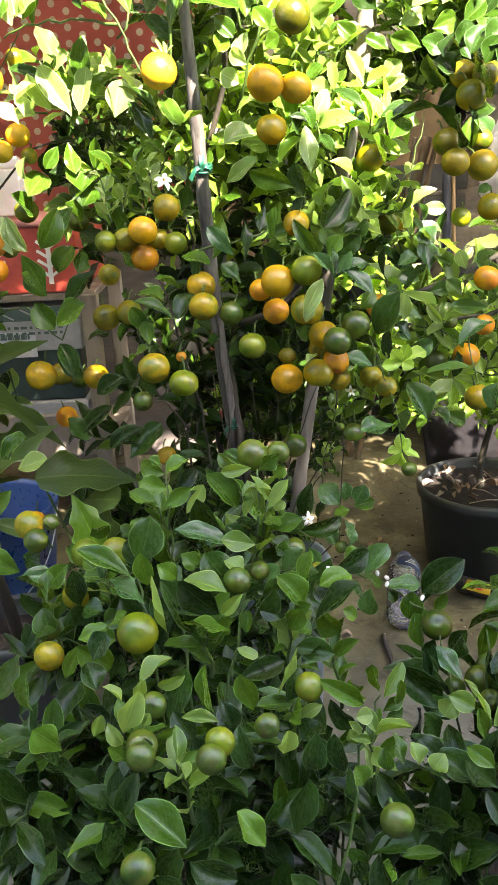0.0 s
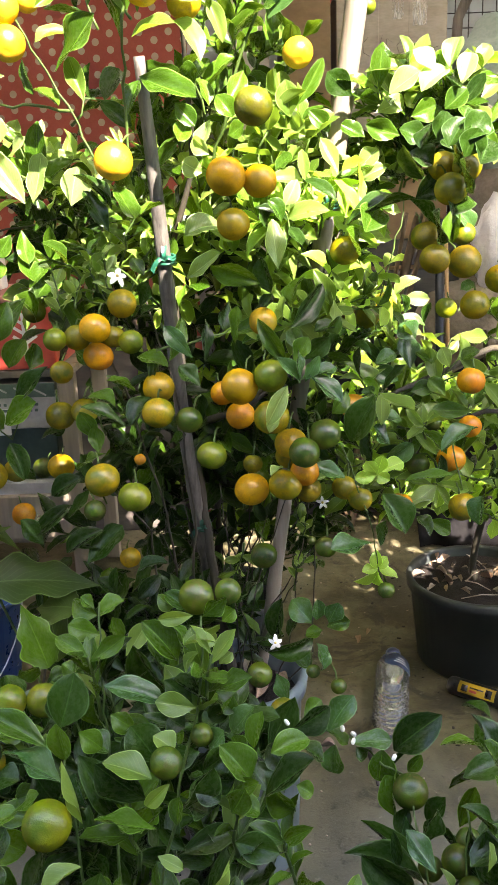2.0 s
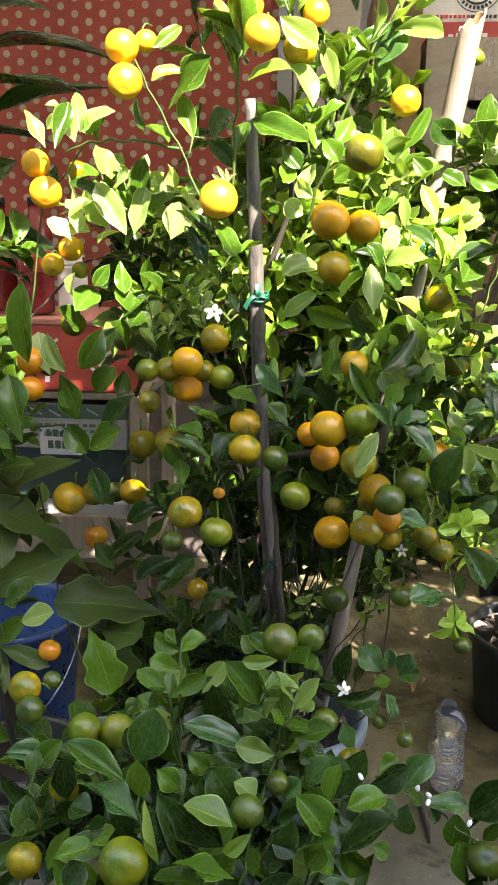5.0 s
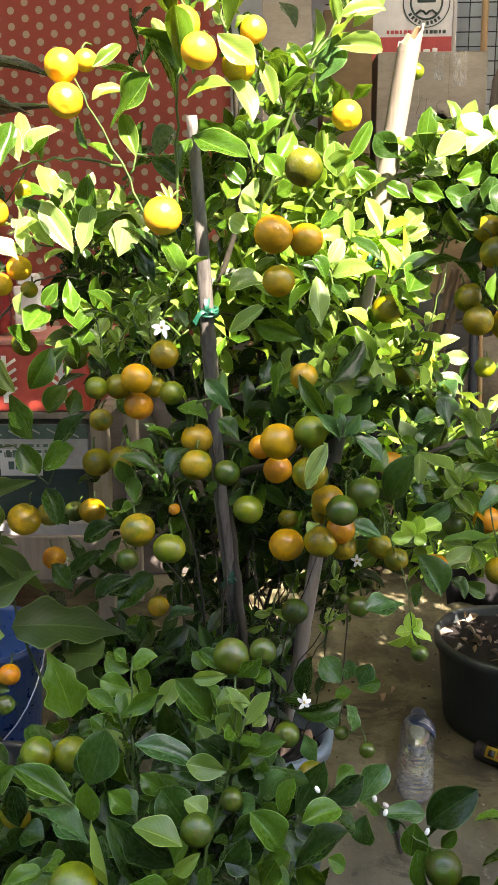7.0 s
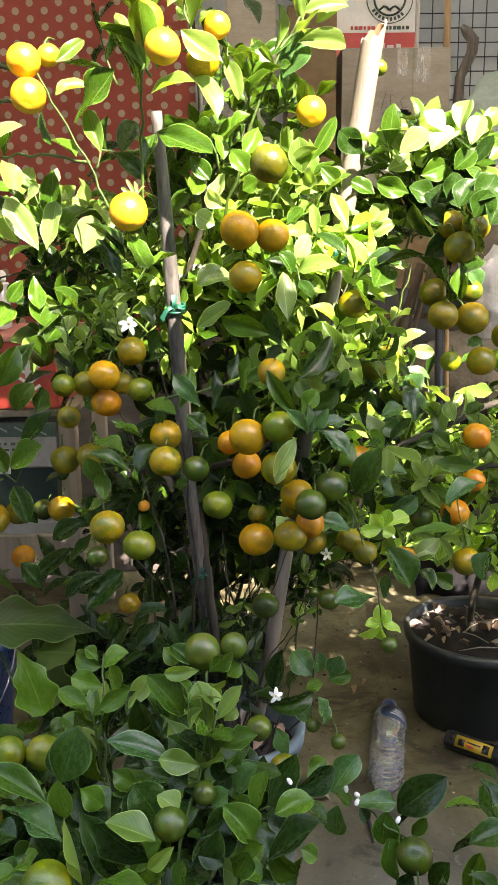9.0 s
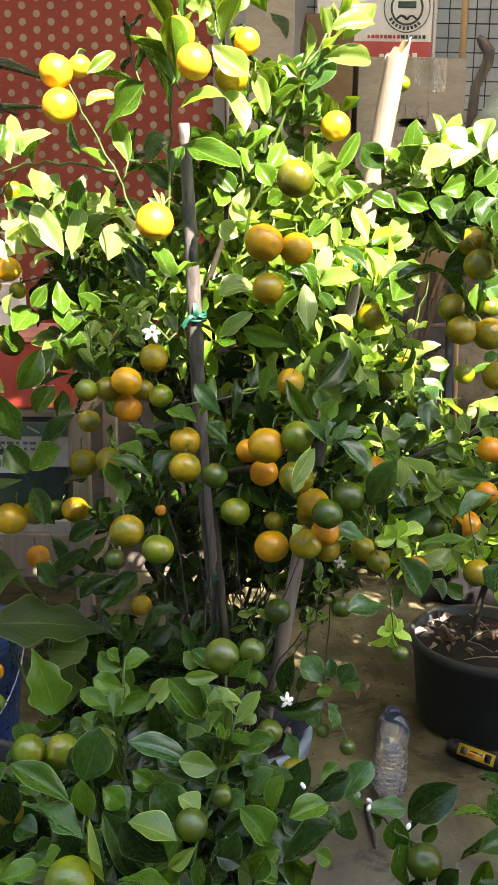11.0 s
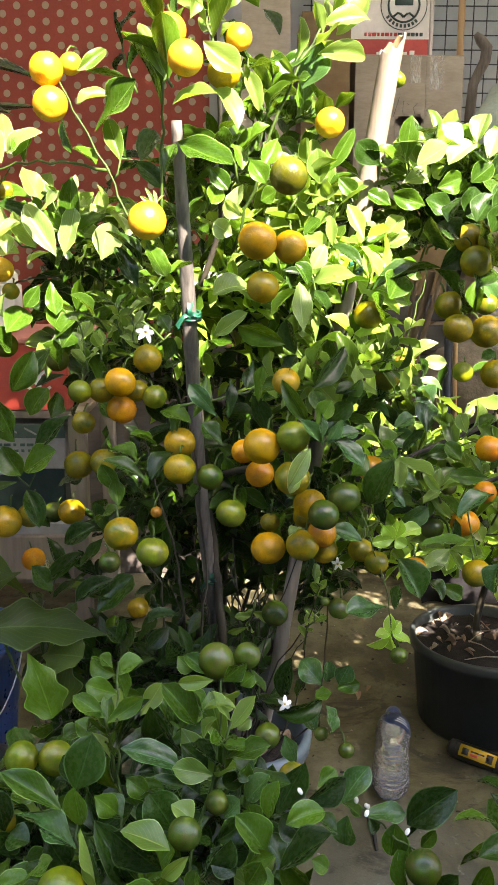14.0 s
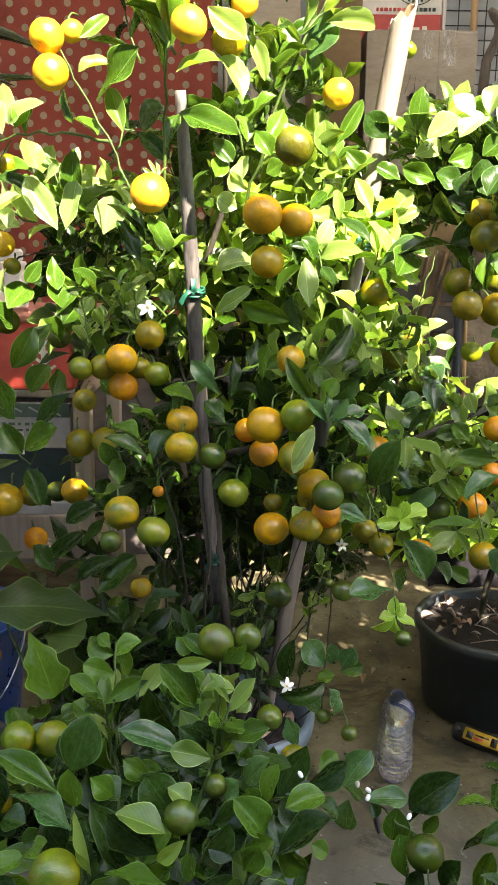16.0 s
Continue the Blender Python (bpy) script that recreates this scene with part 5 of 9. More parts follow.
for k in range(10):
    x, y = back_tree.rng.uniform(-0.12, 0.06), back_tree.rng.uniform(1.28, 1.50)
    ex, ey = x + back_tree.rng.uniform(-0.16, 0.18), y + back_tree.rng.uniform(-0.12, 0.10)
    back_tree.branch([(-0.05, 1.50, 0.15), (x, y, 0.30), (ex, ey, back_tree.rng.uniform(0.45, 0.66))], back_tree.rng.uniform(0.0020, 0.0032), 0.0010, 5, True)
back_tree.branch([(-0.040, 1.312, 0.273), (-0.036, 1.322, 0.412), (-0.019, 1.344, 0.602), (-0.012, 1.364, 0.786)], 0.0070, 0.0030)
back_tree.branch([(-0.059, 1.312, 0.273), (-0.084, 1.322, 0.411), (-0.111, 1.324, 0.605)], 0.0070, 0.0030)
back_tree.branch([(-0.025, 1.312, 0.273), (0.030, 1.331, 0.450), (0.073, 1.333, 0.643)], 0.0042, 0.0020)
left_tree = Plant("citrus_tree", "calamondin tree with ripe sunlit fruit beside the red table", "citrus tree", (-0.42, 1.12, 0.0), 12)
left_tree.fruit((-0.271, 1.245, 0.527), 0.0413, 'o')
left_tree.fruit((-0.301, 1.255, 0.523), 0.0326, 'G')
left_tree.fruit((-0.283, 1.053, 0.582), 0.0335, 'b')
left_tree.fruit((-0.287, 0.956, 0.605), 0.0401, 'o')
left_tree.fruit((-0.291, 1.088, 0.508), 0.0318, 'O')
left_tree.fruit((-0.293, 1.020, 0.898), 0.0304, 'Y')
left_tree.fruit((-0.281, 1.015, 0.873), 0.0207, 'y')
left_tree.fruit((-0.302, 1.051, 0.805), 0.0319, 'v')
left_tree.fruit((-0.302, 1.093, 0.993), 0.0261, 'b')
left_tree.fruit((-0.336, 1.032, 0.996), 0.0332, 'Y')
left_tree.fruit((-0.323, 1.025, 0.963), 0.0387, 'Y')
left_tree.fruit((-0.312, 1.006, 0.879), 0.0277, 'Y')
left_tree.fruit((-0.311, 0.910, 0.777), 0.0321, 'O')
left_tree.fruit((-0.310, 0.903, 0.747), 0.0283, 'O')
left_tree.fruit((-0.298, 0.929, 0.769), 0.0230, 'g')
left_tree.fruit((-0.325, 0.972, 0.394), 0.0284, 'O')
left_tree.leaf((-0.238, 0.975, 0.923), (-0.260, 0.966, 0.963), 0.0255, (-0.44, -0.64, 0.36), 'young')
left_tree.leaf((-0.211, 0.952, 0.914), (-0.245, 0.970, 0.966), 0.0263, (-0.22, -0.85, 0.33), 'young')
left_tree.leaf((-0.202, 0.952, 0.914), (-0.188, 0.963, 0.965), 0.0263, (-0.47, -0.61, 0.27), 'young')
left_tree.leaf((-0.161, 0.951, 0.910), (-0.154, 0.953, 0.951), 0.0319, (0.35, -0.66, 0.93), 'young')
left_tree.leaf((-0.277, 1.019, 1.029), (-0.281, 1.016, 1.072), 0.0202, (-0.08, -0.64, 0.50), 'young')
left_tree.leaf((-0.272, 0.998, 1.028), (-0.232, 0.983, 1.051), 0.0212, (0.08, -0.72, 0.86), 'young')
left_tree.leaf((-0.255, 1.006, 1.018), (-0.249, 1.000, 1.051), 0.0172, (0.03, -0.82, 0.41), 'mid')
left_tree.leaf((-0.268, 1.018, 1.026), (-0.283, 1.020, 1.048), 0.0145, (0.43, -0.49, 0.79), 'young')
left_tree.leaf((-0.221, 0.950, 0.813), (-0.263, 0.929, 0.772), 0.0269, (0.41, -0.66, 0.58), 'mid')
left_tree.leaf((-0.247, 0.944, 0.736), (-0.231, 0.947, 0.769), 0.0301, (0.26, -0.63, 0.92), 'mid')
left_tree.leaf((-0.223, 0.943, 0.733), (-0.217, 0.959, 0.760), 0.0243, (0.09, -0.87, 0.37), 'mid')
left_tree.leaf((-0.282, 0.919, 0.762), (-0.251, 0.901, 0.715), 0.0319, (-0.46, -0.43, 0.89), 'mid')
left_tree.leaf((-0.200, 0.934, 0.738), (-0.242, 0.926, 0.698), 0.0255, (-0.03, -0.58, 0.86), 'dark')
left_tree.leaf((-0.251, 0.920, 0.676), (-0.213, 0.914, 0.701), 0.0354, (-0.23, -0.75, 0.41), 'mid')
left_tree.leaf((-0.254, 0.919, 0.671), (-0.275, 0.920, 0.704), 0.0283, (0.25, -0.66, 0.43), 'mid')
left_tree.leaf((-0.253, 0.935, 0.650), (-0.233, 0.916, 0.615), 0.0246, (0.47, -0.77, 0.88), 'dark')
left_tree.leaf((-0.276, 0.974, 0.872), (-0.282, 0.969, 0.846), 0.0186, (-0.10, -0.87, 0.40), 'young')
left_tree.leaf((-0.225, 0.961, 0.860), (-0.201, 0.952, 0.829), 0.0212, (-0.46, -0.58, 0.35), 'mid')
left_tree.leaf((-0.234, 0.966, 0.882), (-0.251, 0.964, 0.857), 0.0170, (0.40, -0.84, 0.44), 'mid')
left_tree.leaf((-0.222, 0.967, 0.886), (-0.216, 0.951, 0.848), 0.0184, (0.17, -0.68, 0.87), 'mid')
left_tree.leaf((-0.257, 0.973, 0.917), (-0.285, 0.980, 0.923), 0.0184, (-0.12, -0.76, 0.28), 'young')
left_tree.leaf((-0.248, 0.971, 0.904), (-0.229, 0.975, 0.923), 0.0170, (-0.32, -0.63, 0.52), 'young')
left_tree.leaf((-0.188, 0.961, 0.905), (-0.173, 0.955, 0.924), 0.0210, (-0.19, -0.69, 0.53), 'young')
left_tree.leaf((-0.267, 0.978, 0.935), (-0.285, 0.985, 0.954), 0.0241, (-0.11, -0.73, 0.97), 'young')
left_tree.leaf((-0.276, 0.990, 1.016), (-0.297, 1.013, 1.062), 0.0241, (0.23, -0.65, 0.74), 'young')
left_tree.leaf((-0.292, 0.965, 1.005), (-0.280, 0.989, 1.057), 0.0208, (-0.10, -0.74, 0.70), 'mid')
left_tree.leaf((-0.263, 0.992, 1.023), (-0.251, 0.999, 1.054), 0.0170, (-0.18, -0.59, 0.29), 'mid')
left_tree.leaf((-0.309, 0.986, 1.009), (-0.332, 0.985, 1.049), 0.0184, (0.12, -0.71, 0.82), 'young')
left_tree.leaf((-0.308, 0.990, 1.029), (-0.298, 0.991, 1.047), 0.0156, (0.47, -0.77, 0.49), 'young')
left_tree.leaf((-0.293, 0.997, 1.051), (-0.307, 0.990, 1.059), 0.0142, (0.30, -0.81, 0.78), 'young')
left_tree.leaf((-0.286, 0.898, 0.764), (-0.310, 0.921, 0.808), 0.0206, (0.22, -0.70, 0.88), 'young')
left_tree.leaf((-0.270, 0.900, 0.767), (-0.294, 0.910, 0.809), 0.0247, (-0.25, -0.84, 0.67), 'young')
left_tree.leaf((-0.257, 0.911, 0.769), (-0.230, 0.910, 0.810), 0.0277, (0.51, -0.60, 0.65), 'mid')
left_tree.leaf((-0.304, 0.880, 0.779), (-0.307, 0.860, 0.863), 0.0295, (-0.06, -0.79, 0.42), 'mid')
left_tree.leaf((-0.301, 0.841, 0.700), (-0.322, 0.875, 0.767), 0.0328, (0.44, -0.59, 0.69), 'mid')
left_tree.leaf((-0.266, 0.910, 0.724), (-0.279, 0.905, 0.744), 0.0308, (0.23, -0.74, 0.68), 'mid')
left_tree.leaf((-0.273, 0.953, 0.907), (-0.301, 0.951, 0.928), 0.0238, (0.42, -0.62, 0.41), 'young')
left_tree.leaf((-0.277, 0.959, 0.932), (-0.250, 0.957, 0.953), 0.0238, (0.14, -0.47, 0.86), 'young')
left_tree.leaf((-0.267, 0.956, 0.916), (-0.271, 0.963, 0.941), 0.0182, (0.30, -0.53, 0.40), 'young')
left_tree.leaf((-0.224, 0.965, 0.646), (-0.197, 0.968, 0.659), 0.0253, (0.32, -0.71, 0.89), 'dark')
left_tree.leaf((-0.220, 0.969, 0.573), (-0.185, 0.969, 0.595), 0.0259, (-0.08, -0.84, 0.67), 'dark')
left_tree.leaf((-0.233, 0.954, 0.599), (-0.255, 0.953, 0.635), 0.0253, (-0.23, -0.85, 0.72), 'dark')
crown(left_tree, (-0.219, 1.086, 0.918), (0.050, 0.060, 0.029), 9, 0.045, 'mid')
crown(left_tree, (-0.229, 1.067, 0.924), (0.049, 0.050, 0.025), 5, 0.045, 'young')
crown(left_tree, (-0.212, 1.114, 0.860), (0.052, 0.050, 0.037), 9, 0.045, 'dark')
crown(left_tree, (-0.480, 1.071, 0.893), (0.043, 0.100, 0.093), 18, 0.050, 'mid')
crown(left_tree, (-0.442, 1.022, 0.672), (0.057, 0.100, 0.107), 30, 0.050, 'mid')
left_tree.branch([(-0.457, 1.068, 0.420), (-0.425, 1.070, 0.660), (-0.368, 1.083, 0.809), (-0.290, 1.078, 0.882), (-0.197, 1.041, 0.897)], 0.0035, 0.0012)
left_tree.branch([(-0.425, 1.070, 0.660), (-0.299, 0.975, 0.691), (-0.250, 0.936, 0.654), (-0.216, 0.943, 0.733)], 0.0020, 0.0010)
left_tree.branch([(-0.368, 1.083, 0.809), (-0.339, 1.063, 0.950), (-0.277, 1.026, 1.014)], 0.0018, 0.0010)
right_tree = Plant("citrus_tree", "calamondin tree with sunlit upper leaves and olive fruit", "citrus tree", (0.64, 1.20, 0.0), 13)
right_tree.fruit((0.121, 0.835, 0.615), 0.0268, 'b')
right_tree.fruit((0.136, 0.823, 0.606), 0.0253, 'b')
right_tree.fruit((0.191, 0.897, 0.571), 0.0289, 'O')
right_tree.fruit((0.222, 0.954, 0.600), 0.0277, 'G')
right_tree.fruit((0.264, 0.965, 0.602), 0.0349, 'O')
right_tree.fruit((0.262, 0.896, 0.566), 0.0328, 'b')
right_tree.fruit((0.261, 0.877, 0.715), 0.0299, 'O')
right_tree.fruit((0.142, 0.921, 0.681), 0.0302, 'O')
right_tree.fruit((0.241, 0.965, 0.648), 0.0207, 'G')
right_tree.fruit((0.285, 0.964, 0.642), 0.0277, 'O')
right_tree.fruit((0.230, 0.859, 0.911), 0.0325, 'b')
right_tree.fruit((0.249, 0.874, 0.932), 0.0294, 'b')
right_tree.fruit((0.230, 0.895, 0.934), 0.0301, 'b')
right_tree.fruit((0.213, 0.891, 0.866), 0.0316, 'b')
right_tree.fruit((0.217, 0.865, 0.844), 0.0309, 'b')
right_tree.fruit((0.252, 0.884, 0.839), 0.0341, 'y')
right_tree.fruit((0.257, 0.911, 0.866), 0.0249, 'v')
right_tree.fruit((0.291, 1.124, 0.764), 0.0281, 'g')
right_tree.fruit((0.267, 0.895, 0.793), 0.0311, 'b')
right_tree.fruit((0.294, 0.900, 0.819), 0.0310, 'y')
right_tree.fruit((0.300, 0.890, 0.940), 0.0320, 'b')
right_tree.fruit((0.179, 1.070, 1.121), 0.0180, 'g')
right_tree.fruit((0.160, 0.802, 0.512), 0.0180, 'G')
right_tree.leaf((0.212, 0.903, 0.922), (0.191, 0.898, 0.957), 0.0289, (-0.47, -0.77, 0.35), 'dark')
right_tree.leaf((0.203, 0.899, 0.903), (0.235, 0.905, 0.925), 0.0236, (-0.32, -0.77, 0.41), 'dark')
right_tree.leaf((0.208, 0.919, 0.904), (0.134, 0.921, 0.890), 0.0242, (0.18, -0.48, 0.73), 'dark')
right_tree.leaf((0.197, 0.899, 0.903), (0.228, 0.889, 0.873), 0.0302, (0.33, -0.54, 0.91), 'dark')
right_tree.leaf((0.247, 0.875, 0.611), (0.194, 0.886, 0.604), 0.0151, (0.14, -0.51, 0.88), 'mid')
right_tree.leaf((0.267, 0.890, 0.679), (0.223, 0.895, 0.680), 0.0178, (0.34, -0.53, 0.57), 'mid')
right_tree.leaf((0.273, 0.886, 0.661), (0.229, 0.870, 0.649), 0.0219, (-0.35, -0.61, 0.30), 'blue')
right_tree.leaf((0.267, 0.832, 0.602), (0.257, 0.827, 0.572), 0.0262, (-0.40, -0.74, 0.80), 'blue')
right_tree.leaf((0.223, 0.986, 0.744), (0.207, 0.996, 0.763), 0.0298, (0.30, -0.82, 0.80), 'blue')
right_tree.leaf((0.216, 0.979, 0.711), (0.212, 1.004, 0.755), 0.0298, (0.12, -0.46, 0.90), 'blue')
right_tree.leaf((0.188, 0.974, 1.014), (0.219, 0.963, 1.034), 0.0305, (-0.44, -0.68, 0.40), 'young')
right_tree.leaf((0.238, 0.979, 1.036), (0.216, 0.982, 1.060), 0.0236, (0.17, -0.48, 0.74), 'young')
right_tree.leaf((0.223, 0.975, 1.015), (0.249, 0.976, 1.045), 0.0277, (0.04, -0.55, 0.49), 'young')
right_tree.leaf((0.254, 0.980, 1.039), (0.266, 0.989, 1.074), 0.0236, (-0.13, -0.65, 0.74), 'young')
right_tree.leaf((0.176, 0.991, 0.997), (0.211, 1.006, 1.011), 0.0212, (0.44, -0.85, 0.35), 'young')
right_tree.leaf((0.213, 0.980, 0.991), (0.245, 0.987, 1.004), 0.0238, (-0.21, -0.73, 0.35), 'mid')
right_tree.leaf((0.248, 0.971, 0.996), (0.272, 0.969, 1.015), 0.0236, (0.23, -0.57, 0.89), 'mid')
right_tree.leaf((0.202, 0.986, 0.972), (0.162, 0.979, 0.984), 0.0212, (-0.01, -0.77, 0.77), 'mid')
right_tree.leaf((0.230, 0.964, 0.965), (0.198, 0.967, 0.977), 0.0250, (-0.21, -0.84, 0.53), 'dark')
right_tree.leaf((0.252, 0.951, 0.953), (0.227, 0.955, 0.977), 0.0233, (-0.45, -0.59, 0.53), 'dark')
right_tree.leaf((0.264, 0.966, 1.020), (0.277, 0.977, 1.057), 0.0206, (-0.43, -0.56, 0.42), 'young')
right_tree.leaf((0.179, 0.993, 0.960), (0.159, 0.987, 0.941), 0.0215, (0.48, -0.63, 0.64), 'young')
right_tree.leaf((0.165, 0.996, 0.972), (0.140, 1.008, 0.985), 0.0200, (-0.41, -0.83, 0.54), 'mid')
right_tree.leaf((0.161, 0.996, 0.928), (0.185, 0.986, 0.941), 0.0217, (0.26, -0.52, 0.48), 'young')
right_tree.leaf((0.245, 0.909, 0.857), (0.245, 0.907, 0.893), 0.0201, (-0.05, -0.71, 0.53), 'mid')
right_tree.leaf((0.266, 0.912, 0.869), (0.250, 0.906, 0.893), 0.0201, (-0.29, -0.59, 0.93), 'blue')
right_tree.leaf((0.252, 0.898, 0.809), (0.266, 0.899, 0.815), 0.0161, (-0.42, -0.90, 0.50), 'blue')
right_tree.leaf((0.258, 0.959, 0.715), (0.249, 0.967, 0.737), 0.0161, (0.01, -0.71, 0.30), 'young')
right_tree.leaf((0.243, 0.980, 0.718), (0.224, 0.988, 0.730), 0.0194, (-0.07, -0.83, 0.71), 'mid')
right_tree.leaf((0.272, 0.961, 0.722), (0.292, 0.965, 0.735), 0.0190, (0.13, -0.57, 0.26), 'mid')
right_tree.leaf((0.193, 0.927, 0.708), (0.168, 0.935, 0.719), 0.0212, (-0.10, -0.75, 0.90), 'blue')
right_tree.leaf((0.167, 0.931, 0.727), (0.194, 0.942, 0.738), 0.0170, (-0.13, -0.71, 0.97), 'blue')
right_tree.leaf((0.212, 0.954, 0.689), (0.240, 0.962, 0.694), 0.0175, (-0.36, -0.61, 0.79), 'mid')
right_tree.leaf((0.252, 0.952, 0.683), (0.234, 0.966, 0.700), 0.0190, (0.49, -0.69, 0.42), 'mid')
right_tree.leaf((0.196, 0.917, 0.664), (0.166, 0.912, 0.672), 0.0212, (-0.03, -0.78, 0.48), 'blue')
right_tree.leaf((0.181, 0.912, 0.639), (0.160, 0.907, 0.660), 0.0241, (-0.34, -0.52, 0.54), 'blue')
right_tree.leaf((0.209, 0.922, 0.636), (0.182, 0.913, 0.618), 0.0215, (0.39, -0.51, 0.85), 'blue')
right_tree.leaf((0.234, 0.926, 0.566), (0.201, 0.912, 0.564), 0.0248, (0.32, -0.65, 0.94), 'young')
right_tree.leaf((0.214, 0.922, 0.546), (0.232, 0.909, 0.531), 0.0219, (-0.27, -0.79, 0.93), 'mid')
right_tree.leaf((0.259, 0.937, 0.519), (0.236, 0.930, 0.536), 0.0194, (-0.32, -0.60, 0.54), 'mid')
right_tree.leaf((0.160, 0.840, 0.546), (0.173, 0.849, 0.568), 0.0228, (-0.13, -0.51, 0.77), 'blue')
right_tree.leaf((0.219, 0.827, 0.948), (0.235, 0.831, 0.975), 0.0262, (0.47, -0.49, 0.72), 'dark')
right_tree.leaf((0.233, 0.824, 0.938), (0.243, 0.819, 0.964), 0.0262, (0.14, -0.65, 0.52), 'dark')
right_tree.leaf((0.211, 0.838, 0.954), (0.221, 0.842, 0.980), 0.0242, (0.07, -0.51, 0.91), 'dark')
right_tree.leaf((0.197, 0.847, 0.948), (0.213, 0.854, 0.976), 0.0245, (-0.24, -0.77, 0.66), 'dark')
right_tree.leaf((0.213, 0.864, 0.933), (0.194, 0.859, 0.949), 0.0276, (-0.03, -0.46, 0.71), 'dark')
right_tree.leaf((0.233, 0.818, 0.953), (0.253, 0.827, 0.974), 0.0259, (-0.09, -0.73, 0.62), 'dark')
crown(right_tree, (0.238, 1.091, 0.985), (0.071, 0.060, 0.024), 17, 0.045, 'mid')
crown(right_tree, (0.233, 1.072, 0.991), (0.070, 0.050, 0.021), 8, 0.045, 'light')
crown(right_tree, (0.212, 1.086, 0.916), (0.057, 0.070, 0.036), 8, 0.045, 'dark')
# paler tones brighten this shaded side through leaf colour
crown(right_tree, (0.275, 1.075, 0.670), (0.060, 0.060, 0.026), 9, 0.042, 'light')
crown(right_tree, (0.252, 1.016, 0.600), (0.065, 0.060, 0.057), 4, 0.045, 'light')
crown(right_tree, (0.247, 0.997, 0.606), (0.063, 0.060, 0.056), 8, 0.038, 'light')
crown(right_tree, (0.290, 1.200, 0.560), (0.070, 0.090, 0.080), 10, 0.042, 'lime')
crown(right_tree, (0.179, 0.991, 0.672), (0.041, 0.050, 0.048), 4, 0.045, 'light')
crown(right_tree, (0.179, 0.991, 0.672), (0.041, 0.050, 0.048), 6, 0.038, 'light')
crown(right_tree, (0.305, 1.065, 0.546), (0.046, 0.060, 0.046), 10, 0.045, 'light')
crown(right_tree, (0.388, 1.082, 0.946), (0.043, 0.080, 0.093), 10, 0.045, 'light')
# shoots out of view, added to keep the sun off floor and pot
crown(right_tree, (0.49, 1.06, 0.80), (0.05, 0.06, 0.040), 14, 0.055, "mid")
crown(right_tree, (0.62, 1.20, 0.78), (0.09, 0.08, 0.10), 26, 0.050, "mid")
crown(right_tree, (0.90, 1.20, 0.66), (0.20, 0.10, 0.15), 80, 0.050, "mid")
crown(right_tree, (0.70, 1.20, 0.50), (0.08, 0.08, 0.12), 20, 0.050, "mid")
right_tree.branch([(0.560, 1.150, 0.240), (0.545, 1.130, 0.497), (0.510, 1.110, 0.760), (0.420, 1.085, 0.950), (0.300, 1.050, 1.015)], 0.0100, 0.0030)
right_tree.branch([(0.520, 1.115, 0.700), (0.330, 1.040, 0.722), (0.216, 0.975, 0.691), (0.158, 0.939, 0.671)], 0.0050, 0.0020)
right_tree.branch([(0.535, 1.122, 0.600), (0.330, 0.980, 0.655), (0.244, 0.966, 0.651), (0.221, 0.957, 0.611)], 0.0040, 0.0015)
right_tree.branch([(0.191, 1.007, 0.697), (0.178, 1.012, 0.767), (0.201, 1.010, 0.849), (0.214, 1.021, 0.903)], 0.0014, 0.0009)
right_tree.branch([(0.259, 0.942, 0.637), (0.265, 0.909, 0.580)], 0.0014, 0.0012)
# leaves that stand over single fruits and keep the sun off them
for plant, x, y, z, tn in ((main_tree, 0.136, 0.944, 0.852, "mid"), (left_tree, -0.302, 1.051, 0.805, "mid"), (main_tree, -0.225, 0.997, 0.793, "mid"),
                           (right_tree, 0.230, 0.859, 0.911, "dark"), (right_tree, 0.230, 0.895, 0.934, "dark"), (right_tree, 0.213, 0.891, 0.866, "dark")):
    for k in (-1, 1):
        c = Vector((x, y, z)) + SUN_TO * (0.040 + 0.006 * k) + Vector((0.008 * k, -0.004 + 0.006 * k, -0.004 + 0.008 * k))
        across = Vector((0.30, 0.55, 0.48 * k)).normalized()
        plant.filler(c - across * 0.023, c + across * 0.023, 0.034, SUN_TO, tn, 0, True)
front_bush = Plant("citrus_bush", "low calamondin bush with broad dark leaves and unripe green fruit", "citrus bush", (-0.10, 0.60, 0.0), 14)
front_bush.hang = (-2.3, -1.3)
front_bush.fruit((-0.020, 0.575, 0.622), 0.0268, 'G')
front_bush.fruit((0.003, 0.599, 0.614), 0.0207, 'G')
front_bush.fruit((-0.035, 0.456, 0.567), 0.0209, 'G')
front_bush.fruit((-0.018, 0.530, 0.535), 0.0166, 'G')
front_bush.fruit((-0.175, 0.595, 0.527), 0.0267, 'g')
front_bush.fruit((-0.149, 0.600, 0.524), 0.0278, 'g')
front_bush.fruit((-0.177, 0.546, 0.511), 0.0240, 'y')
front_bush.fruit((-0.110, 0.443, 0.535), 0.0306, 'g')
front_bush.fruit((0.025, 0.811, 0.413), 0.0274, 'G')
front_bush.fruit((0.047, 0.720, 0.427), 0.0270, 'b')
front_bush.fruit((-0.232, 0.623, 0.545), 0.0271, 'y')
front_bush.fruit((-0.221, 0.601, 0.539), 0.0226, 'G')
front_bush.fruit((-0.224, 0.670, 0.526), 0.0166, 'G')
front_bush.fruit((-0.196, 0.506, 0.478), 0.0249, 'y')
front_bush.fruit((-0.206, 0.547, 0.479), 0.0221, 'G')
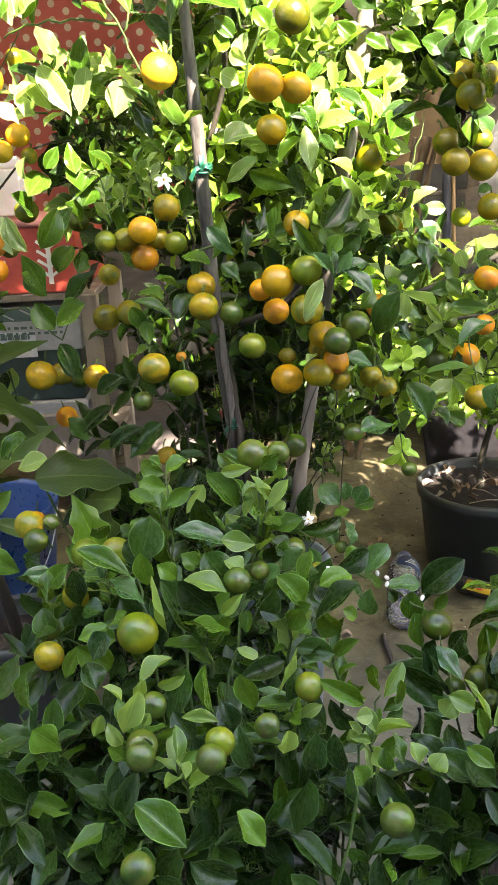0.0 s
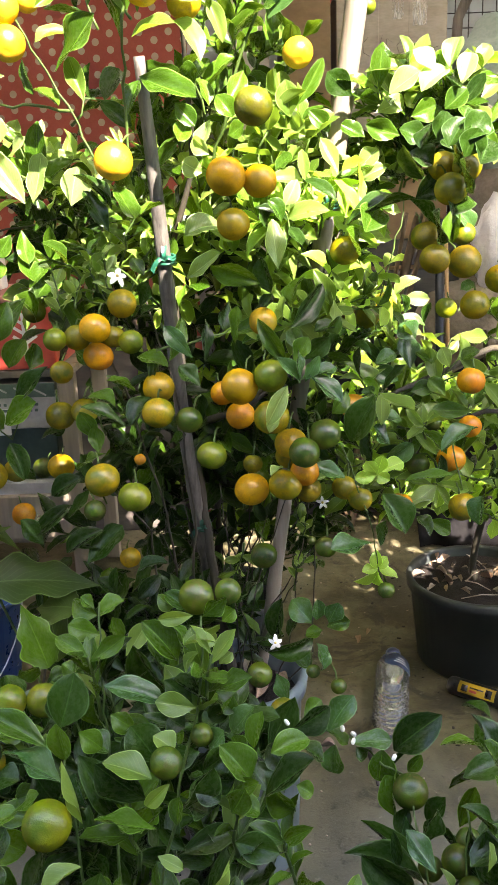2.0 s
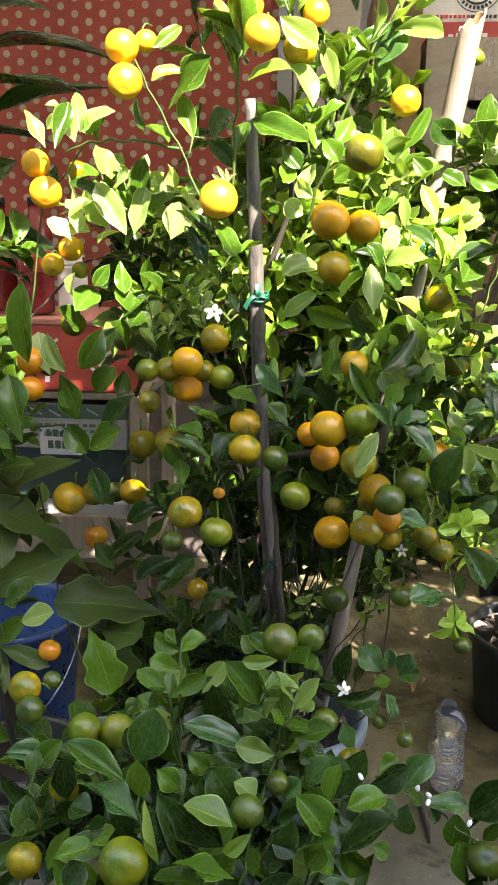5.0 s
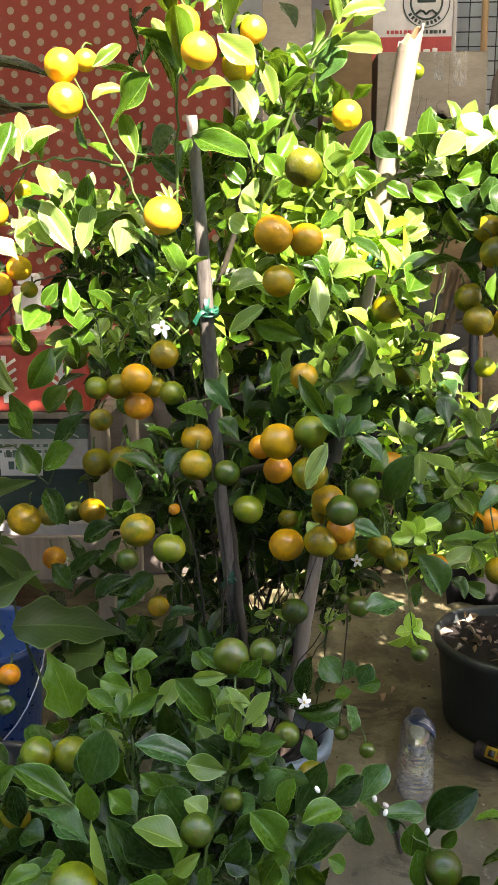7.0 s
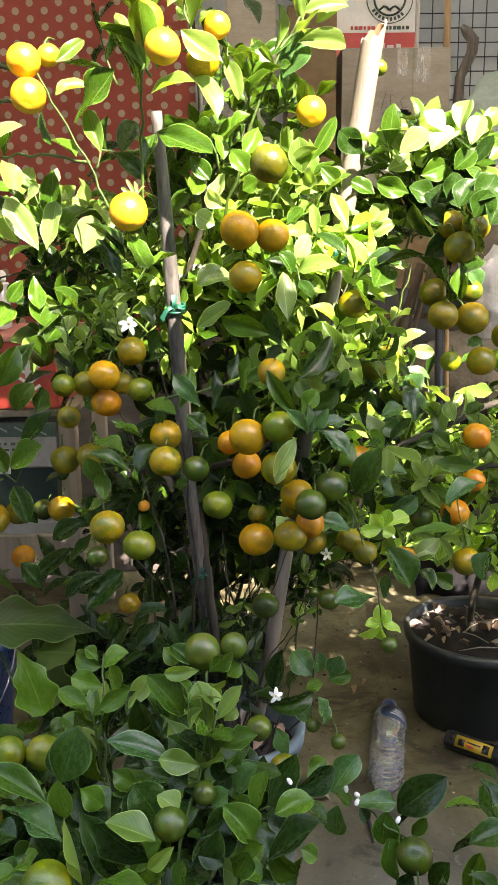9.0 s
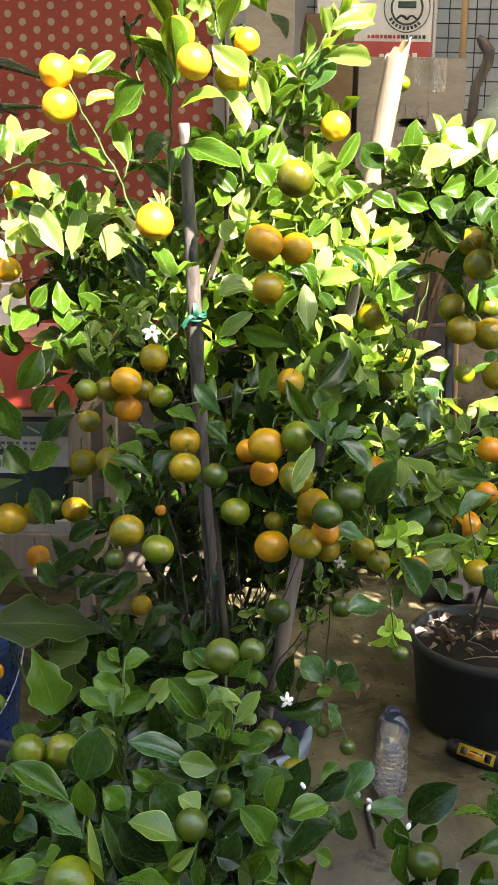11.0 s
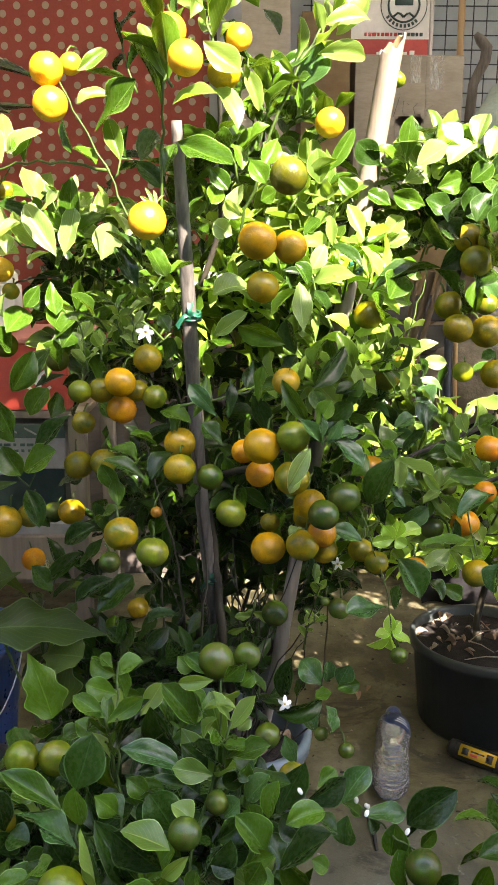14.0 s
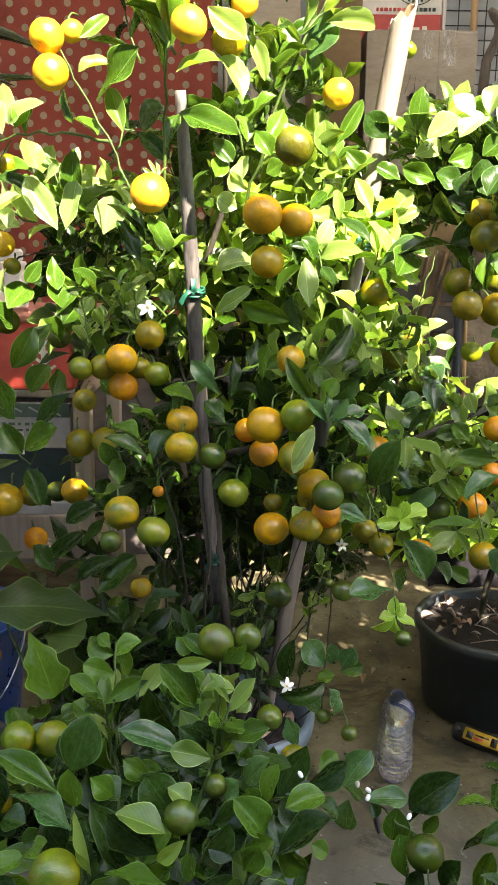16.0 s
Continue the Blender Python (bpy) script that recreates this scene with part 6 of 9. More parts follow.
front_bush.leaf((-0.097, 0.587, 0.604), (-0.120, 0.593, 0.611), 0.0162, (-0.45, -0.50, 0.57), 'mid')
front_bush.leaf((-0.096, 0.587, 0.605), (-0.077, 0.586, 0.616), 0.0172, (-0.16, -0.68, 0.27), 'mid')
front_bush.leaf((-0.099, 0.588, 0.609), (-0.110, 0.588, 0.618), 0.0115, (0.15, -0.57, 0.89), 'mid')
front_bush.leaf((-0.094, 0.574, 0.595), (-0.118, 0.575, 0.601), 0.0169, (0.20, -0.79, 0.95), 'mid')
front_bush.leaf((-0.097, 0.569, 0.572), (-0.093, 0.584, 0.594), 0.0085, (-0.20, -0.90, 0.42), 'light')
front_bush.leaf((-0.091, 0.566, 0.558), (-0.077, 0.561, 0.598), 0.0197, (-0.06, -0.66, 0.78), 'dark')
front_bush.leaf((-0.127, 0.613, 0.538), (-0.104, 0.614, 0.565), 0.0284, (0.42, -0.73, 0.48), 'blue')
front_bush.leaf((-0.083, 0.616, 0.552), (-0.065, 0.628, 0.574), 0.0152, (-0.37, -0.70, 0.51), 'light')
front_bush.leaf((-0.087, 0.539, 0.572), (-0.044, 0.536, 0.562), 0.0206, (-0.01, -0.65, 0.76), 'blue', 0)
front_bush.leaf((-0.046, 0.573, 0.544), (-0.074, 0.569, 0.580), 0.0286, (-0.05, -0.59, 0.28), 'dark')
front_bush.leaf((-0.034, 0.551, 0.583), (-0.055, 0.552, 0.617), 0.0209, (-0.37, -0.52, 0.91), 'mid')
front_bush.leaf((-0.022, 0.560, 0.578), (-0.042, 0.559, 0.609), 0.0213, (0.28, -0.55, 0.76), 'mid')
front_bush.leaf((-0.021, 0.549, 0.620), (-0.046, 0.554, 0.615), 0.0107, (0.12, -0.75, 0.55), 'light')
front_bush.leaf((-0.028, 0.545, 0.599), (-0.006, 0.540, 0.607), 0.0125, (-0.25, -0.60, 0.86), 'light')
front_bush.leaf((-0.018, 0.543, 0.594), (-0.031, 0.545, 0.577), 0.0125, (-0.33, -0.56, 0.32), 'light')
front_bush.leaf((-0.015, 0.558, 0.614), (0.002, 0.564, 0.627), 0.0164, (0.06, -0.58, 0.24), 'mid')
front_bush.leaf((-0.026, 0.568, 0.614), (-0.042, 0.576, 0.628), 0.0139, (-0.01, -0.45, 0.83), 'mid')
front_bush.leaf((-0.016, 0.540, 0.576), (0.003, 0.539, 0.573), 0.0143, (-0.39, -0.69, 0.77), 'mid')
front_bush.leaf((-0.004, 0.550, 0.580), (0.005, 0.553, 0.588), 0.0100, (-0.29, -0.46, 0.88), 'light')
front_bush.leaf((-0.015, 0.556, 0.603), (-0.002, 0.552, 0.610), 0.0073, (0.18, -0.58, 0.30), 'light')
front_bush.leaf((-0.020, 0.517, 0.566), (-0.048, 0.516, 0.572), 0.0164, (0.14, -0.71, 0.90), 'light', 4)
front_bush.leaf((-0.023, 0.544, 0.550), (-0.040, 0.539, 0.573), 0.0227, (0.13, -0.48, 0.82), 'dark')
front_bush.leaf((-0.115, 0.514, 0.556), (-0.103, 0.528, 0.589), 0.0268, (-0.25, -0.52, 0.43), 'dark')
front_bush.leaf((-0.120, 0.494, 0.555), (-0.162, 0.506, 0.577), 0.0175, (-0.01, -0.67, 0.66), 'mid', 0)
front_bush.leaf((-0.108, 0.480, 0.537), (-0.144, 0.483, 0.562), 0.0271, (0.40, -0.55, 0.56), 'blue')
front_bush.leaf((-0.105, 0.483, 0.552), (-0.108, 0.482, 0.580), 0.0156, (-0.25, -0.50, 0.89), 'mid')
front_bush.leaf((-0.089, 0.448, 0.531), (-0.092, 0.442, 0.585), 0.0062, (-0.15, -0.72, 0.32), 'light')
front_bush.leaf((-0.043, 0.445, 0.564), (-0.072, 0.449, 0.577), 0.0190, (-0.00, -0.79, 0.59), 'light', 0)
front_bush.leaf((-0.043, 0.473, 0.555), (-0.059, 0.481, 0.579), 0.0242, (-0.33, -0.74, 0.36), 'dark')
front_bush.leaf((-0.031, 0.466, 0.568), (-0.042, 0.470, 0.579), 0.0142, (-0.06, -0.83, 0.70), 'light')
front_bush.leaf((-0.050, 0.459, 0.538), (-0.080, 0.453, 0.569), 0.0245, (-0.24, -0.70, 0.61), 'dark')
front_bush.leaf((-0.031, 0.435, 0.568), (-0.048, 0.437, 0.550), 0.0089, (0.05, -0.63, 0.72), 'light', 1)
front_bush.leaf((-0.030, 0.466, 0.522), (-0.011, 0.479, 0.549), 0.0266, (0.33, -0.56, 0.44), 'dark')
front_bush.leaf((-0.040, 0.429, 0.541), (-0.076, 0.423, 0.553), 0.0201, (-0.15, -0.53, 0.86), 'mid')
front_bush.leaf((-0.139, 0.467, 0.525), (-0.120, 0.470, 0.533), 0.0161, (0.13, -0.46, 0.89), 'mid')
front_bush.leaf((-0.160, 0.465, 0.518), (-0.136, 0.470, 0.521), 0.0161, (-0.17, -0.80, 0.35), 'mid')
front_bush.leaf((-0.030, 0.447, 0.528), (-0.028, 0.455, 0.543), 0.0116, (0.08, -0.94, 0.35), 'mid')
front_bush.leaf((0.016, 0.505, 0.514), (-0.001, 0.507, 0.544), 0.0242, (0.13, -0.56, 0.75), 'mid')
front_bush.leaf((0.005, 0.505, 0.515), (-0.012, 0.504, 0.516), 0.0173, (-0.17, -0.58, 0.30), 'dark')
front_bush.leaf((0.019, 0.528, 0.524), (0.022, 0.537, 0.548), 0.0161, (-0.10, -0.46, 0.83), 'mid')
front_bush.leaf((0.003, 0.548, 0.524), (0.019, 0.548, 0.544), 0.0185, (-0.33, -0.73, 0.94), 'blue')
front_bush.leaf((0.047, 0.548, 0.523), (0.079, 0.560, 0.533), 0.0203, (-0.01, -0.67, 0.66), 'dark', 0)
front_bush.leaf((0.078, 0.583, 0.497), (0.096, 0.588, 0.527), 0.0217, (-0.40, -0.59, 0.53), 'blue')
front_bush.leaf((0.026, 0.503, 0.503), (0.059, 0.492, 0.539), 0.0234, (-0.01, -0.67, 0.66), 'dark', 0)
front_bush.leaf((0.048, 0.504, 0.510), (0.060, 0.503, 0.503), 0.0121, (-0.21, -0.75, 0.34), 'mid')
front_bush.leaf((0.031, 0.527, 0.520), (0.060, 0.538, 0.527), 0.0188, (0.44, -0.53, 0.56), 'mid')
front_bush.leaf((0.059, 0.586, 0.509), (0.074, 0.595, 0.518), 0.0138, (0.04, -0.60, 0.55), 'mid')
front_bush.leaf((0.005, 0.554, 0.551), (-0.006, 0.550, 0.535), 0.0157, (0.41, -0.75, 0.55), 'mid')
front_bush.leaf((0.003, 0.553, 0.545), (-0.014, 0.556, 0.531), 0.0139, (-0.18, -0.65, 0.83), 'dark')
front_bush.leaf((-0.007, 0.581, 0.579), (-0.022, 0.578, 0.593), 0.0143, (-0.46, -0.61, 0.90), 'light')
front_bush.leaf((-0.002, 0.585, 0.596), (0.008, 0.586, 0.605), 0.0143, (0.41, -0.67, 0.67), 'mid')
front_bush.leaf((-0.037, 0.578, 0.613), (-0.049, 0.577, 0.621), 0.0122, (0.24, -0.71, 0.45), 'light')
front_bush.leaf((-0.012, 0.555, 0.553), (0.007, 0.555, 0.538), 0.0185, (0.10, -0.62, 0.34), 'dark')
front_bush.leaf((-0.030, 0.532, 0.540), (-0.042, 0.535, 0.547), 0.0197, (0.23, -0.94, 0.39), 'dark')
front_bush.leaf((-0.009, 0.539, 0.526), (0.003, 0.532, 0.522), 0.0182, (-0.33, -0.73, 0.32), 'dark')
front_bush.leaf((-0.055, 0.503, 0.551), (-0.071, 0.502, 0.543), 0.0212, (0.35, -0.81, 0.40), 'dark')
front_bush.leaf((-0.068, 0.479, 0.535), (-0.085, 0.471, 0.532), 0.0205, (0.08, -0.66, 0.43), 'dark')
front_bush.leaf((-0.117, 0.494, 0.509), (-0.130, 0.489, 0.535), 0.0238, (0.22, -0.84, 0.38), 'dark')
front_bush.leaf((-0.157, 0.545, 0.510), (-0.173, 0.545, 0.524), 0.0231, (0.08, -0.66, 0.71), 'dark')
front_bush.leaf((-0.111, 0.552, 0.539), (-0.133, 0.561, 0.552), 0.0231, (0.42, -0.65, 0.45), 'dark')
front_bush.leaf((0.015, 0.526, 0.513), (0.003, 0.535, 0.529), 0.0224, (-0.37, -0.66, 0.55), 'mid')
front_bush.leaf((0.028, 0.521, 0.493), (0.016, 0.532, 0.508), 0.0224, (-0.38, -0.76, 0.74), 'dark')
front_bush.leaf((0.047, 0.500, 0.492), (0.027, 0.507, 0.505), 0.0216, (-0.51, -0.54, 0.89), 'mid')
front_bush.leaf((0.045, 0.533, 0.503), (0.028, 0.542, 0.515), 0.0227, (0.16, -0.83, 0.59), 'dark')
front_bush.leaf((0.054, 0.555, 0.506), (0.072, 0.554, 0.492), 0.0188, (-0.17, -0.65, 0.77), 'dark')
front_bush.leaf((0.003, 0.493, 0.507), (0.023, 0.494, 0.498), 0.0187, (0.11, -0.51, 0.79), 'mid')
front_bush.leaf((-0.012, 0.474, 0.514), (-0.027, 0.475, 0.521), 0.0205, (-0.51, -0.75, 0.83), 'dark')
front_bush.leaf((0.007, 0.565, 0.507), (0.020, 0.558, 0.498), 0.0191, (0.32, -0.62, 0.71), 'dark')
front_bush.leaf((0.085, 0.599, 0.474), (0.082, 0.595, 0.447), 0.0193, (-0.27, -0.53, 0.41), 'blue')
front_bush.leaf((0.096, 0.590, 0.481), (0.130, 0.593, 0.481), 0.0180, (0.07, -0.65, 0.78), 'blue')
front_bush.leaf((0.122, 0.589, 0.475), (0.117, 0.580, 0.451), 0.0220, (-0.20, -0.60, 0.76), 'mid')
front_bush.leaf((0.102, 0.598, 0.472), (0.109, 0.596, 0.459), 0.0112, (0.25, -0.76, 0.59), 'blue')
front_bush.leaf((0.131, 0.588, 0.474), (0.162, 0.578, 0.512), 0.0290, (0.09, -0.67, 0.66), 'dark', 0)
front_bush.leaf((0.140, 0.576, 0.463), (0.151, 0.575, 0.478), 0.0108, (0.34, -0.56, 0.34), 'mid')
front_bush.leaf((0.077, 0.602, 0.489), (0.094, 0.589, 0.481), 0.0132, (0.26, -0.73, 0.34), 'mid')
front_bush.leaf((0.131, 0.586, 0.463), (0.128, 0.578, 0.438), 0.0120, (0.30, -0.69, 0.60), 'blue')
front_bush.leaf((-0.058, 0.577, 0.562), (-0.073, 0.569, 0.557), 0.0153, (0.29, -0.69, 0.81), 'mid')
front_bush.leaf((-0.095, 0.538, 0.567), (-0.094, 0.537, 0.536), 0.0179, (0.11, -0.79, 0.79), 'mid')
front_bush.leaf((-0.100, 0.505, 0.558), (-0.084, 0.503, 0.547), 0.0170, (-0.49, -0.82, 0.91), 'mid')
front_bush.leaf((-0.083, 0.534, 0.552), (-0.066, 0.526, 0.544), 0.0161, (-0.44, -0.55, 0.46), 'mid')
front_bush.leaf((-0.074, 0.531, 0.540), (-0.058, 0.531, 0.550), 0.0152, (-0.41, -0.53, 0.37), 'mid')
front_bush.leaf((-0.082, 0.510, 0.537), (-0.095, 0.512, 0.553), 0.0173, (-0.21, -0.61, 0.76), 'dark')
front_bush.leaf((-0.073, 0.474, 0.513), (-0.088, 0.471, 0.562), 0.0246, (0.44, -0.70, 0.90), 'dark')
front_bush.leaf((-0.092, 0.476, 0.520), (-0.100, 0.475, 0.546), 0.0164, (-0.10, -0.66, 0.57), 'blue')
front_bush.leaf((-0.144, 0.552, 0.539), (-0.154, 0.540, 0.528), 0.0166, (-0.05, -0.72, 0.81), 'dark')
front_bush.leaf((-0.148, 0.549, 0.526), (-0.171, 0.554, 0.525), 0.0185, (0.18, -0.79, 0.83), 'mid')
front_bush.leaf((-0.151, 0.524, 0.507), (-0.169, 0.529, 0.508), 0.0197, (0.29, -0.76, 0.57), 'dark')
front_bush.leaf((-0.128, 0.496, 0.520), (-0.144, 0.496, 0.512), 0.0170, (0.38, -0.63, 0.76), 'mid')
front_bush.leaf((-0.013, 0.528, 0.525), (-0.001, 0.526, 0.540), 0.0152, (-0.18, -0.79, 0.46), 'blue')
front_bush.leaf((-0.017, 0.507, 0.522), (0.003, 0.513, 0.532), 0.0190, (-0.31, -0.81, 0.66), 'dark')
front_bush.leaf((-0.004, 0.476, 0.521), (-0.019, 0.476, 0.538), 0.0180, (-0.41, -0.62, 0.67), 'dark')
front_bush.leaf((0.003, 0.483, 0.506), (0.014, 0.481, 0.526), 0.0184, (-0.21, -0.62, 0.24), 'mid')
front_bush.leaf((-0.058, 0.455, 0.521), (-0.047, 0.457, 0.536), 0.0174, (-0.40, -0.78, 0.27), 'mid')
front_bush.leaf((-0.145, 0.612, 0.534), (-0.132, 0.619, 0.540), 0.0152, (0.33, -0.87, 0.53), 'mid')
front_bush.leaf((-0.178, 0.631, 0.527), (-0.157, 0.626, 0.539), 0.0157, (-0.35, -0.59, 0.23), 'mid')
front_bush.leaf((-0.117, 0.612, 0.534), (-0.136, 0.616, 0.547), 0.0172, (0.25, -0.80, 0.63), 'mid')
front_bush.leaf((-0.243, 0.612, 0.502), (-0.271, 0.612, 0.521), 0.0209, (0.45, -0.64, 0.70), 'mid')
front_bush.leaf((-0.208, 0.593, 0.500), (-0.233, 0.585, 0.514), 0.0183, (-0.03, -0.81, 0.61), 'blue')
front_bush.leaf((-0.213, 0.591, 0.495), (-0.195, 0.591, 0.517), 0.0183, (-0.18, -0.47, 0.80), 'mid')
front_bush.leaf((-0.224, 0.614, 0.506), (-0.239, 0.615, 0.518), 0.0209, (-0.24, -0.70, 0.74), 'dark')
front_bush.leaf((-0.166, 0.511, 0.492), (-0.139, 0.503, 0.491), 0.0197, (0.26, -0.60, 0.55), 'mid')
front_bush.leaf((-0.167, 0.482, 0.501), (-0.140, 0.486, 0.475), 0.0238, (0.32, -0.76, 0.51), 'mid')
front_bush.leaf((-0.172, 0.535, 0.507), (-0.176, 0.532, 0.542), 0.0185, (0.06, -0.79, 0.35), 'dark')
front_bush.leaf((-0.178, 0.531, 0.491), (-0.169, 0.540, 0.503), 0.0231, (0.18, -0.74, 0.31), 'dark')
front_bush.leaf((-0.200, 0.537, 0.480), (-0.208, 0.540, 0.501), 0.0235, (-0.02, -0.65, 0.36), 'mid')
front_bush.leaf((-0.213, 0.525, 0.478), (-0.196, 0.528, 0.492), 0.0185, (-0.40, -0.57, 0.71), 'mid')
front_bush.leaf((-0.243, 0.653, 0.590), (-0.214, 0.651, 0.600), 0.0204, (-0.36, -0.90, 0.52), 'light')
front_bush.leaf((-0.268, 0.683, 0.591), (-0.236, 0.682, 0.610), 0.0280, (-0.35, -0.90, 0.55), 'mid')
front_bush.leaf((-0.158, 0.329, 0.555), (-0.164, 0.329, 0.579), 0.0186, (-0.14, -0.74, 0.53), 'mid')
front_bush.leaf((-0.137, 0.305, 0.545), (-0.152, 0.308, 0.559), 0.0179, (-0.36, -0.45, 0.92), 'mid')
front_bush.leaf((-0.064, 0.254, 0.521), (-0.090, 0.265, 0.542), 0.0197, (0.03, -0.59, 0.74), 'mid', 0)
front_bush.leaf((-0.022, 0.254, 0.519), (-0.036, 0.258, 0.538), 0.0144, (0.38, -0.61, 0.34), 'mid')
front_bush.leaf((-0.037, 0.233, 0.519), (-0.059, 0.232, 0.533), 0.0157, (-0.20, -0.53, 0.91), 'dark')
front_bush.leaf((-0.081, 0.404, 0.538), (-0.106, 0.396, 0.528), 0.0149, (0.03, -0.58, 0.91), 'light')
front_bush.leaf((-0.073, 0.400, 0.526), (-0.092, 0.396, 0.519), 0.0089, (0.17, -0.57, 0.73), 'light')
front_bush.leaf((-0.054, 0.391, 0.500), (-0.061, 0.398, 0.534), 0.0171, (-0.36, -0.77, 0.70), 'mid')
front_bush.leaf((-0.051, 0.381, 0.501), (-0.074, 0.379, 0.510), 0.0088, (-0.12, -0.63, 0.76), 'light')
front_bush.leaf((-0.111, 0.355, 0.516), (-0.100, 0.356, 0.545), 0.0151, (-0.03, -0.40, 0.78), 'light')
front_bush.leaf((-0.111, 0.361, 0.534), (-0.119, 0.360, 0.550), 0.0082, (0.29, -0.38, 0.88), 'light')
front_bush.leaf((-0.103, 0.370, 0.528), (-0.098, 0.369, 0.547), 0.0084, (0.13, -0.73, 0.54), 'light')
front_bush.leaf((-0.112, 0.353, 0.509), (-0.120, 0.351, 0.523), 0.0103, (-0.05, -0.63, 0.43), 'light')
front_bush.leaf((-0.099, 0.355, 0.517), (-0.093, 0.360, 0.526), 0.0075, (0.03, -0.68, 0.95), 'light')
front_bush.leaf((-0.092, 0.354, 0.513), (-0.077, 0.356, 0.517), 0.0075, (0.34, -0.70, 0.44), 'mid')
front_bush.leaf((-0.130, 0.355, 0.514), (-0.124, 0.357, 0.530), 0.0082, (0.12, -0.86, 0.46), 'light')
front_bush.leaf((-0.027, 0.391, 0.502), (-0.034, 0.396, 0.531), 0.0149, (0.31, -0.71, 1.01), 'mid')
front_bush.leaf((-0.010, 0.394, 0.511), (0.003, 0.399, 0.546), 0.0082, (0.39, -0.39, 0.94), 'light')
front_bush.leaf((-0.004, 0.401, 0.500), (0.008, 0.411, 0.520), 0.0152, (0.24, -0.56, 0.61), 'dark')
front_bush.leaf((-0.008, 0.356, 0.493), (-0.004, 0.357, 0.511), 0.0140, (-0.06, -0.49, 0.95), 'light')
front_bush.leaf((-0.037, 0.405, 0.543), (-0.022, 0.399, 0.538), 0.0082, (0.13, -0.68, 0.64), 'light')
front_bush.leaf((-0.088, 0.415, 0.473), (-0.076, 0.424, 0.516), 0.0198, (-0.22, -0.84, 0.41), 'dark')
front_bush.leaf((-0.071, 0.403, 0.469), (-0.084, 0.411, 0.489), 0.0171, (-0.25, -0.65, 0.70), 'dark')
front_bush.leaf((-0.043, 0.412, 0.467), (-0.049, 0.418, 0.489), 0.0174, (0.42, -0.51, 0.82), 'dark')
front_bush.leaf((-0.031, 0.379, 0.463), (-0.040, 0.383, 0.490), 0.0164, (0.10, -0.87, 0.50), 'dark')
front_bush.leaf((-0.090, 0.373, 0.474), (-0.078, 0.371, 0.496), 0.0146, (0.00, -0.68, 0.53), 'dark')
front_bush.leaf((-0.112, 0.350, 0.500), (-0.120, 0.349, 0.510), 0.0123, (-0.25, -0.62, 1.05), 'mid')
front_bush.leaf((-0.065, 0.380, 0.465), (-0.070, 0.382, 0.489), 0.0149, (-0.05, -0.58, 0.32), 'dark')
front_bush.leaf((0.010, 0.443, 0.503), (0.022, 0.443, 0.520), 0.0148, (0.49, -0.59, 0.49), 'dark')
front_bush.leaf((0.006, 0.447, 0.514), (0.033, 0.435, 0.515), 0.0180, (-0.36, -0.60, 1.05), 'dark')
front_bush.leaf((0.007, 0.400, 0.466), (0.018, 0.410, 0.477), 0.0194, (0.36, -0.48, 0.81), 'dark')
front_bush.leaf((0.009, 0.377, 0.461), (0.017, 0.378, 0.486), 0.0164, (-0.23, -0.58, 0.36), 'dark')
front_bush.leaf((-0.141, 0.423, 0.527), (-0.130, 0.431, 0.544), 0.0194, (-0.02, -0.65, 0.32), 'dark')
front_bush.leaf((-0.139, 0.416, 0.506), (-0.146, 0.427, 0.523), 0.0194, (0.37, -0.68, 0.84), 'dark')
front_bush.leaf((0.063, 0.391, 0.507), (0.079, 0.405, 0.525), 0.0112, (0.06, -0.68, 0.60), 'light')
front_bush.leaf((0.060, 0.392, 0.511), (0.055, 0.394, 0.532), 0.0119, (-0.46, -0.64, 0.53), 'mid')
front_bush.leaf((0.049, 0.390, 0.503), (0.022, 0.386, 0.525), 0.0127, (-0.42, -0.61, 0.51), 'mid')
front_bush.leaf((0.051, 0.391, 0.506), (0.033, 0.399, 0.509), 0.0082, (0.01, -0.64, 0.93), 'light')
front_bush.leaf((0.044, 0.394, 0.481), (0.026, 0.400, 0.498), 0.0152, (-0.17, -0.57, 0.59), 'dark')
front_bush.leaf((0.062, 0.388, 0.498), (0.077, 0.392, 0.509), 0.0097, (0.38, -0.50, 0.82), 'mid')
front_bush.leaf((0.054, 0.379, 0.502), (0.042, 0.376, 0.504), 0.0110, (-0.47, -0.48, 0.72), 'light')
front_bush.leaf((0.042, 0.373, 0.484), (0.037, 0.373, 0.497), 0.0088, (-0.20, -0.56, 0.47), 'light')
front_bush.leaf((0.062, 0.385, 0.488), (0.076, 0.390, 0.499), 0.0097, (0.08, -0.76, 0.55), 'dark')
front_bush.leaf((0.071, 0.389, 0.500), (0.072, 0.390, 0.524), 0.0089, (0.41, -0.76, 0.41), 'mid')
front_bush.leaf((0.077, 0.343, 0.490), (0.076, 0.349, 0.503), 0.0151, (0.24, -0.78, 0.70), 'light')
front_bush.leaf((0.070, 0.351, 0.483), (0.063, 0.360, 0.503), 0.0119, (0.19, -0.60, 0.35), 'mid')
front_bush.leaf((0.059, 0.343, 0.487), (0.056, 0.346, 0.501), 0.0103, (0.04, -0.80, 0.43), 'mid')
front_bush.leaf((0.032, 0.360, 0.473), (0.025, 0.364, 0.499), 0.0143, (-0.02, -0.75, 0.73), 'dark')
front_bush.leaf((0.087, 0.342, 0.487), (0.093, 0.343, 0.497), 0.0137, (0.07, -0.66, 0.76), 'light')
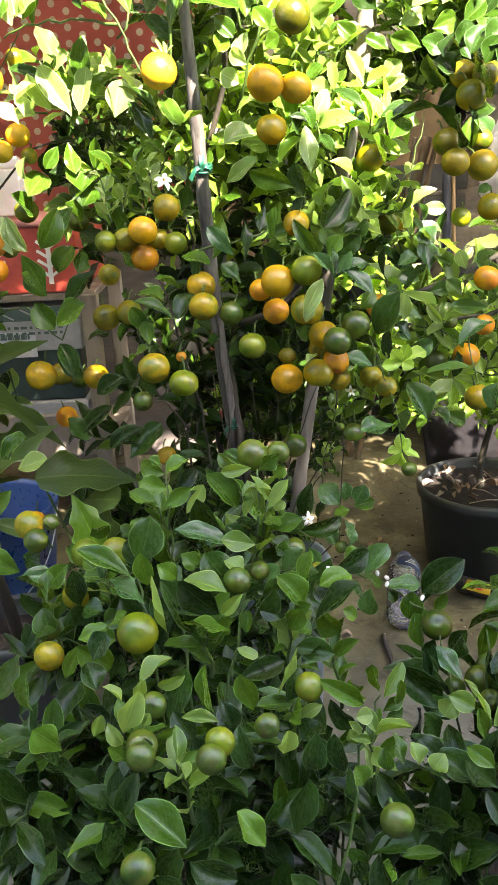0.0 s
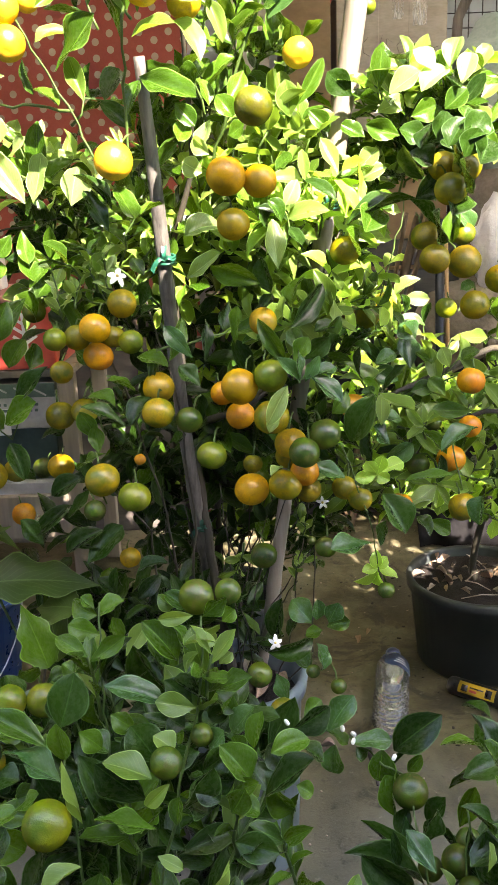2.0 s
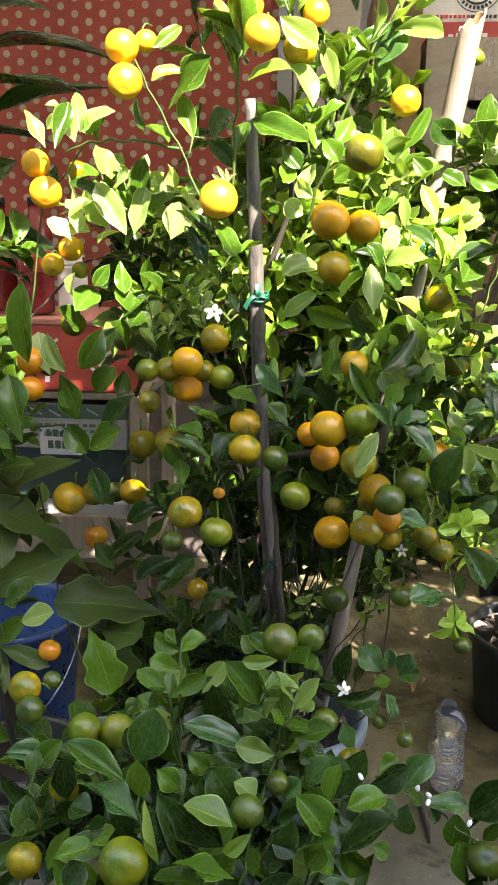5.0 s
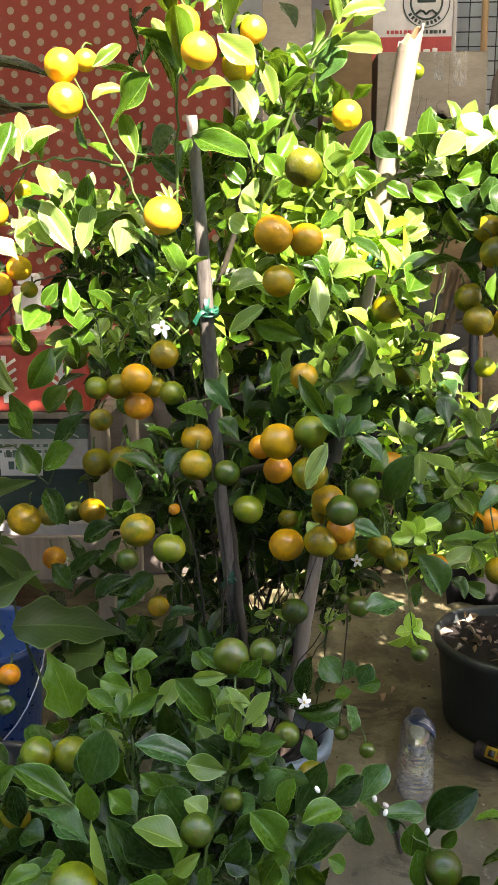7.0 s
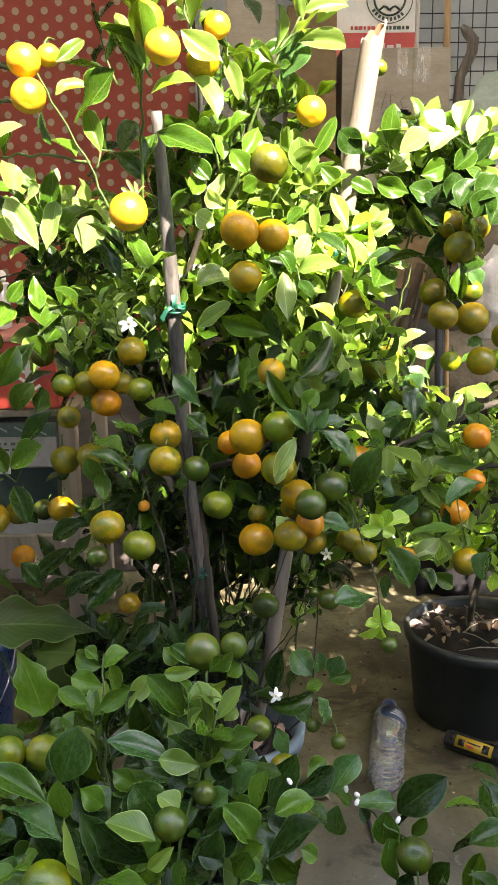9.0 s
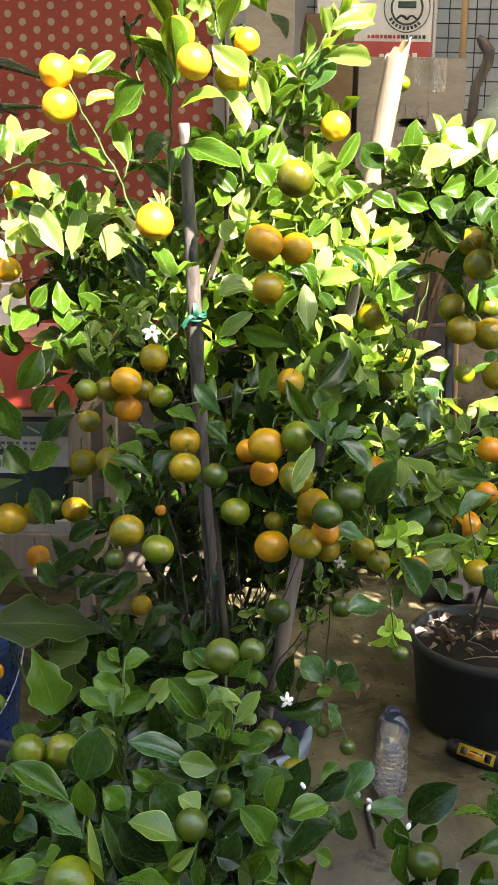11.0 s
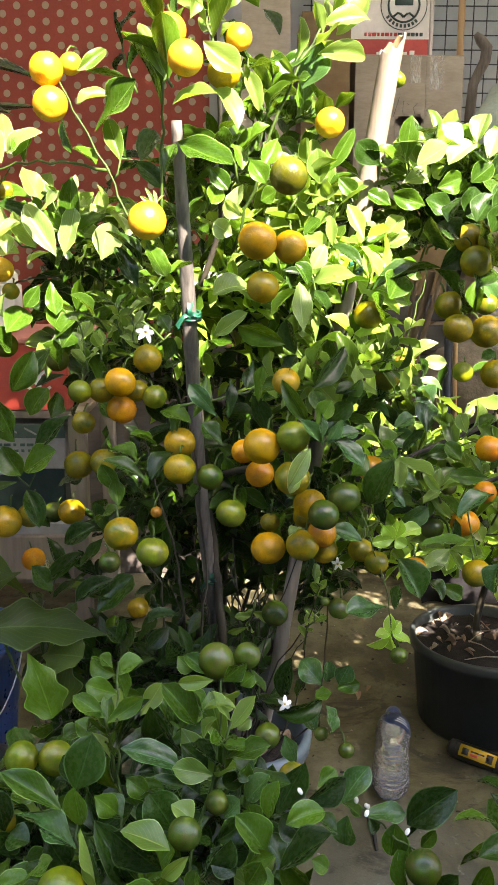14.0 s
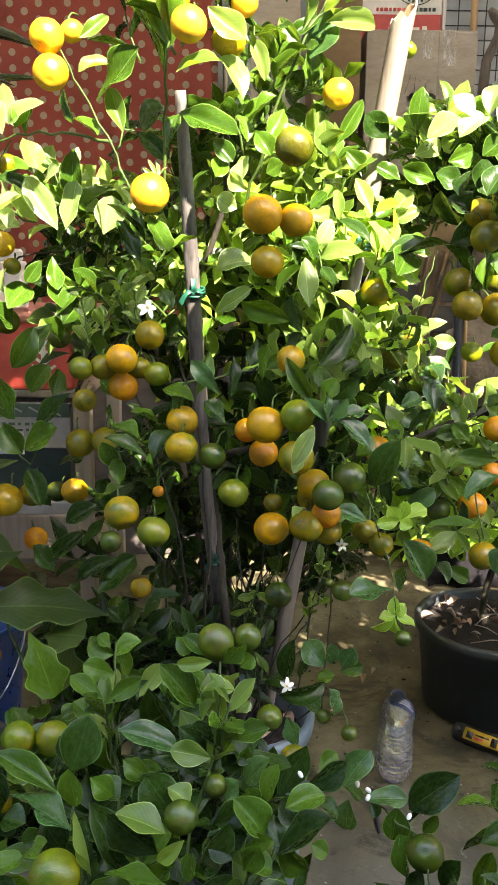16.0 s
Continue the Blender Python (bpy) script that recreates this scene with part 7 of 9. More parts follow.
front_bush.leaf((0.043, 0.348, 0.472), (0.039, 0.350, 0.486), 0.0140, (-0.21, -0.66, 0.68), 'mid')
front_bush.branch([(0.061, 0.392, 0.509), (0.052, 0.387, 0.495), (0.044, 0.381, 0.476), (0.040, 0.368, 0.434), (0.013, 0.356, 0.331)], 0.0010, 0.0016)
front_bush.fruit((-0.089, 0.287, 0.553), 0.0165, 'G')
front_bush.fruit((-0.050, 0.286, 0.550), 0.0172, 'G')
front_bush.fruit((0.045, 0.242, 0.544), 0.0174, 'G')
front_bush.fruit((-0.018, 0.325, 0.540), 0.0152, 'G')
front_bush.fruit((-0.087, 0.235, 0.527), 0.0174, 'G')
front_bush.fruit((0.012, 0.395, 0.516), 0.0200, 'g')
front_bush.fruit((-0.098, 0.344, 0.514), 0.0205, 'G')
front_bush.fruit((-0.095, 0.386, 0.513), 0.0190, 'G')
front_bush.fruit((-0.049, 0.352, 0.508), 0.0197, 'g')
# filler in the dark tone, standing in for shaded gaps in the bush
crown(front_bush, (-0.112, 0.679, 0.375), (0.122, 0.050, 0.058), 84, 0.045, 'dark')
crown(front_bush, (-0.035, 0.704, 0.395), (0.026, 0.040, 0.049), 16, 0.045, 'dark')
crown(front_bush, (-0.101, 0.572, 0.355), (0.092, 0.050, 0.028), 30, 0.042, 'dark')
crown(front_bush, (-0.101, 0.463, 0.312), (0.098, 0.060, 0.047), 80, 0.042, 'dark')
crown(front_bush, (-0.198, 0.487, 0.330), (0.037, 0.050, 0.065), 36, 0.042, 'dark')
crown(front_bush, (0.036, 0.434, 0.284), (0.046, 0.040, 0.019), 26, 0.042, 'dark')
for x, y, z, n, sz, tn in ((-0.095, 0.560, 0.575, 9, 0.030, "mid"), (-0.020, 0.545, 0.582, 9, 0.036, "light"), (0.005, 0.510, 0.492, 8, 0.034, "mid"), (0.045, 0.490, 0.470, 9, 0.030, "mid"),
                           (-0.150, 0.560, 0.505, 8, 0.036, "mid"), (-0.060, 0.470, 0.520, 9, 0.034, "mid"), (-0.200, 0.560, 0.500, 8, 0.034, "mid"),
                           (-0.110, 0.420, 0.470, 9, 0.034, "mid"), (0.000, 0.420, 0.480, 9, 0.030, "mid"), (-0.070, 0.350, 0.490, 10, 0.028, "light"), (0.055, 0.380, 0.480, 9, 0.026, "light")):
    front_bush.twig((x, y, z - 0.045), (x + front_bush.rng.uniform(-0.012, 0.012), y - 0.006, z + 0.012), n, sz, tn, False, 0.0018, 0.75)
front_bush.branch([(-0.095, 0.589, 0.614), (-0.093, 0.558, 0.568), (-0.089, 0.545, 0.511), (-0.081, 0.505, 0.421), (-0.093, 0.467, 0.158)], 0.0010, 0.0020)
front_bush.branch([(-0.016, 0.558, 0.615), (-0.018, 0.538, 0.568), (-0.028, 0.529, 0.528), (-0.053, 0.505, 0.421), (-0.081, 0.467, 0.158)], 0.0011, 0.0022)
front_bush.branch([(0.063, 0.585, 0.504), (0.029, 0.540, 0.488), (-0.012, 0.505, 0.421), (-0.068, 0.467, 0.158)], 0.0010, 0.0020)
front_bush.branch([(-0.123, 0.531, 0.539), (-0.111, 0.505, 0.513), (-0.101, 0.496, 0.381), (-0.102, 0.467, 0.158)], 0.0010, 0.0020)
front_bush.branch([(0.058, 0.603, 0.494), (0.095, 0.600, 0.481), (0.117, 0.587, 0.467), (0.140, 0.575, 0.458)], 0.0016, 0.0012)
front_bush.bud((0.090, 0.588, 0.493))
front_bush.bud((0.100, 0.587, 0.490))
front_bush.bud((0.097, 0.585, 0.483))
front_bush.bud((0.129, 0.582, 0.469))
front_bush.bud((0.047, 0.589, 0.500))
corner_bush = Plant("citrus_bush", "small calamondin bush with round green fruit by the bottle", "citrus bush", (0.20, 0.52, 0.0), 15)
corner_bush.hang = (-2.3, -1.3)
corner_bush.fruit((0.140, 0.564, 0.454), 0.0279, 'G')
corner_bush.fruit((0.169, 0.526, 0.421), 0.0249, 'G')
corner_bush.fruit((0.150, 0.533, 0.409), 0.0192, 'G')
corner_bush.fruit((0.182, 0.547, 0.421), 0.0195, 'G')
corner_bush.fruit((0.173, 0.504, 0.416), 0.0183, 'G')
corner_bush.leaf((0.134, 0.552, 0.441), (0.149, 0.545, 0.408), 0.0191, (-0.35, -0.68, 0.63), 'blue')
corner_bush.leaf((0.125, 0.587, 0.455), (0.155, 0.584, 0.493), 0.0010, (-0.37, -0.38, 0.90), 'dark')
corner_bush.leaf((0.129, 0.569, 0.427), (0.125, 0.577, 0.463), 0.0177, (-0.20, -0.65, 0.32), 'mid')
corner_bush.leaf((0.158, 0.566, 0.417), (0.163, 0.566, 0.446), 0.0197, (-0.07, -0.41, 0.88), 'dark')
corner_bush.leaf((0.140, 0.571, 0.435), (0.130, 0.562, 0.417), 0.0148, (0.22, -0.44, 0.68), 'dark')
corner_bush.leaf((0.139, 0.505, 0.421), (0.089, 0.501, 0.463), 0.0179, (-0.19, -0.55, 0.92), 'dark')
corner_bush.leaf((0.135, 0.522, 0.410), (0.105, 0.524, 0.465), 0.0102, (-0.00, -0.52, 0.60), 'dark')
corner_bush.leaf((0.132, 0.462, 0.452), (0.122, 0.459, 0.437), 0.0180, (0.24, -0.67, 0.63), 'light')
corner_bush.leaf((0.154, 0.486, 0.428), (0.151, 0.494, 0.445), 0.0078, (0.48, -0.45, 0.66), 'light')
corner_bush.leaf((0.138, 0.487, 0.432), (0.118, 0.483, 0.423), 0.0190, (0.18, -0.75, 0.55), 'mid')
corner_bush.leaf((0.180, 0.566, 0.417), (0.193, 0.571, 0.454), 0.0167, (0.14, -0.69, 0.74), 'mid')
corner_bush.leaf((0.141, 0.478, 0.456), (0.122, 0.496, 0.476), 0.0179, (0.22, -0.66, 0.83), 'blue')
corner_bush.leaf((0.132, 0.488, 0.423), (0.089, 0.488, 0.465), 0.0231, (0.13, -0.44, 0.69), 'dark')
corner_bush.leaf((0.134, 0.485, 0.412), (0.115, 0.497, 0.432), 0.0166, (-0.26, -0.62, 0.68), 'dark')
corner_bush.leaf((0.138, 0.517, 0.445), (0.153, 0.527, 0.467), 0.0239, (0.27, -0.81, 0.69), 'dark')
corner_bush.leaf((0.125, 0.458, 0.457), (0.146, 0.452, 0.449), 0.0156, (0.10, -0.45, 0.98), 'light')
corner_bush.leaf((0.152, 0.433, 0.448), (0.140, 0.445, 0.473), 0.0075, (0.45, -0.83, 0.41), 'light')
corner_bush.leaf((0.151, 0.424, 0.453), (0.170, 0.430, 0.467), 0.0189, (0.06, -0.70, 0.91), 'light')
corner_bush.leaf((0.144, 0.421, 0.443), (0.137, 0.422, 0.472), 0.0107, (0.00, -0.67, 0.78), 'mid')
corner_bush.leaf((0.145, 0.398, 0.437), (0.129, 0.410, 0.448), 0.0134, (0.33, -0.40, 0.82), 'mid')
corner_bush.leaf((0.182, 0.484, 0.478), (0.165, 0.489, 0.504), 0.0134, (0.44, -0.64, 0.98), 'dark')
corner_bush.leaf((0.194, 0.484, 0.478), (0.177, 0.483, 0.485), 0.0116, (0.28, -0.69, 0.70), 'mid')
corner_bush.leaf((0.171, 0.461, 0.471), (0.174, 0.468, 0.489), 0.0104, (0.38, -0.77, 0.86), 'light')
corner_bush.leaf((0.200, 0.513, 0.503), (0.175, 0.525, 0.548), 0.0231, (0.01, -0.61, 0.79), 'dark')
corner_bush.leaf((0.191, 0.506, 0.513), (0.176, 0.504, 0.539), 0.0155, (0.46, -0.68, 0.53), 'mid')
corner_bush.leaf((0.198, 0.497, 0.486), (0.183, 0.495, 0.521), 0.0155, (-0.28, -0.44, 0.95), 'dark')
corner_bush.leaf((0.128, 0.436, 0.391), (0.092, 0.440, 0.435), 0.0242, (0.31, -0.75, 0.51), 'dark')
corner_bush.leaf((0.138, 0.428, 0.399), (0.114, 0.436, 0.422), 0.0238, (0.41, -0.58, 0.62), 'dark')
corner_bush.leaf((0.154, 0.418, 0.402), (0.127, 0.419, 0.430), 0.0209, (-0.14, -0.58, 0.30), 'dark')
corner_bush.leaf((0.120, 0.464, 0.410), (0.108, 0.464, 0.436), 0.0179, (-0.17, -0.73, 0.92), 'dark')
corner_bush.leaf((0.119, 0.496, 0.445), (0.115, 0.500, 0.470), 0.0083, (-0.25, -0.71, 0.56), 'dark')
corner_bush.leaf((0.173, 0.428, 0.434), (0.163, 0.432, 0.450), 0.0184, (-0.37, -0.52, 0.68), 'dark')
corner_bush.leaf((0.171, 0.413, 0.420), (0.161, 0.414, 0.444), 0.0180, (0.28, -0.70, 0.39), 'mid')
crown(corner_bush, (0.181, 0.513, 0.366), (0.021, 0.040, 0.017), 10, 0.042, 'dark')
crown(corner_bush, (0.171, 0.458, 0.302), (0.039, 0.050, 0.039), 46, 0.042, 'dark')
crown(corner_bush, (0.235, 0.528, 0.433), (0.013, 0.040, 0.034), 12, 0.042, 'dark')
corner_bush.branch([(0.140, 0.567, 0.468), (0.143, 0.527, 0.427), (0.160, 0.479, 0.304), (0.171, 0.468, 0.161)], 0.0010, 0.0022)
corner_bush.branch([(0.176, 0.535, 0.465), (0.171, 0.501, 0.404), (0.171, 0.468, 0.161)], 0.0010, 0.0022)
lobed_plant = Plant("leafy_plant", "leafy plant with large lobed dull green leaves", "plant", (-0.66, 1.02, 0.0), 16)
lobed_plant.leaf((-0.327, 1.002, 0.446), (-0.183, 1.026, 0.443), 0.0676, (-0.01, -0.53, 0.83), 'big', 6)
lobed_plant.leaf((-0.229, 0.905, 0.376), (-0.256, 0.921, 0.454), 0.0462, (0.20, -0.69, 0.57), 'mid', 6)
lobed_plant.leaf((-0.209, 0.994, 0.410), (-0.268, 1.009, 0.410), 0.0644, (-0.19, -0.44, 0.88), 'big', 6)
lobed_plant.leaf((-0.400, 0.983, 0.588), (-0.267, 1.014, 0.501), 0.0485, (0.02, -0.52, 0.84), 'big', 6)
lobed_plant.leaf((-0.402, 0.986, 0.472), (-0.284, 0.992, 0.526), 0.0644, (0.03, -0.64, 0.77), 'big', 6)
lobed_plant.leaf((-0.420, 1.033, 0.587), (-0.292, 0.999, 0.649), 0.0574, (-0.21, -0.69, 0.97), 'big', 6)
lobed_plant.leaf((-0.377, 0.966, 0.508), (-0.433, 0.990, 0.573), 0.0705, (0.35, -0.66, 0.27), 'big', 6)
lobed_plant.leaf((-0.243, 1.003, 0.328), (-0.251, 1.017, 0.420), 0.0534, (0.43, -0.45, 0.87), 'big', 6)
lobed_plant.leaf((-0.187, 0.978, 0.477), (-0.142, 1.009, 0.513), 0.0360, (0.05, -0.55, 0.44), 'dark')
lobed_plant.leaf((-0.214, 0.991, 0.488), (-0.173, 0.993, 0.522), 0.0253, (0.02, -0.62, 0.56), 'dark')
lobed_plant.leaf((-0.261, 0.995, 0.507), (-0.211, 1.025, 0.542), 0.0205, (-0.03, -0.82, 0.50), 'dark')
lobed_plant.leaf((-0.243, 0.994, 0.500), (-0.269, 0.990, 0.535), 0.0237, (-0.08, -0.64, 0.32), 'dark')
lobed_plant.leaf((-0.167, 0.992, 0.490), (-0.210, 1.011, 0.505), 0.0285, (0.12, -0.75, 0.64), 'dark')
lobed_plant.leaf((-0.152, 0.987, 0.469), (-0.160, 0.983, 0.440), 0.0126, (0.02, -0.57, 0.49), 'dark')
lobed_plant.leaf((-0.122, 0.976, 0.467), (-0.089, 0.965, 0.487), 0.0204, (-0.38, -0.51, 0.50), 'dark')
lobed_plant.leaf((-0.125, 0.968, 0.432), (-0.098, 0.978, 0.459), 0.0204, (-0.17, -0.65, 0.41), 'dark')
lobed_plant.leaf((-0.177, 0.984, 0.455), (-0.155, 0.979, 0.438), 0.0205, (-0.30, -0.62, 0.85), 'dark')
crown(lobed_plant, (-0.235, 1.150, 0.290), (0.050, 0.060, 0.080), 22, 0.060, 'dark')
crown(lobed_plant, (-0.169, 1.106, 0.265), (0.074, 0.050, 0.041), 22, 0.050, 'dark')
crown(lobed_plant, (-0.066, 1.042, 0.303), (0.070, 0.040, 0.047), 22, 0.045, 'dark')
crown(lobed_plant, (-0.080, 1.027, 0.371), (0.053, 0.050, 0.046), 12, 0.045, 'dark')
crown(lobed_plant, (-0.423, 1.022, 0.442), (0.045, 0.060, 0.112), 10, 0.060, 'big')
lobed_plant.branch([(-0.290, 1.001, 0.118), (-0.269, 1.008, 0.287), (-0.248, 1.034, 0.406), (-0.237, 1.041, 0.436)], 0.0032, 0.0018)
lobed_plant.branch([(-0.269, 1.008, 0.287), (-0.326, 1.022, 0.443), (-0.351, 1.035, 0.594)], 0.0028, 0.0018)
mango_plant = Plant("leafy_plant", "sapling with long drooping dark green leaves", "plant", (-0.80, 1.36, 0.0), 17)
mango_plant.leaf((-0.469, 1.217, 1.156), (-0.276, 1.160, 1.175), 0.0549, (0.02, -0.42, 0.82), 'dark', 7)
mango_plant.leaf((-0.456, 1.176, 1.109), (-0.301, 1.129, 1.104), 0.0618, (0.01, -0.30, 0.89), 'dark', 7)
mango_plant.leaf((-0.440, 1.167, 1.069), (-0.293, 1.238, 1.136), 0.0418, (0.03, -0.54, 0.75), 'dark', 7)
mango_plant.leaf((-0.466, 1.191, 1.046), (-0.366, 1.201, 1.055), 0.0292, (-0.19, -0.48, 0.72), 'dark', 7)
mango_plant.leaf((-0.480, 1.174, 0.978), (-0.419, 1.209, 1.019), 0.0514, (0.46, -0.45, 0.70), 'dark', 7)
mango_plant.leaf((-0.470, 1.231, 1.213), (-0.374, 1.229, 1.226), 0.0429, (0.36, -0.52, 0.66), 'dark', 7)
mango_plant.leaf((-0.500, 1.212, 0.926), (-0.359, 1.181, 0.911), 0.0447, (-0.41, -0.57, 0.60), 'dark', 7)
mango_plant.leaf((-0.490, 1.197, 1.077), (-0.535, 1.204, 1.157), 0.0514, (0.42, -0.58, 0.90), 'dark', 7)
mango_plant.leaf((-0.490, 1.197, 1.077), (-0.551, 1.193, 1.002), 0.0514, (-0.33, -0.77, 0.96), 'dark', 7)
mango_plant.leaf((-0.485, 1.215, 1.152), (-0.469, 1.234, 1.257), 0.0514, (0.44, -0.87, 0.53), 'dark', 7)
mango_plant.branch([(-0.620, 1.195, 0.067), (-0.600, 1.246, 0.528), (-0.570, 1.238, 0.955), (-0.520, 1.227, 1.136), (-0.480, 1.230, 1.213)], 0.0090, 0.0040)
main_tree.branch([(0.02, 1.04, 0.25), (-0.007, 1.004, 0.268)], 0.011, 0.010)
back_tree.branch([(-0.05, 1.52, 0.12), (-0.040, 1.312, 0.273)], 0.011, 0.010)
left_tree.branch([(-0.42, 1.12, 0.10), (-0.457, 1.068, 0.420)], 0.011, 0.010)
right_tree.branch([(0.64, 1.20, 0.15), (0.560, 1.150, 0.240)], 0.011, 0.010)
front_bush.branch([(-0.1, 0.6, 0.14), (-0.081, 0.467, 0.158)], 0.011, 0.010)
corner_bush.branch([(0.2, 0.52, 0.12), (0.171, 0.468, 0.161)], 0.011, 0.010)
lobed_plant.branch([(-0.66, 1.02, 0.13), (-0.290, 1.001, 0.118)], 0.011, 0.010)
mango_plant.branch([(-0.80, 1.36, 0.15), (-0.549, 1.152, 0.038)], 0.011, 0.010)
pot_tree = Plant("citrus_tree", "young calamondin tree growing from the black pot", "citrus tree", (0.475, 1.55, 0.0), 18)
pot_tree.branch([(0.470, 1.55, 0.14), (0.467, 1.580, 0.186), (0.484, 1.569, 0.325), (0.477, 1.548, 0.505), (0.460, 1.534, 0.672)], 0.009, 0.004)
pot_tree.branch([(0.484, 1.569, 0.325), (0.424, 1.536, 0.451), (0.388, 1.511, 0.568)], 0.0040, 0.0020)
# light and lime tones paint sunlit leaves round the pot
crown(pot_tree, (0.360, 1.540, 0.370), (0.070, 0.050, 0.045), 14, 0.045, 'light')
crown(pot_tree, (0.430, 1.511, 0.540), (0.095, 0.100, 0.045), 14, 0.040, 'lime')
crown(pot_tree, (0.478, 1.531, 0.431), (0.087, 0.100, 0.087), 22, 0.045, 'light')
crown(pot_tree, (0.40, 1.38, 0.40), (0.10, 0.06, 0.06), 28, 0.045, "lime")
# more shoots, mostly out of view, added as sun blockers for the floor
crown(pot_tree, (0.47, 1.26, 0.54), (0.045, 0.04, 0.05), 14, 0.050, "mid")
crown(pot_tree, (0.58, 1.42, 0.62), (0.13, 0.12, 0.17), 26, 0.050, "mid")
crown(pot_tree, (0.74, 1.38, 0.66), (0.15, 0.12, 0.24), 70, 0.055, "mid")
crown(pot_tree, (0.92, 1.48, 0.80), (0.22, 0.16, 0.24), 30, 0.050, "mid")
for p in (pot_tree, main_tree, back_tree, left_tree, right_tree, front_bush, corner_bush, lobed_plant, mango_plant):
    p.done()


# ---- pots ----
def pot(at, r, h, mat, label, litter=0, seed=1, band=0.022):
    """A nursery pot with a rolled rim, wall thickness, soil and fallen leaves."""
    root = thing("plant_pot", label, "plant pot", "plant pots", at=at)
    rb = r * 0.86
    prof = [(0, 0), (rb * 0.96, 0), (rb, 0.006), (r - 0.004, h - band), (r + 0.003, h - band), (r + 0.005, h - 0.005), (r + 0.002, h), (r - 0.005, h), (r - 0.008, h - 0.006), (rb - 0.004, 0.02), (0, 0.02)]
    part("pot_wall", lathe_bm(prof, 48), mat, root)
    rng = random.Random(seed)
    zs = h - (0.020 if litter > 20 else 0.035)
    s = bmesh.new()
    rings = []
    for j in range(9):
        rr = (r - 0.010) * j / 8
        rings.append([s.verts.new((rr * math.cos(a), rr * math.sin(a), zs + 0.007 * noise.noise(Vector((rr * 30 * math.cos(a), rr * 30 * math.sin(a), seed))))) for a in (2 * math.pi * k / 28 for k in range(28))] if j else [s.verts.new((0, 0, zs + 0.006))])
    for r0, r1 in zip(rings, rings[1:]):
        for k in range(28):
            if len(r0) == 1:
                s.faces.new((r0[0], r1[k], r1[(k + 1) % 28]))
            else:
                s.faces.new((r0[k], r1[k], r1[(k + 1) % 28], r0[(k + 1) % 28]))
    part("soil", s, M_SOIL, root, "dry crumbly dark soil")
    for i in range(litter):
        a, q = rng.uniform(0, 6.28), r * 0.86 * math.sqrt(rng.random())
        base = Vector((q * math.cos(a), q * math.sin(a), zs + 0.008))
        b = rng.uniform(0, 6.28)
        n = rng.uniform(0.008, 0.034)
        lf = new("dry_leaf", dry_leaf_mesh(rng.randrange(3)))
        lf.parent = root
        lf.matrix_basis = leaf_pose(base, base + Vector((n * math.cos(b), n * math.sin(b), rng.uniform(-0.004, 0.010))), (rng.uniform(-0.5, 0.5), rng.uniform(-0.5, 0.5), 1), n * rng.uniform(0.4, 0.6))
    for i in range(9 if litter > 20 else 0):
        a, q, b, n = rng.uniform(0, 6.28), r * 0.6 * math.sqrt(rng.random()), rng.uniform(0, 6.28), rng.uniform(0.04, 0.09)
        p0 = Vector((q * math.cos(a), q * math.sin(a), zs + 0.006))
        p1 = p0 + Vector((n * math.cos(b), n * math.sin(b), rng.uniform(0.0, 0.03)))
        if p1.xy.length < r * 0.9:
            part("dry_twig", tube_bm([p0, p0.lerp(p1, 0.5) + Vector((0, 0, 0.004)), p1], [0.0014, 0.0012, 0.0008], 5), M_LITTER2, root, "thin dry twig on the soil")
    return root


DRY = {}


def dry_leaf_mesh(k):
    if k not in DRY:
        verts, uvs, faces = leaf_grid(3 if k else 5, 4, 6)
        me = bpy.data.meshes.new("dry_leaf")
        me.from_pydata([(x, y, z * 1.6 + 0.08 * math.sin(y * 5 + k)) for x, y, z in verts], [], faces)
        me.materials.append((M_LITTER, M_LITTER2, M_LITTER)[k])
        me.shade_smooth()
        DRY[k] = me
    return DRY[k]


M_LITTER2 = simple("grey_dry_leaf", (0.22, 0.17, 0.13), (0.46, 0.38, 0.31), 50, 0.8, bumps=0.3)
pot((0.478, 1.545, 0), 0.146, 0.182, M_POT, "wide black plastic plant pot with fallen leaves on its soil", litter=38, seed=4)
pot((-0.006, 1.03, 0), 0.092, 0.288, M_BPOT, "blue-grey plastic plant pot holding the staked tree", litter=8, seed=5)
pot((-0.05, 1.52, 0), 0.12, 0.18, M_POT, "black plastic plant pot behind the staked tree", seed=6)
pot((-0.42, 1.12, 0), 0.09, 0.15, M_POT, "black plastic plant pot under the sunlit tree", seed=7)
pot((0.64, 1.20, 0), 0.11, 0.20, M_POT, "black plastic plant pot by the bottle", seed=8)
pot((-0.10, 0.60, 0), 0.13, 0.20, M_POT, "black plastic plant pot of the low bush", seed=9)
pot((0.20, 0.52, 0), 0.11, 0.18, M_POT, "black plastic plant pot of the small bush", seed=10)
pot((-0.66, 1.02, 0), 0.10, 0.18, M_POT, "black plastic plant pot of the lobed plant", seed=11)
pot((-0.80, 1.36, 0), 0.11, 0.20, M_POT, "black plastic plant pot of the long-leaved sapling", seed=12)


M_STICK = simple("brown_stick", (0.060, 0.040, 0.022), (0.150, 0.105, 0.062), 20, 0.75, stretch=(1, 1, 0.08), bumps=0.5, bdist=0.002)
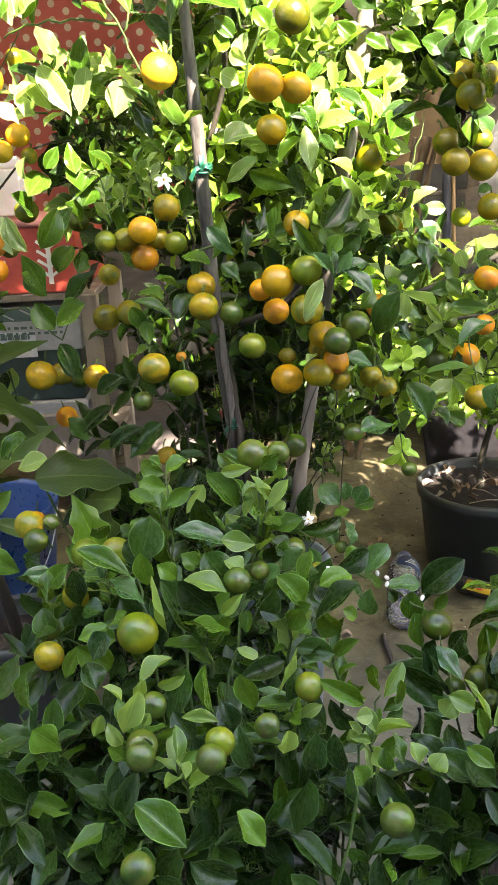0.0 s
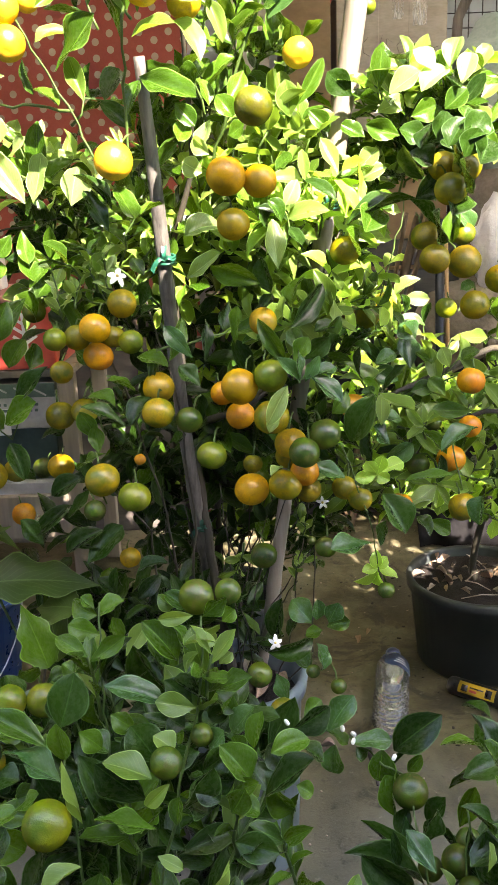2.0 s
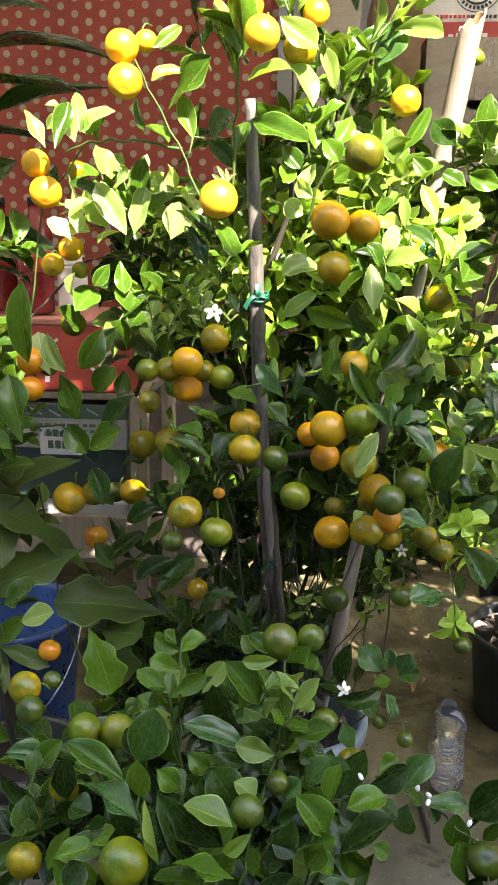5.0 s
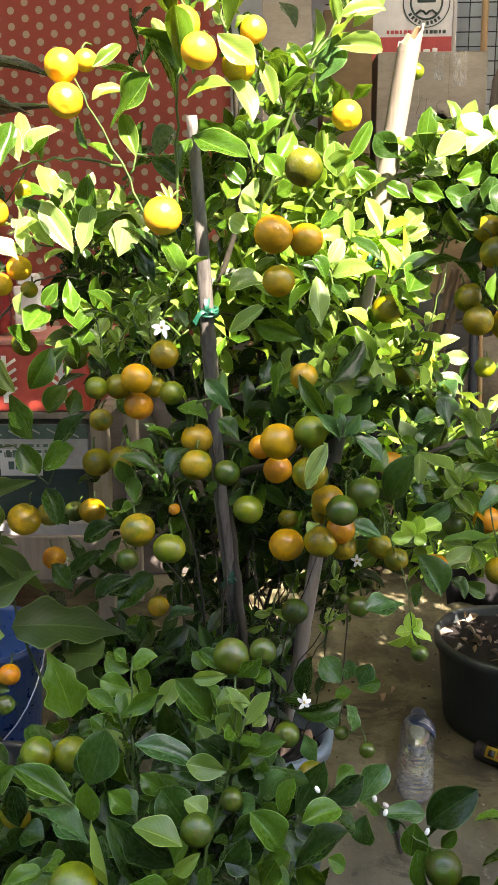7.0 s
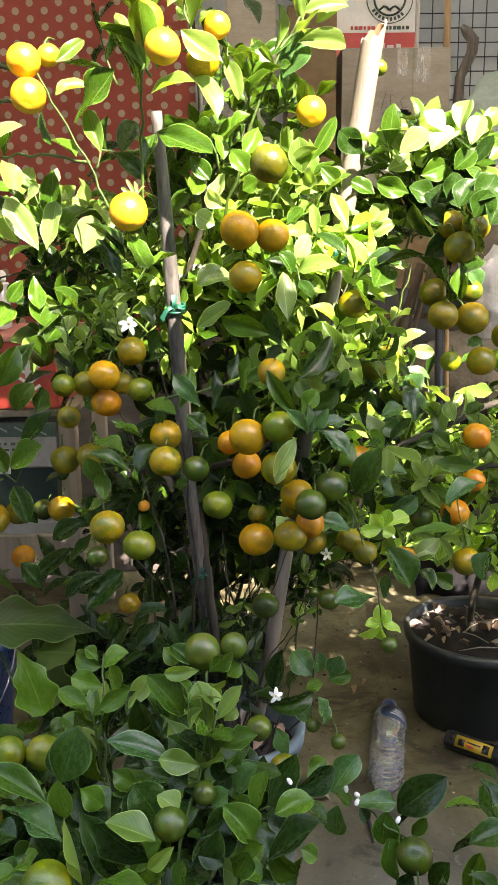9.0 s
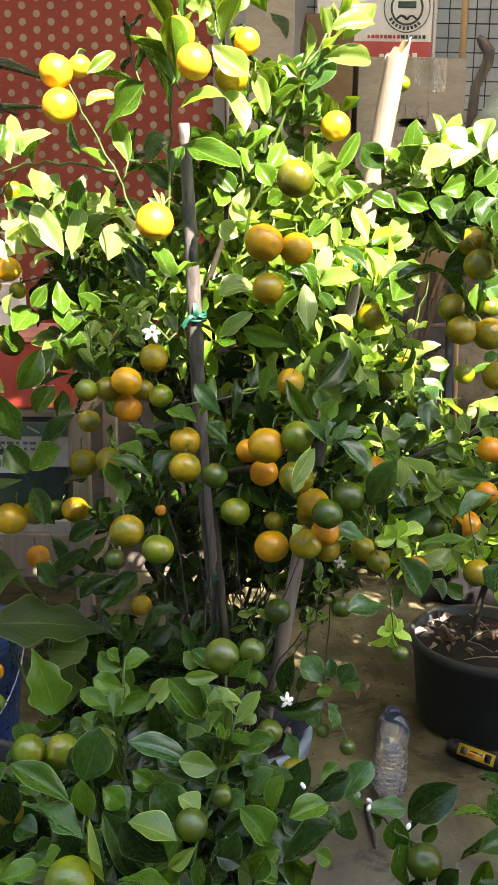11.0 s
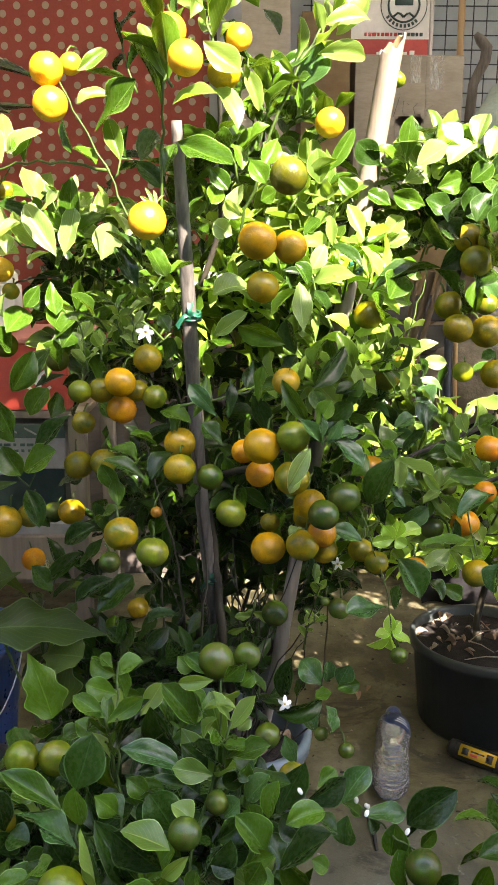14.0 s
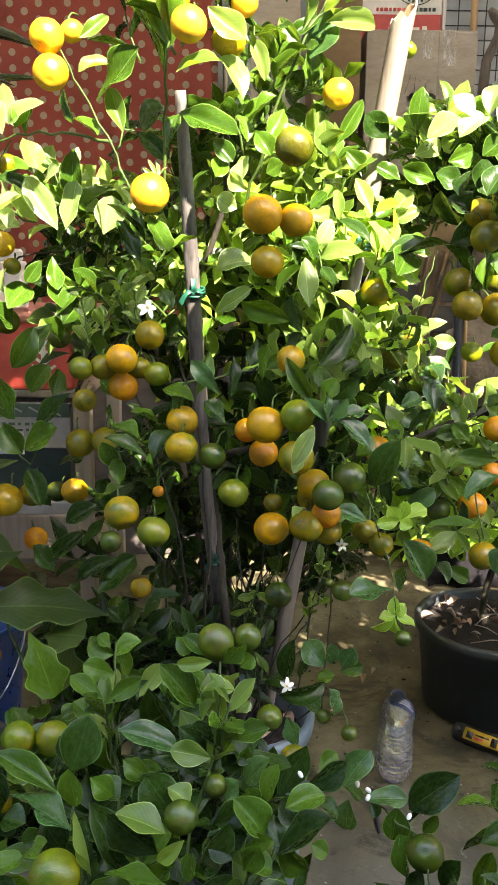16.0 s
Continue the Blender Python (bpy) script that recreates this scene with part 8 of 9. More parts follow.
# ---- stakes ----
def bamboo(top, low, r, mat, label, cut=False, nodes=(), taper=0.08, bow=0.0025, tip=1.0):
    """A bamboo cane with swollen joints and, where cut, a hollow slanted top."""
    root = thing("bamboo_stake", label, "bamboo stake", "bamboo stakes", at=low)
    d = Vector(low) - Vector(top)
    n = 64
    pts, rad = [], []
    for i in range(n + 1):
        t = i / n
        pts.append(-d + d * t + Vector((0.0012 * math.sin(9 * t) - bow * math.sin(math.pi * t), 0.002 * math.cos(5 * t), 0)))
        joint = max([math.exp(-((t - k) / 0.008) ** 2) for k in nodes] + [0])
        rad.append(r * (0.94 + taper * t + 0.19 * joint + 0.02 * math.sin(17 * t)) * (tip + (1 - tip) * min(1, t / 0.22)))
    part("cane", tube_bm(pts, rad, 16, cap=not cut), mat, root)
    if cut:
        b = bmesh.new()
        up = -d.normalized()
        s = up.orthogonal().normalized()
        o = up.cross(s)
        high = Vector((0.86, 0.50, 0))
        k = 28
        outer, inner, low_i, low_o = [], [], [], []
        for i in range(k):
            a = 2 * math.pi * i / k
            ring = s * math.cos(a) + o * math.sin(a)
            tall = 0.004 + 0.011 * (1 + ring.dot(high)) ** 1.25 + 0.0025 * math.sin(7 * a) + 0.0012 * math.sin(17 * a)
            low_o.append(b.verts.new(pts[0] + ring * r * 0.945 - up * 0.004))
            outer.append(b.verts.new(pts[0] + ring * r * 0.94 + up * tall))
            inner.append(b.verts.new(pts[0] + ring * r * 0.76 + up * (tall - 0.001)))
            low_i.append(b.verts.new(pts[0] + ring * r * 0.76 - up * 0.02))
        for i in range(k):
            j = (i + 1) % k
            for m, (q0, q1) in enumerate(((low_o, outer), (outer, inner), (inner, low_i))):
                b.faces.new((q0[i], q0[j], q1[j], q1[i])).material_index = 1 if m == 2 else 0
        b.faces.new(low_i).material_index = 1
        part("cut_end", b, [mat, M_CANEIN], root, "hollow slanted cut end, brown inside", smooth=False)
    return root, d


M_CANEIN = simple("bamboo_inside", (0.10, 0.055, 0.022), (0.20, 0.12, 0.055), 40, 0.75, stretch=(1, 1, 0.1), bumps=0.4)


def tie(root, d, t, r, mat=None):
    """A knotted plastic ribbon round a cane: three turns and two loose ends."""
    c = -d + d * t
    b = bmesh.new()
    for k in range(3):
        tube_bm([c + Vector((1.12 * r * math.cos(a), 1.12 * r * math.sin(a), 0.0032 * (k - 1) + 0.002 * math.sin(a))) for a in (2 * math.pi * i / 14 for i in range(15))], 0.0016, 6, b)
    for ex, ez in ((-0.014, -0.011), (0.009, 0.003), (0.001, 0.017)):
        rows = []
        for j in range(7):
            q = j / 6
            p = c + Vector((ex * q - 0.002, -1.2 * r - 0.004 * math.sin(3 * q), ez * q * q + 0.002 * math.sin(4 * q)))
            w = 0.0018 + 0.0012 * q
            side = Vector((-ez, 0, ex)).normalized() if abs(ex) + abs(ez) > 0 else Vector((1, 0, 0))
            rows.append([b.verts.new(p + side * w), b.verts.new(p + Vector((0, 0.0008, 0))), b.verts.new(p - side * w)])
        for r0, r1 in zip(rows, rows[1:]):
            for i in range(2):
                b.faces.new((r0[i], r0[i + 1], r1[i + 1], r1[i]))
    part("tie", b, mat or M_TIE, root, "green plastic ribbon knotted round the cane")


st, sd = bamboo((-0.0725, 0.909, 1.050), (-0.030, 1.105, 0.262), 0.0086, M_BAMBOO, "weathered grey bamboo stake with green ties", nodes=(0.30, 0.62, 0.90), bow=0.0055, tip=0.70)
tie(st, sd, 0.255, 0.0086)
tie(st, sd, 0.70, 0.0088)
st2, sd2 = bamboo((0.166, 1.050, 1.140), (0.024, 1.056, 0.258), 0.0138, M_BAMBOO2, "pale split bamboo stake with a hollow cut top", cut=True, nodes=(0.34, 0.60, 0.835), taper=-0.38, bow=0.0)
tie(st2, sd2, 0.27, 0.0128)
for tx, ty, bx, by, rr in ((0.478, 2.22, 0.262, 2.23, 0.0125), (0.500, 2.20, 0.300, 2.26, 0.0075), (0.452, 2.26, 0.285, 2.20, 0.0060)):
    bamboo((tx, ty, 0.88), (bx, by, 0.0), rr, M_STICK, "slanting brown wooden stick leaning behind the trees", nodes=(0.3, 0.7))


# ---- on the floor ----
M_PET = bpy.data.materials.new("clear_plastic")
M_PET.use_nodes = True
_nt = M_PET.node_tree
_tr = node(_nt, "ShaderNodeBsdfTransparent", Color=(0.95, 0.96, 0.96, 1))
_gl = node(_nt, "ShaderNodeBsdfGlossy", Color=(1, 1, 1, 1), Roughness=0.06)
_df = node(_nt, "ShaderNodeBsdfDiffuse", Color=(0.68, 0.74, 0.71, 1))
_lw = node(_nt, "ShaderNodeLayerWeight", Blend=0.34)
_m1, _mx = _nt.nodes.new("ShaderNodeMixShader"), _nt.nodes.new("ShaderNodeMixShader")
_bp = node(_nt, "ShaderNodeBump", Strength=0.15, Distance=0.003)
_nt.links.new(noise_tex(_nt, coords(_nt, 1.0), 42.0, 1), _bp.inputs["Height"])
_nt.links.new(_bp.outputs["Normal"], _gl.inputs["Normal"])
_m1.inputs[0].default_value = 0.20
_nt.links.new(_tr.outputs[0], _m1.inputs[1])
_nt.links.new(_df.outputs[0], _m1.inputs[2])
_nt.links.new(_lw.outputs["Fresnel"], _mx.inputs[0])
_nt.links.new(_m1.outputs[0], _mx.inputs[1])
_nt.links.new(_gl.outputs[0], _mx.inputs[2])
_nt.links.new(_mx.outputs[0], _nt.nodes["Material Output"].inputs["Surface"])
M_LABEL = simple("blue_label", (0.004, 0.016, 0.050), (0.010, 0.034, 0.085), 30, 0.55, bumps=0.1)
M_CAP = simple("blue_cap", (0.025, 0.045, 0.14), (0.05, 0.08, 0.20), 40, 0.4, bumps=0.1)
M_GLOSSB = simple("glossy_black", (0.010, 0.010, 0.011), (0.022, 0.022, 0.024), 20, 0.3, bumps=0.1)
M_YEL = simple("yellow_label", (0.42, 0.27, 0.012), (0.56, 0.37, 0.022), 26, 0.4, bumps=0.1)

bottle = thing("water_bottle", "empty clear plastic water bottle lying on the concrete", "bottle", at=(0.246, 1.262, 0.0335))
way = Vector((0.19, 0.98, 0)).normalized()
bottle.rotation_mode = "QUATERNION"
bottle.rotation_quaternion = Vector((way.x, way.y, 0.0)).to_track_quat("Z", "Y")
R0 = 0.0325
prof = [(0, 0.006), (0.012, 0.004), (0.021, 0.0), (0.028, 0.004), (0.0318, 0.014)]
for i in range(72):
    z = 0.018 + 0.142 * i / 71
    waist = 0.0022 * math.exp(-((z - 0.118) / 0.016) ** 2)
    rib = 0.0008 * (0.5 + 0.5 * math.cos(2 * math.pi * z / 0.0145)) ** 2 if 0.040 < z < 0.150 else 0
    prof.append((R0 - rib - waist, z))
prof += [(R0, 0.166), (R0, 0.178), (0.0312, 0.190), (0.0272, 0.204), (0.0208, 0.217), (0.0155, 0.225), (0.0138, 0.229), (0.0138, 0.234)]
part("bottle_body", lathe_bm(prof, 40), M_PET, bottle)
lb = bmesh.new()
rws = []
for i in range(25):
    a = math.pi * (0.98 - 0.62 * i / 24)
    hz = 0.006 + 0.016 * math.sqrt(max(0.0, 1 - (2 * i / 24 - 1) ** 2))
    rws.append([lb.verts.new(((R0 + q) * math.cos(a), (R0 + q) * math.sin(a), 0.168 + z)) for q, z in ((0.0012, -hz), (0.0012, hz), (0.0006, hz), (0.0006, -hz))])
for r0, r1 in zip(rws, rws[1:]):
    for k in range(4):
        lb.faces.new((r0[k], r1[k], r1[(k + 1) % 4], r0[(k + 1) % 4]))
part("label", lb, M_LABEL, bottle, "dark blue printed label")
for k in range(3):
    tw = bmesh.new()
    rws = []
    for i in range(9):
        a = math.pi * 0.67 - (i / 8 - 0.5) * (0.9 - 0.25 * k)
        rws.append([tw.verts.new(((R0 + 0.0019) * math.cos(a), (R0 + 0.0019) * math.sin(a), 0.159 + 0.0075 * k + dz)) for dz in (0, 0.0026)])
    for r0, r1 in zip(rws, rws[1:]):
        tw.faces.new((r0[0], r1[0], r1[1], r0[1]))
    part("print", tw, M_WHITE, bottle, "pale bars of unreadable label print")
part("cap", lathe_bm([(0, 0.247), (0.0135, 0.247), (0.0150, 0.245), (0.0152, 0.232), (0.0148, 0.229), (0, 0.229)], 28), M_CAP, bottle, "blue screw cap")

can = thing("spray_bottle", "black glossy bottle with a yellow label lying on its side", "bottle", at=(0.384, 1.414, 0.0172))
cw = Vector((0.80, -0.60, 0)).normalized()
can.rotation_mode = "QUATERNION"
can.rotation_quaternion = cw.to_track_quat("Z", "Y")
part("bottle_body", lathe_bm([(0, 0), (0.011, 0), (0.0152, 0.003), (0.0167, 0.010), (0.0167, 0.128), (0.0145, 0.138), (0.009, 0.146), (0.008, 0.160), (0, 0.160)], 32), M_GLOSSB, can)
for part_name, z0, z1, mid, wide, lift, mat, words in (("label", 0.024, 0.094, 2.45, 1.35, 0.0004, M_YEL, "yellow label with dark margins"), ("print", 0.030, 0.042, 2.53, 0.7, 0.0008, M_GLOSSB, "dark bars of unreadable label print"),
                                                        ("print", 0.046, 0.060, 2.68, 0.25, 0.0008, M_RED, "red bar of label print"), ("print", 0.046, 0.072, 2.33, 0.16, 0.0008, M_GLOSSB, ""), ("print", 0.076, 0.088, 2.48, 0.9, 0.0008, M_GLOSSB, "")):
    tw = bmesh.new()
    rws = []
    for i in range(13):
        a = mid + (i / 12 - 0.5) * wide
        rws.append([tw.verts.new(((0.0167 + q) * math.cos(a), (0.0167 + q) * math.sin(a), z)) for q, z in ((0, z0), (lift, z0), (lift, z1), (0, z1))])
    for r0, r1 in zip(rws, rws[1:]):
        for k in range(4):
            tw.faces.new((r0[k], r1[k], r1[(k + 1) % 4], r0[(k + 1) % 4]))
    part(part_name, tw, mat, can, words)
part("cap", lathe_bm([(0, 0.160), (0.0085, 0.160), (0.0085, 0.176), (0.007, 0.178), (0, 0.178)], 20), M_GLOSSB, can)

stick = bmesh.new()
tube_bm([(0.207, 1.250, 0.006), (0.206, 1.215, 0.007), (0.209, 1.180, 0.005), (0.207, 1.146, 0.005)], [0.004, 0.0046, 0.004, 0.0022], 7, stick)
solid("stick", stick, M_DARK, "short dark dry stick on the concrete", "stick", smooth=True)
rng = random.Random(31)
for i, (x, y) in enumerate(((0.136, 1.669), (0.165, 1.64), (0.19, 1.70), (0.235, 1.60), (0.10, 1.72), (0.27, 1.66), (0.05, 1.60), (0.15, 1.25))):
    lf = new("fallen_leaf", dry_leaf_mesh(i % 3))
    b, n = rng.uniform(0, 6.28), rng.uniform(0.016, 0.030)
    lf.matrix_basis = leaf_pose((x, y, 0.004), (x + n * math.cos(b), y + n * math.sin(b), 0.006), (0.1, 0, 1), n * 0.5)
    tagged(lf, "small curled dry leaf fallen on the concrete", "dry leaf", "fallen leaves")
grit = bmesh.new()
for i in range(170):
    x, y, q = rng.uniform(-0.1, 0.75), rng.uniform(0.95, 2.3), rng.uniform(0.0008, 0.0028)
    bmesh.ops.create_icosphere(grit, subdivisions=1, radius=q, matrix=Matrix.Translation((x, y, q * 0.4)) @ Matrix.Diagonal((1, rng.uniform(0.6, 1), 0.6, 1)))
solid("grit", grit, M_LITTER2, "pale crumbs and grit on the concrete", "grit", kind="stuff")
crumbs = bmesh.new()
for i in range(46):
    x, y, q = rng.gauss(0.30, 0.13), rng.uniform(1.22, 1.95), rng.uniform(0.0018, 0.0060)
    bmesh.ops.create_icosphere(crumbs, subdivisions=1, radius=q, matrix=Matrix.Translation((x, y, q * 0.2)) @ Matrix.Rotation(rng.uniform(0, 3.1), 4, "Z") @ Matrix.Diagonal((1, rng.uniform(0.35, 0.8), 0.3, 1)))
solid("soil_crumbs", crumbs, M_DARK, "dark crumbs of soil and leaf scattered by the black pot", "soil crumbs", kind="stuff")


# ---- the rack with the red crate ----
rack = thing("wooden_rack", "grey wooden rack with two shelves against the cloth", "rack", at=(-0.80, 1.95, 0))
for x in (-0.44, 0.436):
    for y in (-0.19, 0.19):
        part("post", box_bm((0.036, 0.034, 0.585), (x, y, 0.2925), 0.002, 1), M_WOOD, rack, smooth=False)
for z in (0.20, 0.575):
    for k in range(5):
        part("board", box_bm((0.90, 0.074, 0.016), (0, -0.160 + 0.08 * k, z + 0.008), 0.002, 1), M_WOOD, rack, smooth=False)
part("rail", box_bm((0.84, 0.018, 0.10), (0, -0.20, 0.264), 0.002, 1), M_WOOD, rack, "brown board across the front", smooth=False)

crate = thing("red_box", "red printed box with white leaf motifs on the rack", "box", at=(-0.80, 1.93, 0.592))
part("box_body", box_bm((0.84, 0.36, 0.142), (0, 0, 0.072), 0.006, 2), M_REDPL, crate, smooth=False)
for sx in (0.10, 0.24, 0.36):
    b = box_bm((0.010, 0.002, 0.10), (sx, -0.1815, 0.07), 0)
    for k in range(4):
        for s in (-1, 1):
            box_bm((0.026, 0.002, 0.006), (sx + s * 0.014, -0.1815, 0.045 + 0.02 * k), 0, turn=Euler((0, -s * 0.6, 0)).to_matrix(), bm=b)
    part("print", b, M_WHITE, crate, "white leaf motif", smooth=False)
part("lid", box_bm((0.85, 0.37, 0.012), (0, 0, 0.149), 0.004, 2), simple("pink_lid", (0.42, 0.16, 0.13), (0.54, 0.25, 0.21), 10, 0.6), crate, "faded pink lid", smooth=False)

M_GREYB = simple("dusty_white_card", (0.23, 0.235, 0.235), (0.34, 0.345, 0.345), 12, 0.6, bumps=0.1)
white = thing("white_carton", "white printed carton with a label on the rack shelf", "carton", at=(-0.62, 1.86, 0.216))
part("carton_body", box_bm((0.46, 0.20, 0.125), (0, 0, 0.0625), 0.003, 1), M_GREYB, white, smooth=False)
part("carton_lid", box_bm((0.45, 0.20, 0.10), (0.005, 0, 0.296), 0.003, 1), M_GREYB, white, smooth=False)
part("dark_middle", box_bm((0.44, 0.19, 0.12), (0, 0.01, 0.186), 0.003, 1), simple("dark_green_print", (0.012, 0.03, 0.025), (0.03, 0.06, 0.05), 12, 0.5), white, smooth=False)
part("label", box_bm((0.092, 0.002, 0.058), (0.08, -0.101, 0.262), 0.0005, 1), simple("paper_label", (0.42, 0.44, 0.47), (0.52, 0.54, 0.57), 20, 0.7), white, "pale paper label", smooth=False)
part("top_band", box_bm((0.446, 0.002, 0.030), (0.005, -0.1010, 0.330), 0.0004, 1), M_INK, white, "dark printed band", smooth=False)
for k in range(9):
    part("print", box_bm((0.030, 0.002, 0.0035), (-0.14 + 0.042 * k, -0.1022, 0.334 - 0.004 * (k % 3)), 0, turn=Euler((0, 0.5, 0)).to_matrix()), M_GREYB, white, "pale slanted print", smooth=False)
for k in range(22):
    part("print", box_bm((0.006 + 0.004 * (k % 3), 0.002, 0.006), (0.02 + 0.0165 * (k % 11), -0.1012, 0.300 - 0.013 * (k // 11)), 0), M_INK, white, smooth=False)
for k in range(14):
    part("bar", box_bm((0.0022 + 0.002 * (k % 3), 0.002, 0.012), (0.046 + 0.005 * k, -0.1025, 0.280), 0), M_INK, white, smooth=False)
for k in range(4):
    part("print", box_bm((0.012, 0.002, 0.018), (0.058 + 0.016 * k, -0.1025, 0.256), 0.0005, 1), M_INK, white, "dark bars of unreadable print", smooth=False)

M_REDGL = simple("red_drink", (0.10, 0.010, 0.012), (0.26, 0.022, 0.022), 20, 0.18, bumps=0.1)


def drink(at, h, r, label):
    root = thing("drink_bottle", label, "bottle", "bottles on the red box", at=at)
    p = [(0, 0), (r * 0.9, 0), (r, 0.006)]
    for i in range(34):
        z = 0.010 + (h * 0.62 - 0.010) * i / 33
        p.append((r - 0.0018 * (0.5 + 0.5 * math.cos(2 * math.pi * z / 0.009)), z))
    p += [(r, h * 0.66), (r * 0.8, h * 0.76), (r * 0.42, h * 0.86), (r * 0.38, h * 0.93), (0, h * 0.93)]
    part("bottle_body", lathe_bm(p, 30), M_REDGL, root)
    part("label", lathe_bm([(r + 0.0003, h * 0.36), (r + 0.001, h * 0.36), (r + 0.001, h * 0.60), (r + 0.0003, h * 0.60)], 30), M_RED, root, "red wrap-round label")
    for k in range(3):
        part("print", box_bm((r * 0.5, 0.002, 0.006), (-r * 0.2, -r - 0.0012, h * 0.43 + 0.016 * k), 0), M_WHITE, root, "white bars of unreadable print", smooth=False)
    part("cap", lathe_bm([(0, h), (r * 0.42, h), (r * 0.45, h * 0.985), (r * 0.45, h * 0.93), (0, h * 0.93)], 20), M_GLOSSB, root)


drink((-0.602, 1.84, 0.753), 0.245, 0.036, "dark red ribbed drink bottle with a red label")
drink((-0.694, 1.87, 0.753), 0.245, 0.036, "dark red ribbed drink bottle with a red label")
carton_small = thing("milk_carton", "small white drink carton on the red box", "carton", at=(-0.535, 1.88, 0.753))
part("carton_body", box_bm((0.055, 0.055, 0.10), (0, 0, 0.05), 0.003, 1), M_WHITE, carton_small, smooth=False)
part("carton_top", box_bm((0.053, 0.020, 0.028), (0, 0, 0.113), 0.006, 1), M_WHITE, carton_small, smooth=False)

# blue bucket by the lobed plant
bk = thing("blue_bucket", "blue plastic bucket with a pale wire handle", "bucket", at=(-0.535, 1.40, 0))
part("bucket_wall", lathe_bm([(0, 0), (0.10, 0), (0.104, 0.005), (0.126, 0.232), (0.132, 0.232), (0.133, 0.246), (0.127, 0.246), (0.123, 0.236), (0.100, 0.012), (0, 0.012)], 40), M_BLUE, bk)
part("handle", tube_bm([(0.132 * math.cos(a), 0.02 * math.sin(a) - 0.136 * math.sin(a), 0.232 - 0.17 * math.sin(a)) for a in (math.pi * k / 16 for k in range(17))], 0.0013, 6), M_WHITE, bk, "pale bent wire handle")


# ---- back wall things ----
sign = thing("sign_board", "white notice board with a round dark emblem and a red band", "sign", at=(0.440, 3.29, 1.10))
part("board", box_bm((0.42, 0.012, 1.05), (0, 0, 0.53), 0.003, 1), M_WHITE, sign, smooth=False)
part("red_band", box_bm((0.418, 0.003, 0.115), (0, -0.0085, 0.530), 0.0005, 1), M_RED, sign, smooth=False)
part("edge_strip", box_bm((0.014, 0.02, 1.06), (0.218, 0, 0.53), 0.003, 1), simple("pale_strip", (0.50, 0.47, 0.45), (0.62, 0.59, 0.57), 14, 0.6), sign, smooth=False)
emb = bmesh.new()
for rr, wd in ((0.083, 0.0035), (0.056, 0.0075)):
    tube_bm([(0.115 + rr * math.cos(a), -0.0085, 0.702 + rr * math.sin(a)) for a in (2 * math.pi * k / 48 for k in range(49))], wd / 2, 6, emb)
box_bm((0.066, 0.003, 0.022), (0.115, -0.0085, 0.712), 0.003, 1, bm=emb)
for s in (-1, 1):
    tube_bm([(0.115 + s * q * 0.036, -0.0085, 0.662 + 0.014 * math.sin(q * 3)) for q in (0.0, 0.3, 0.6, 1.0)], 0.004, 6, emb)
part("emblem", emb, M_INK, sign, "round grey-green emblem")

for k in range(9):
    a = math.radians(215 + 12 * k)
    rr = 0.0695
    part("print", box_bm((0.0085, 0.003, 0.012), (0.115 + rr * math.cos(a), -0.0085, 0.702 + rr * math.sin(a)), 0.001, 1, turn=Euler((0, -(a - 1.5 * math.pi), 0)).to_matrix()), M_INK, sign, smooth=False)
for k in range(14):
    part("print", box_bm((0.0085 + 0.003 * (k % 3), 0.003, 0.012), (-0.02 + 0.0155 * k, -0.0085, 0.604), 0.001, 1), M_INK if k > 7 else M_RED, sign, smooth=False)
for k in range(5):
    part("print", box_bm((0.018 + 0.006 * (k % 2), 0.003, 0.030 + 0.008 * (k % 3)), (0.03 + 0.030 * k, -0.011, 0.530), 0.002, 1), M_WHITE, sign, "white bars of large print", smooth=False)

pole = bmesh.new()
tube_bm([(0.775, 3.27, 0.0), (0.772, 3.28, 0.9), (0.768, 3.29, 1.6), (0.764, 3.30, 2.40)], [0.013, 0.0125, 0.0125, 0.012], 12, pole)
solid("wooden_pole", pole, M_POLE, "straight tan wooden pole standing by the mesh", "pole", smooth=True)
log = bmesh.new()
tube_bm([(0.79, 3.16, 0.0), (0.80, 3.18, 0.8), (0.795, 3.20, 1.42), (0.800, 3.20, 1.52), (0.838, 3.20, 1.60), (0.842, 3.20, 1.640), (0.818, 3.20, 1.668), (0.798, 3.20, 1.688)], [0.030, 0.026, 0.019, 0.018, 0.020, 0.021, 0.019, 0.009], 10, log)
solid("driftwood_branch", log, simple("grey_branch", (0.08, 0.070, 0.060), (0.22, 0.190, 0.165), 26, 0.85, stretch=(1, 1, 0.2), bumps=0.7, bdist=0.004), "crooked grey dry branch with a hooked end", "branch", smooth=True)


def sack(at, size, mat, label, seed):
    """A slumped full sack with folds."""
    b = bmesh.new()
    bmesh.ops.create_icosphere(b, subdivisions=4, radius=0.5)
    for v in b.verts:
        d = v.co.normalized()
        k = 1 + 0.16 * noise.noise(d * 2.0 + Vector((seed, 0, 0))) + 0.05 * noise.noise(d * 7.0 + Vector((0, seed, 0)))
        v.co = Vector((d.x * size[0], d.y * size[1], d.z * size[2])) * 0.5 * k
        v.co.z = max(v.co.z, -size[2] * 0.42) + size[2] * 0.42
    ob = solid("sack", b, mat, label, "sack", "sacks", smooth=True)
    ob.location = at
    return ob


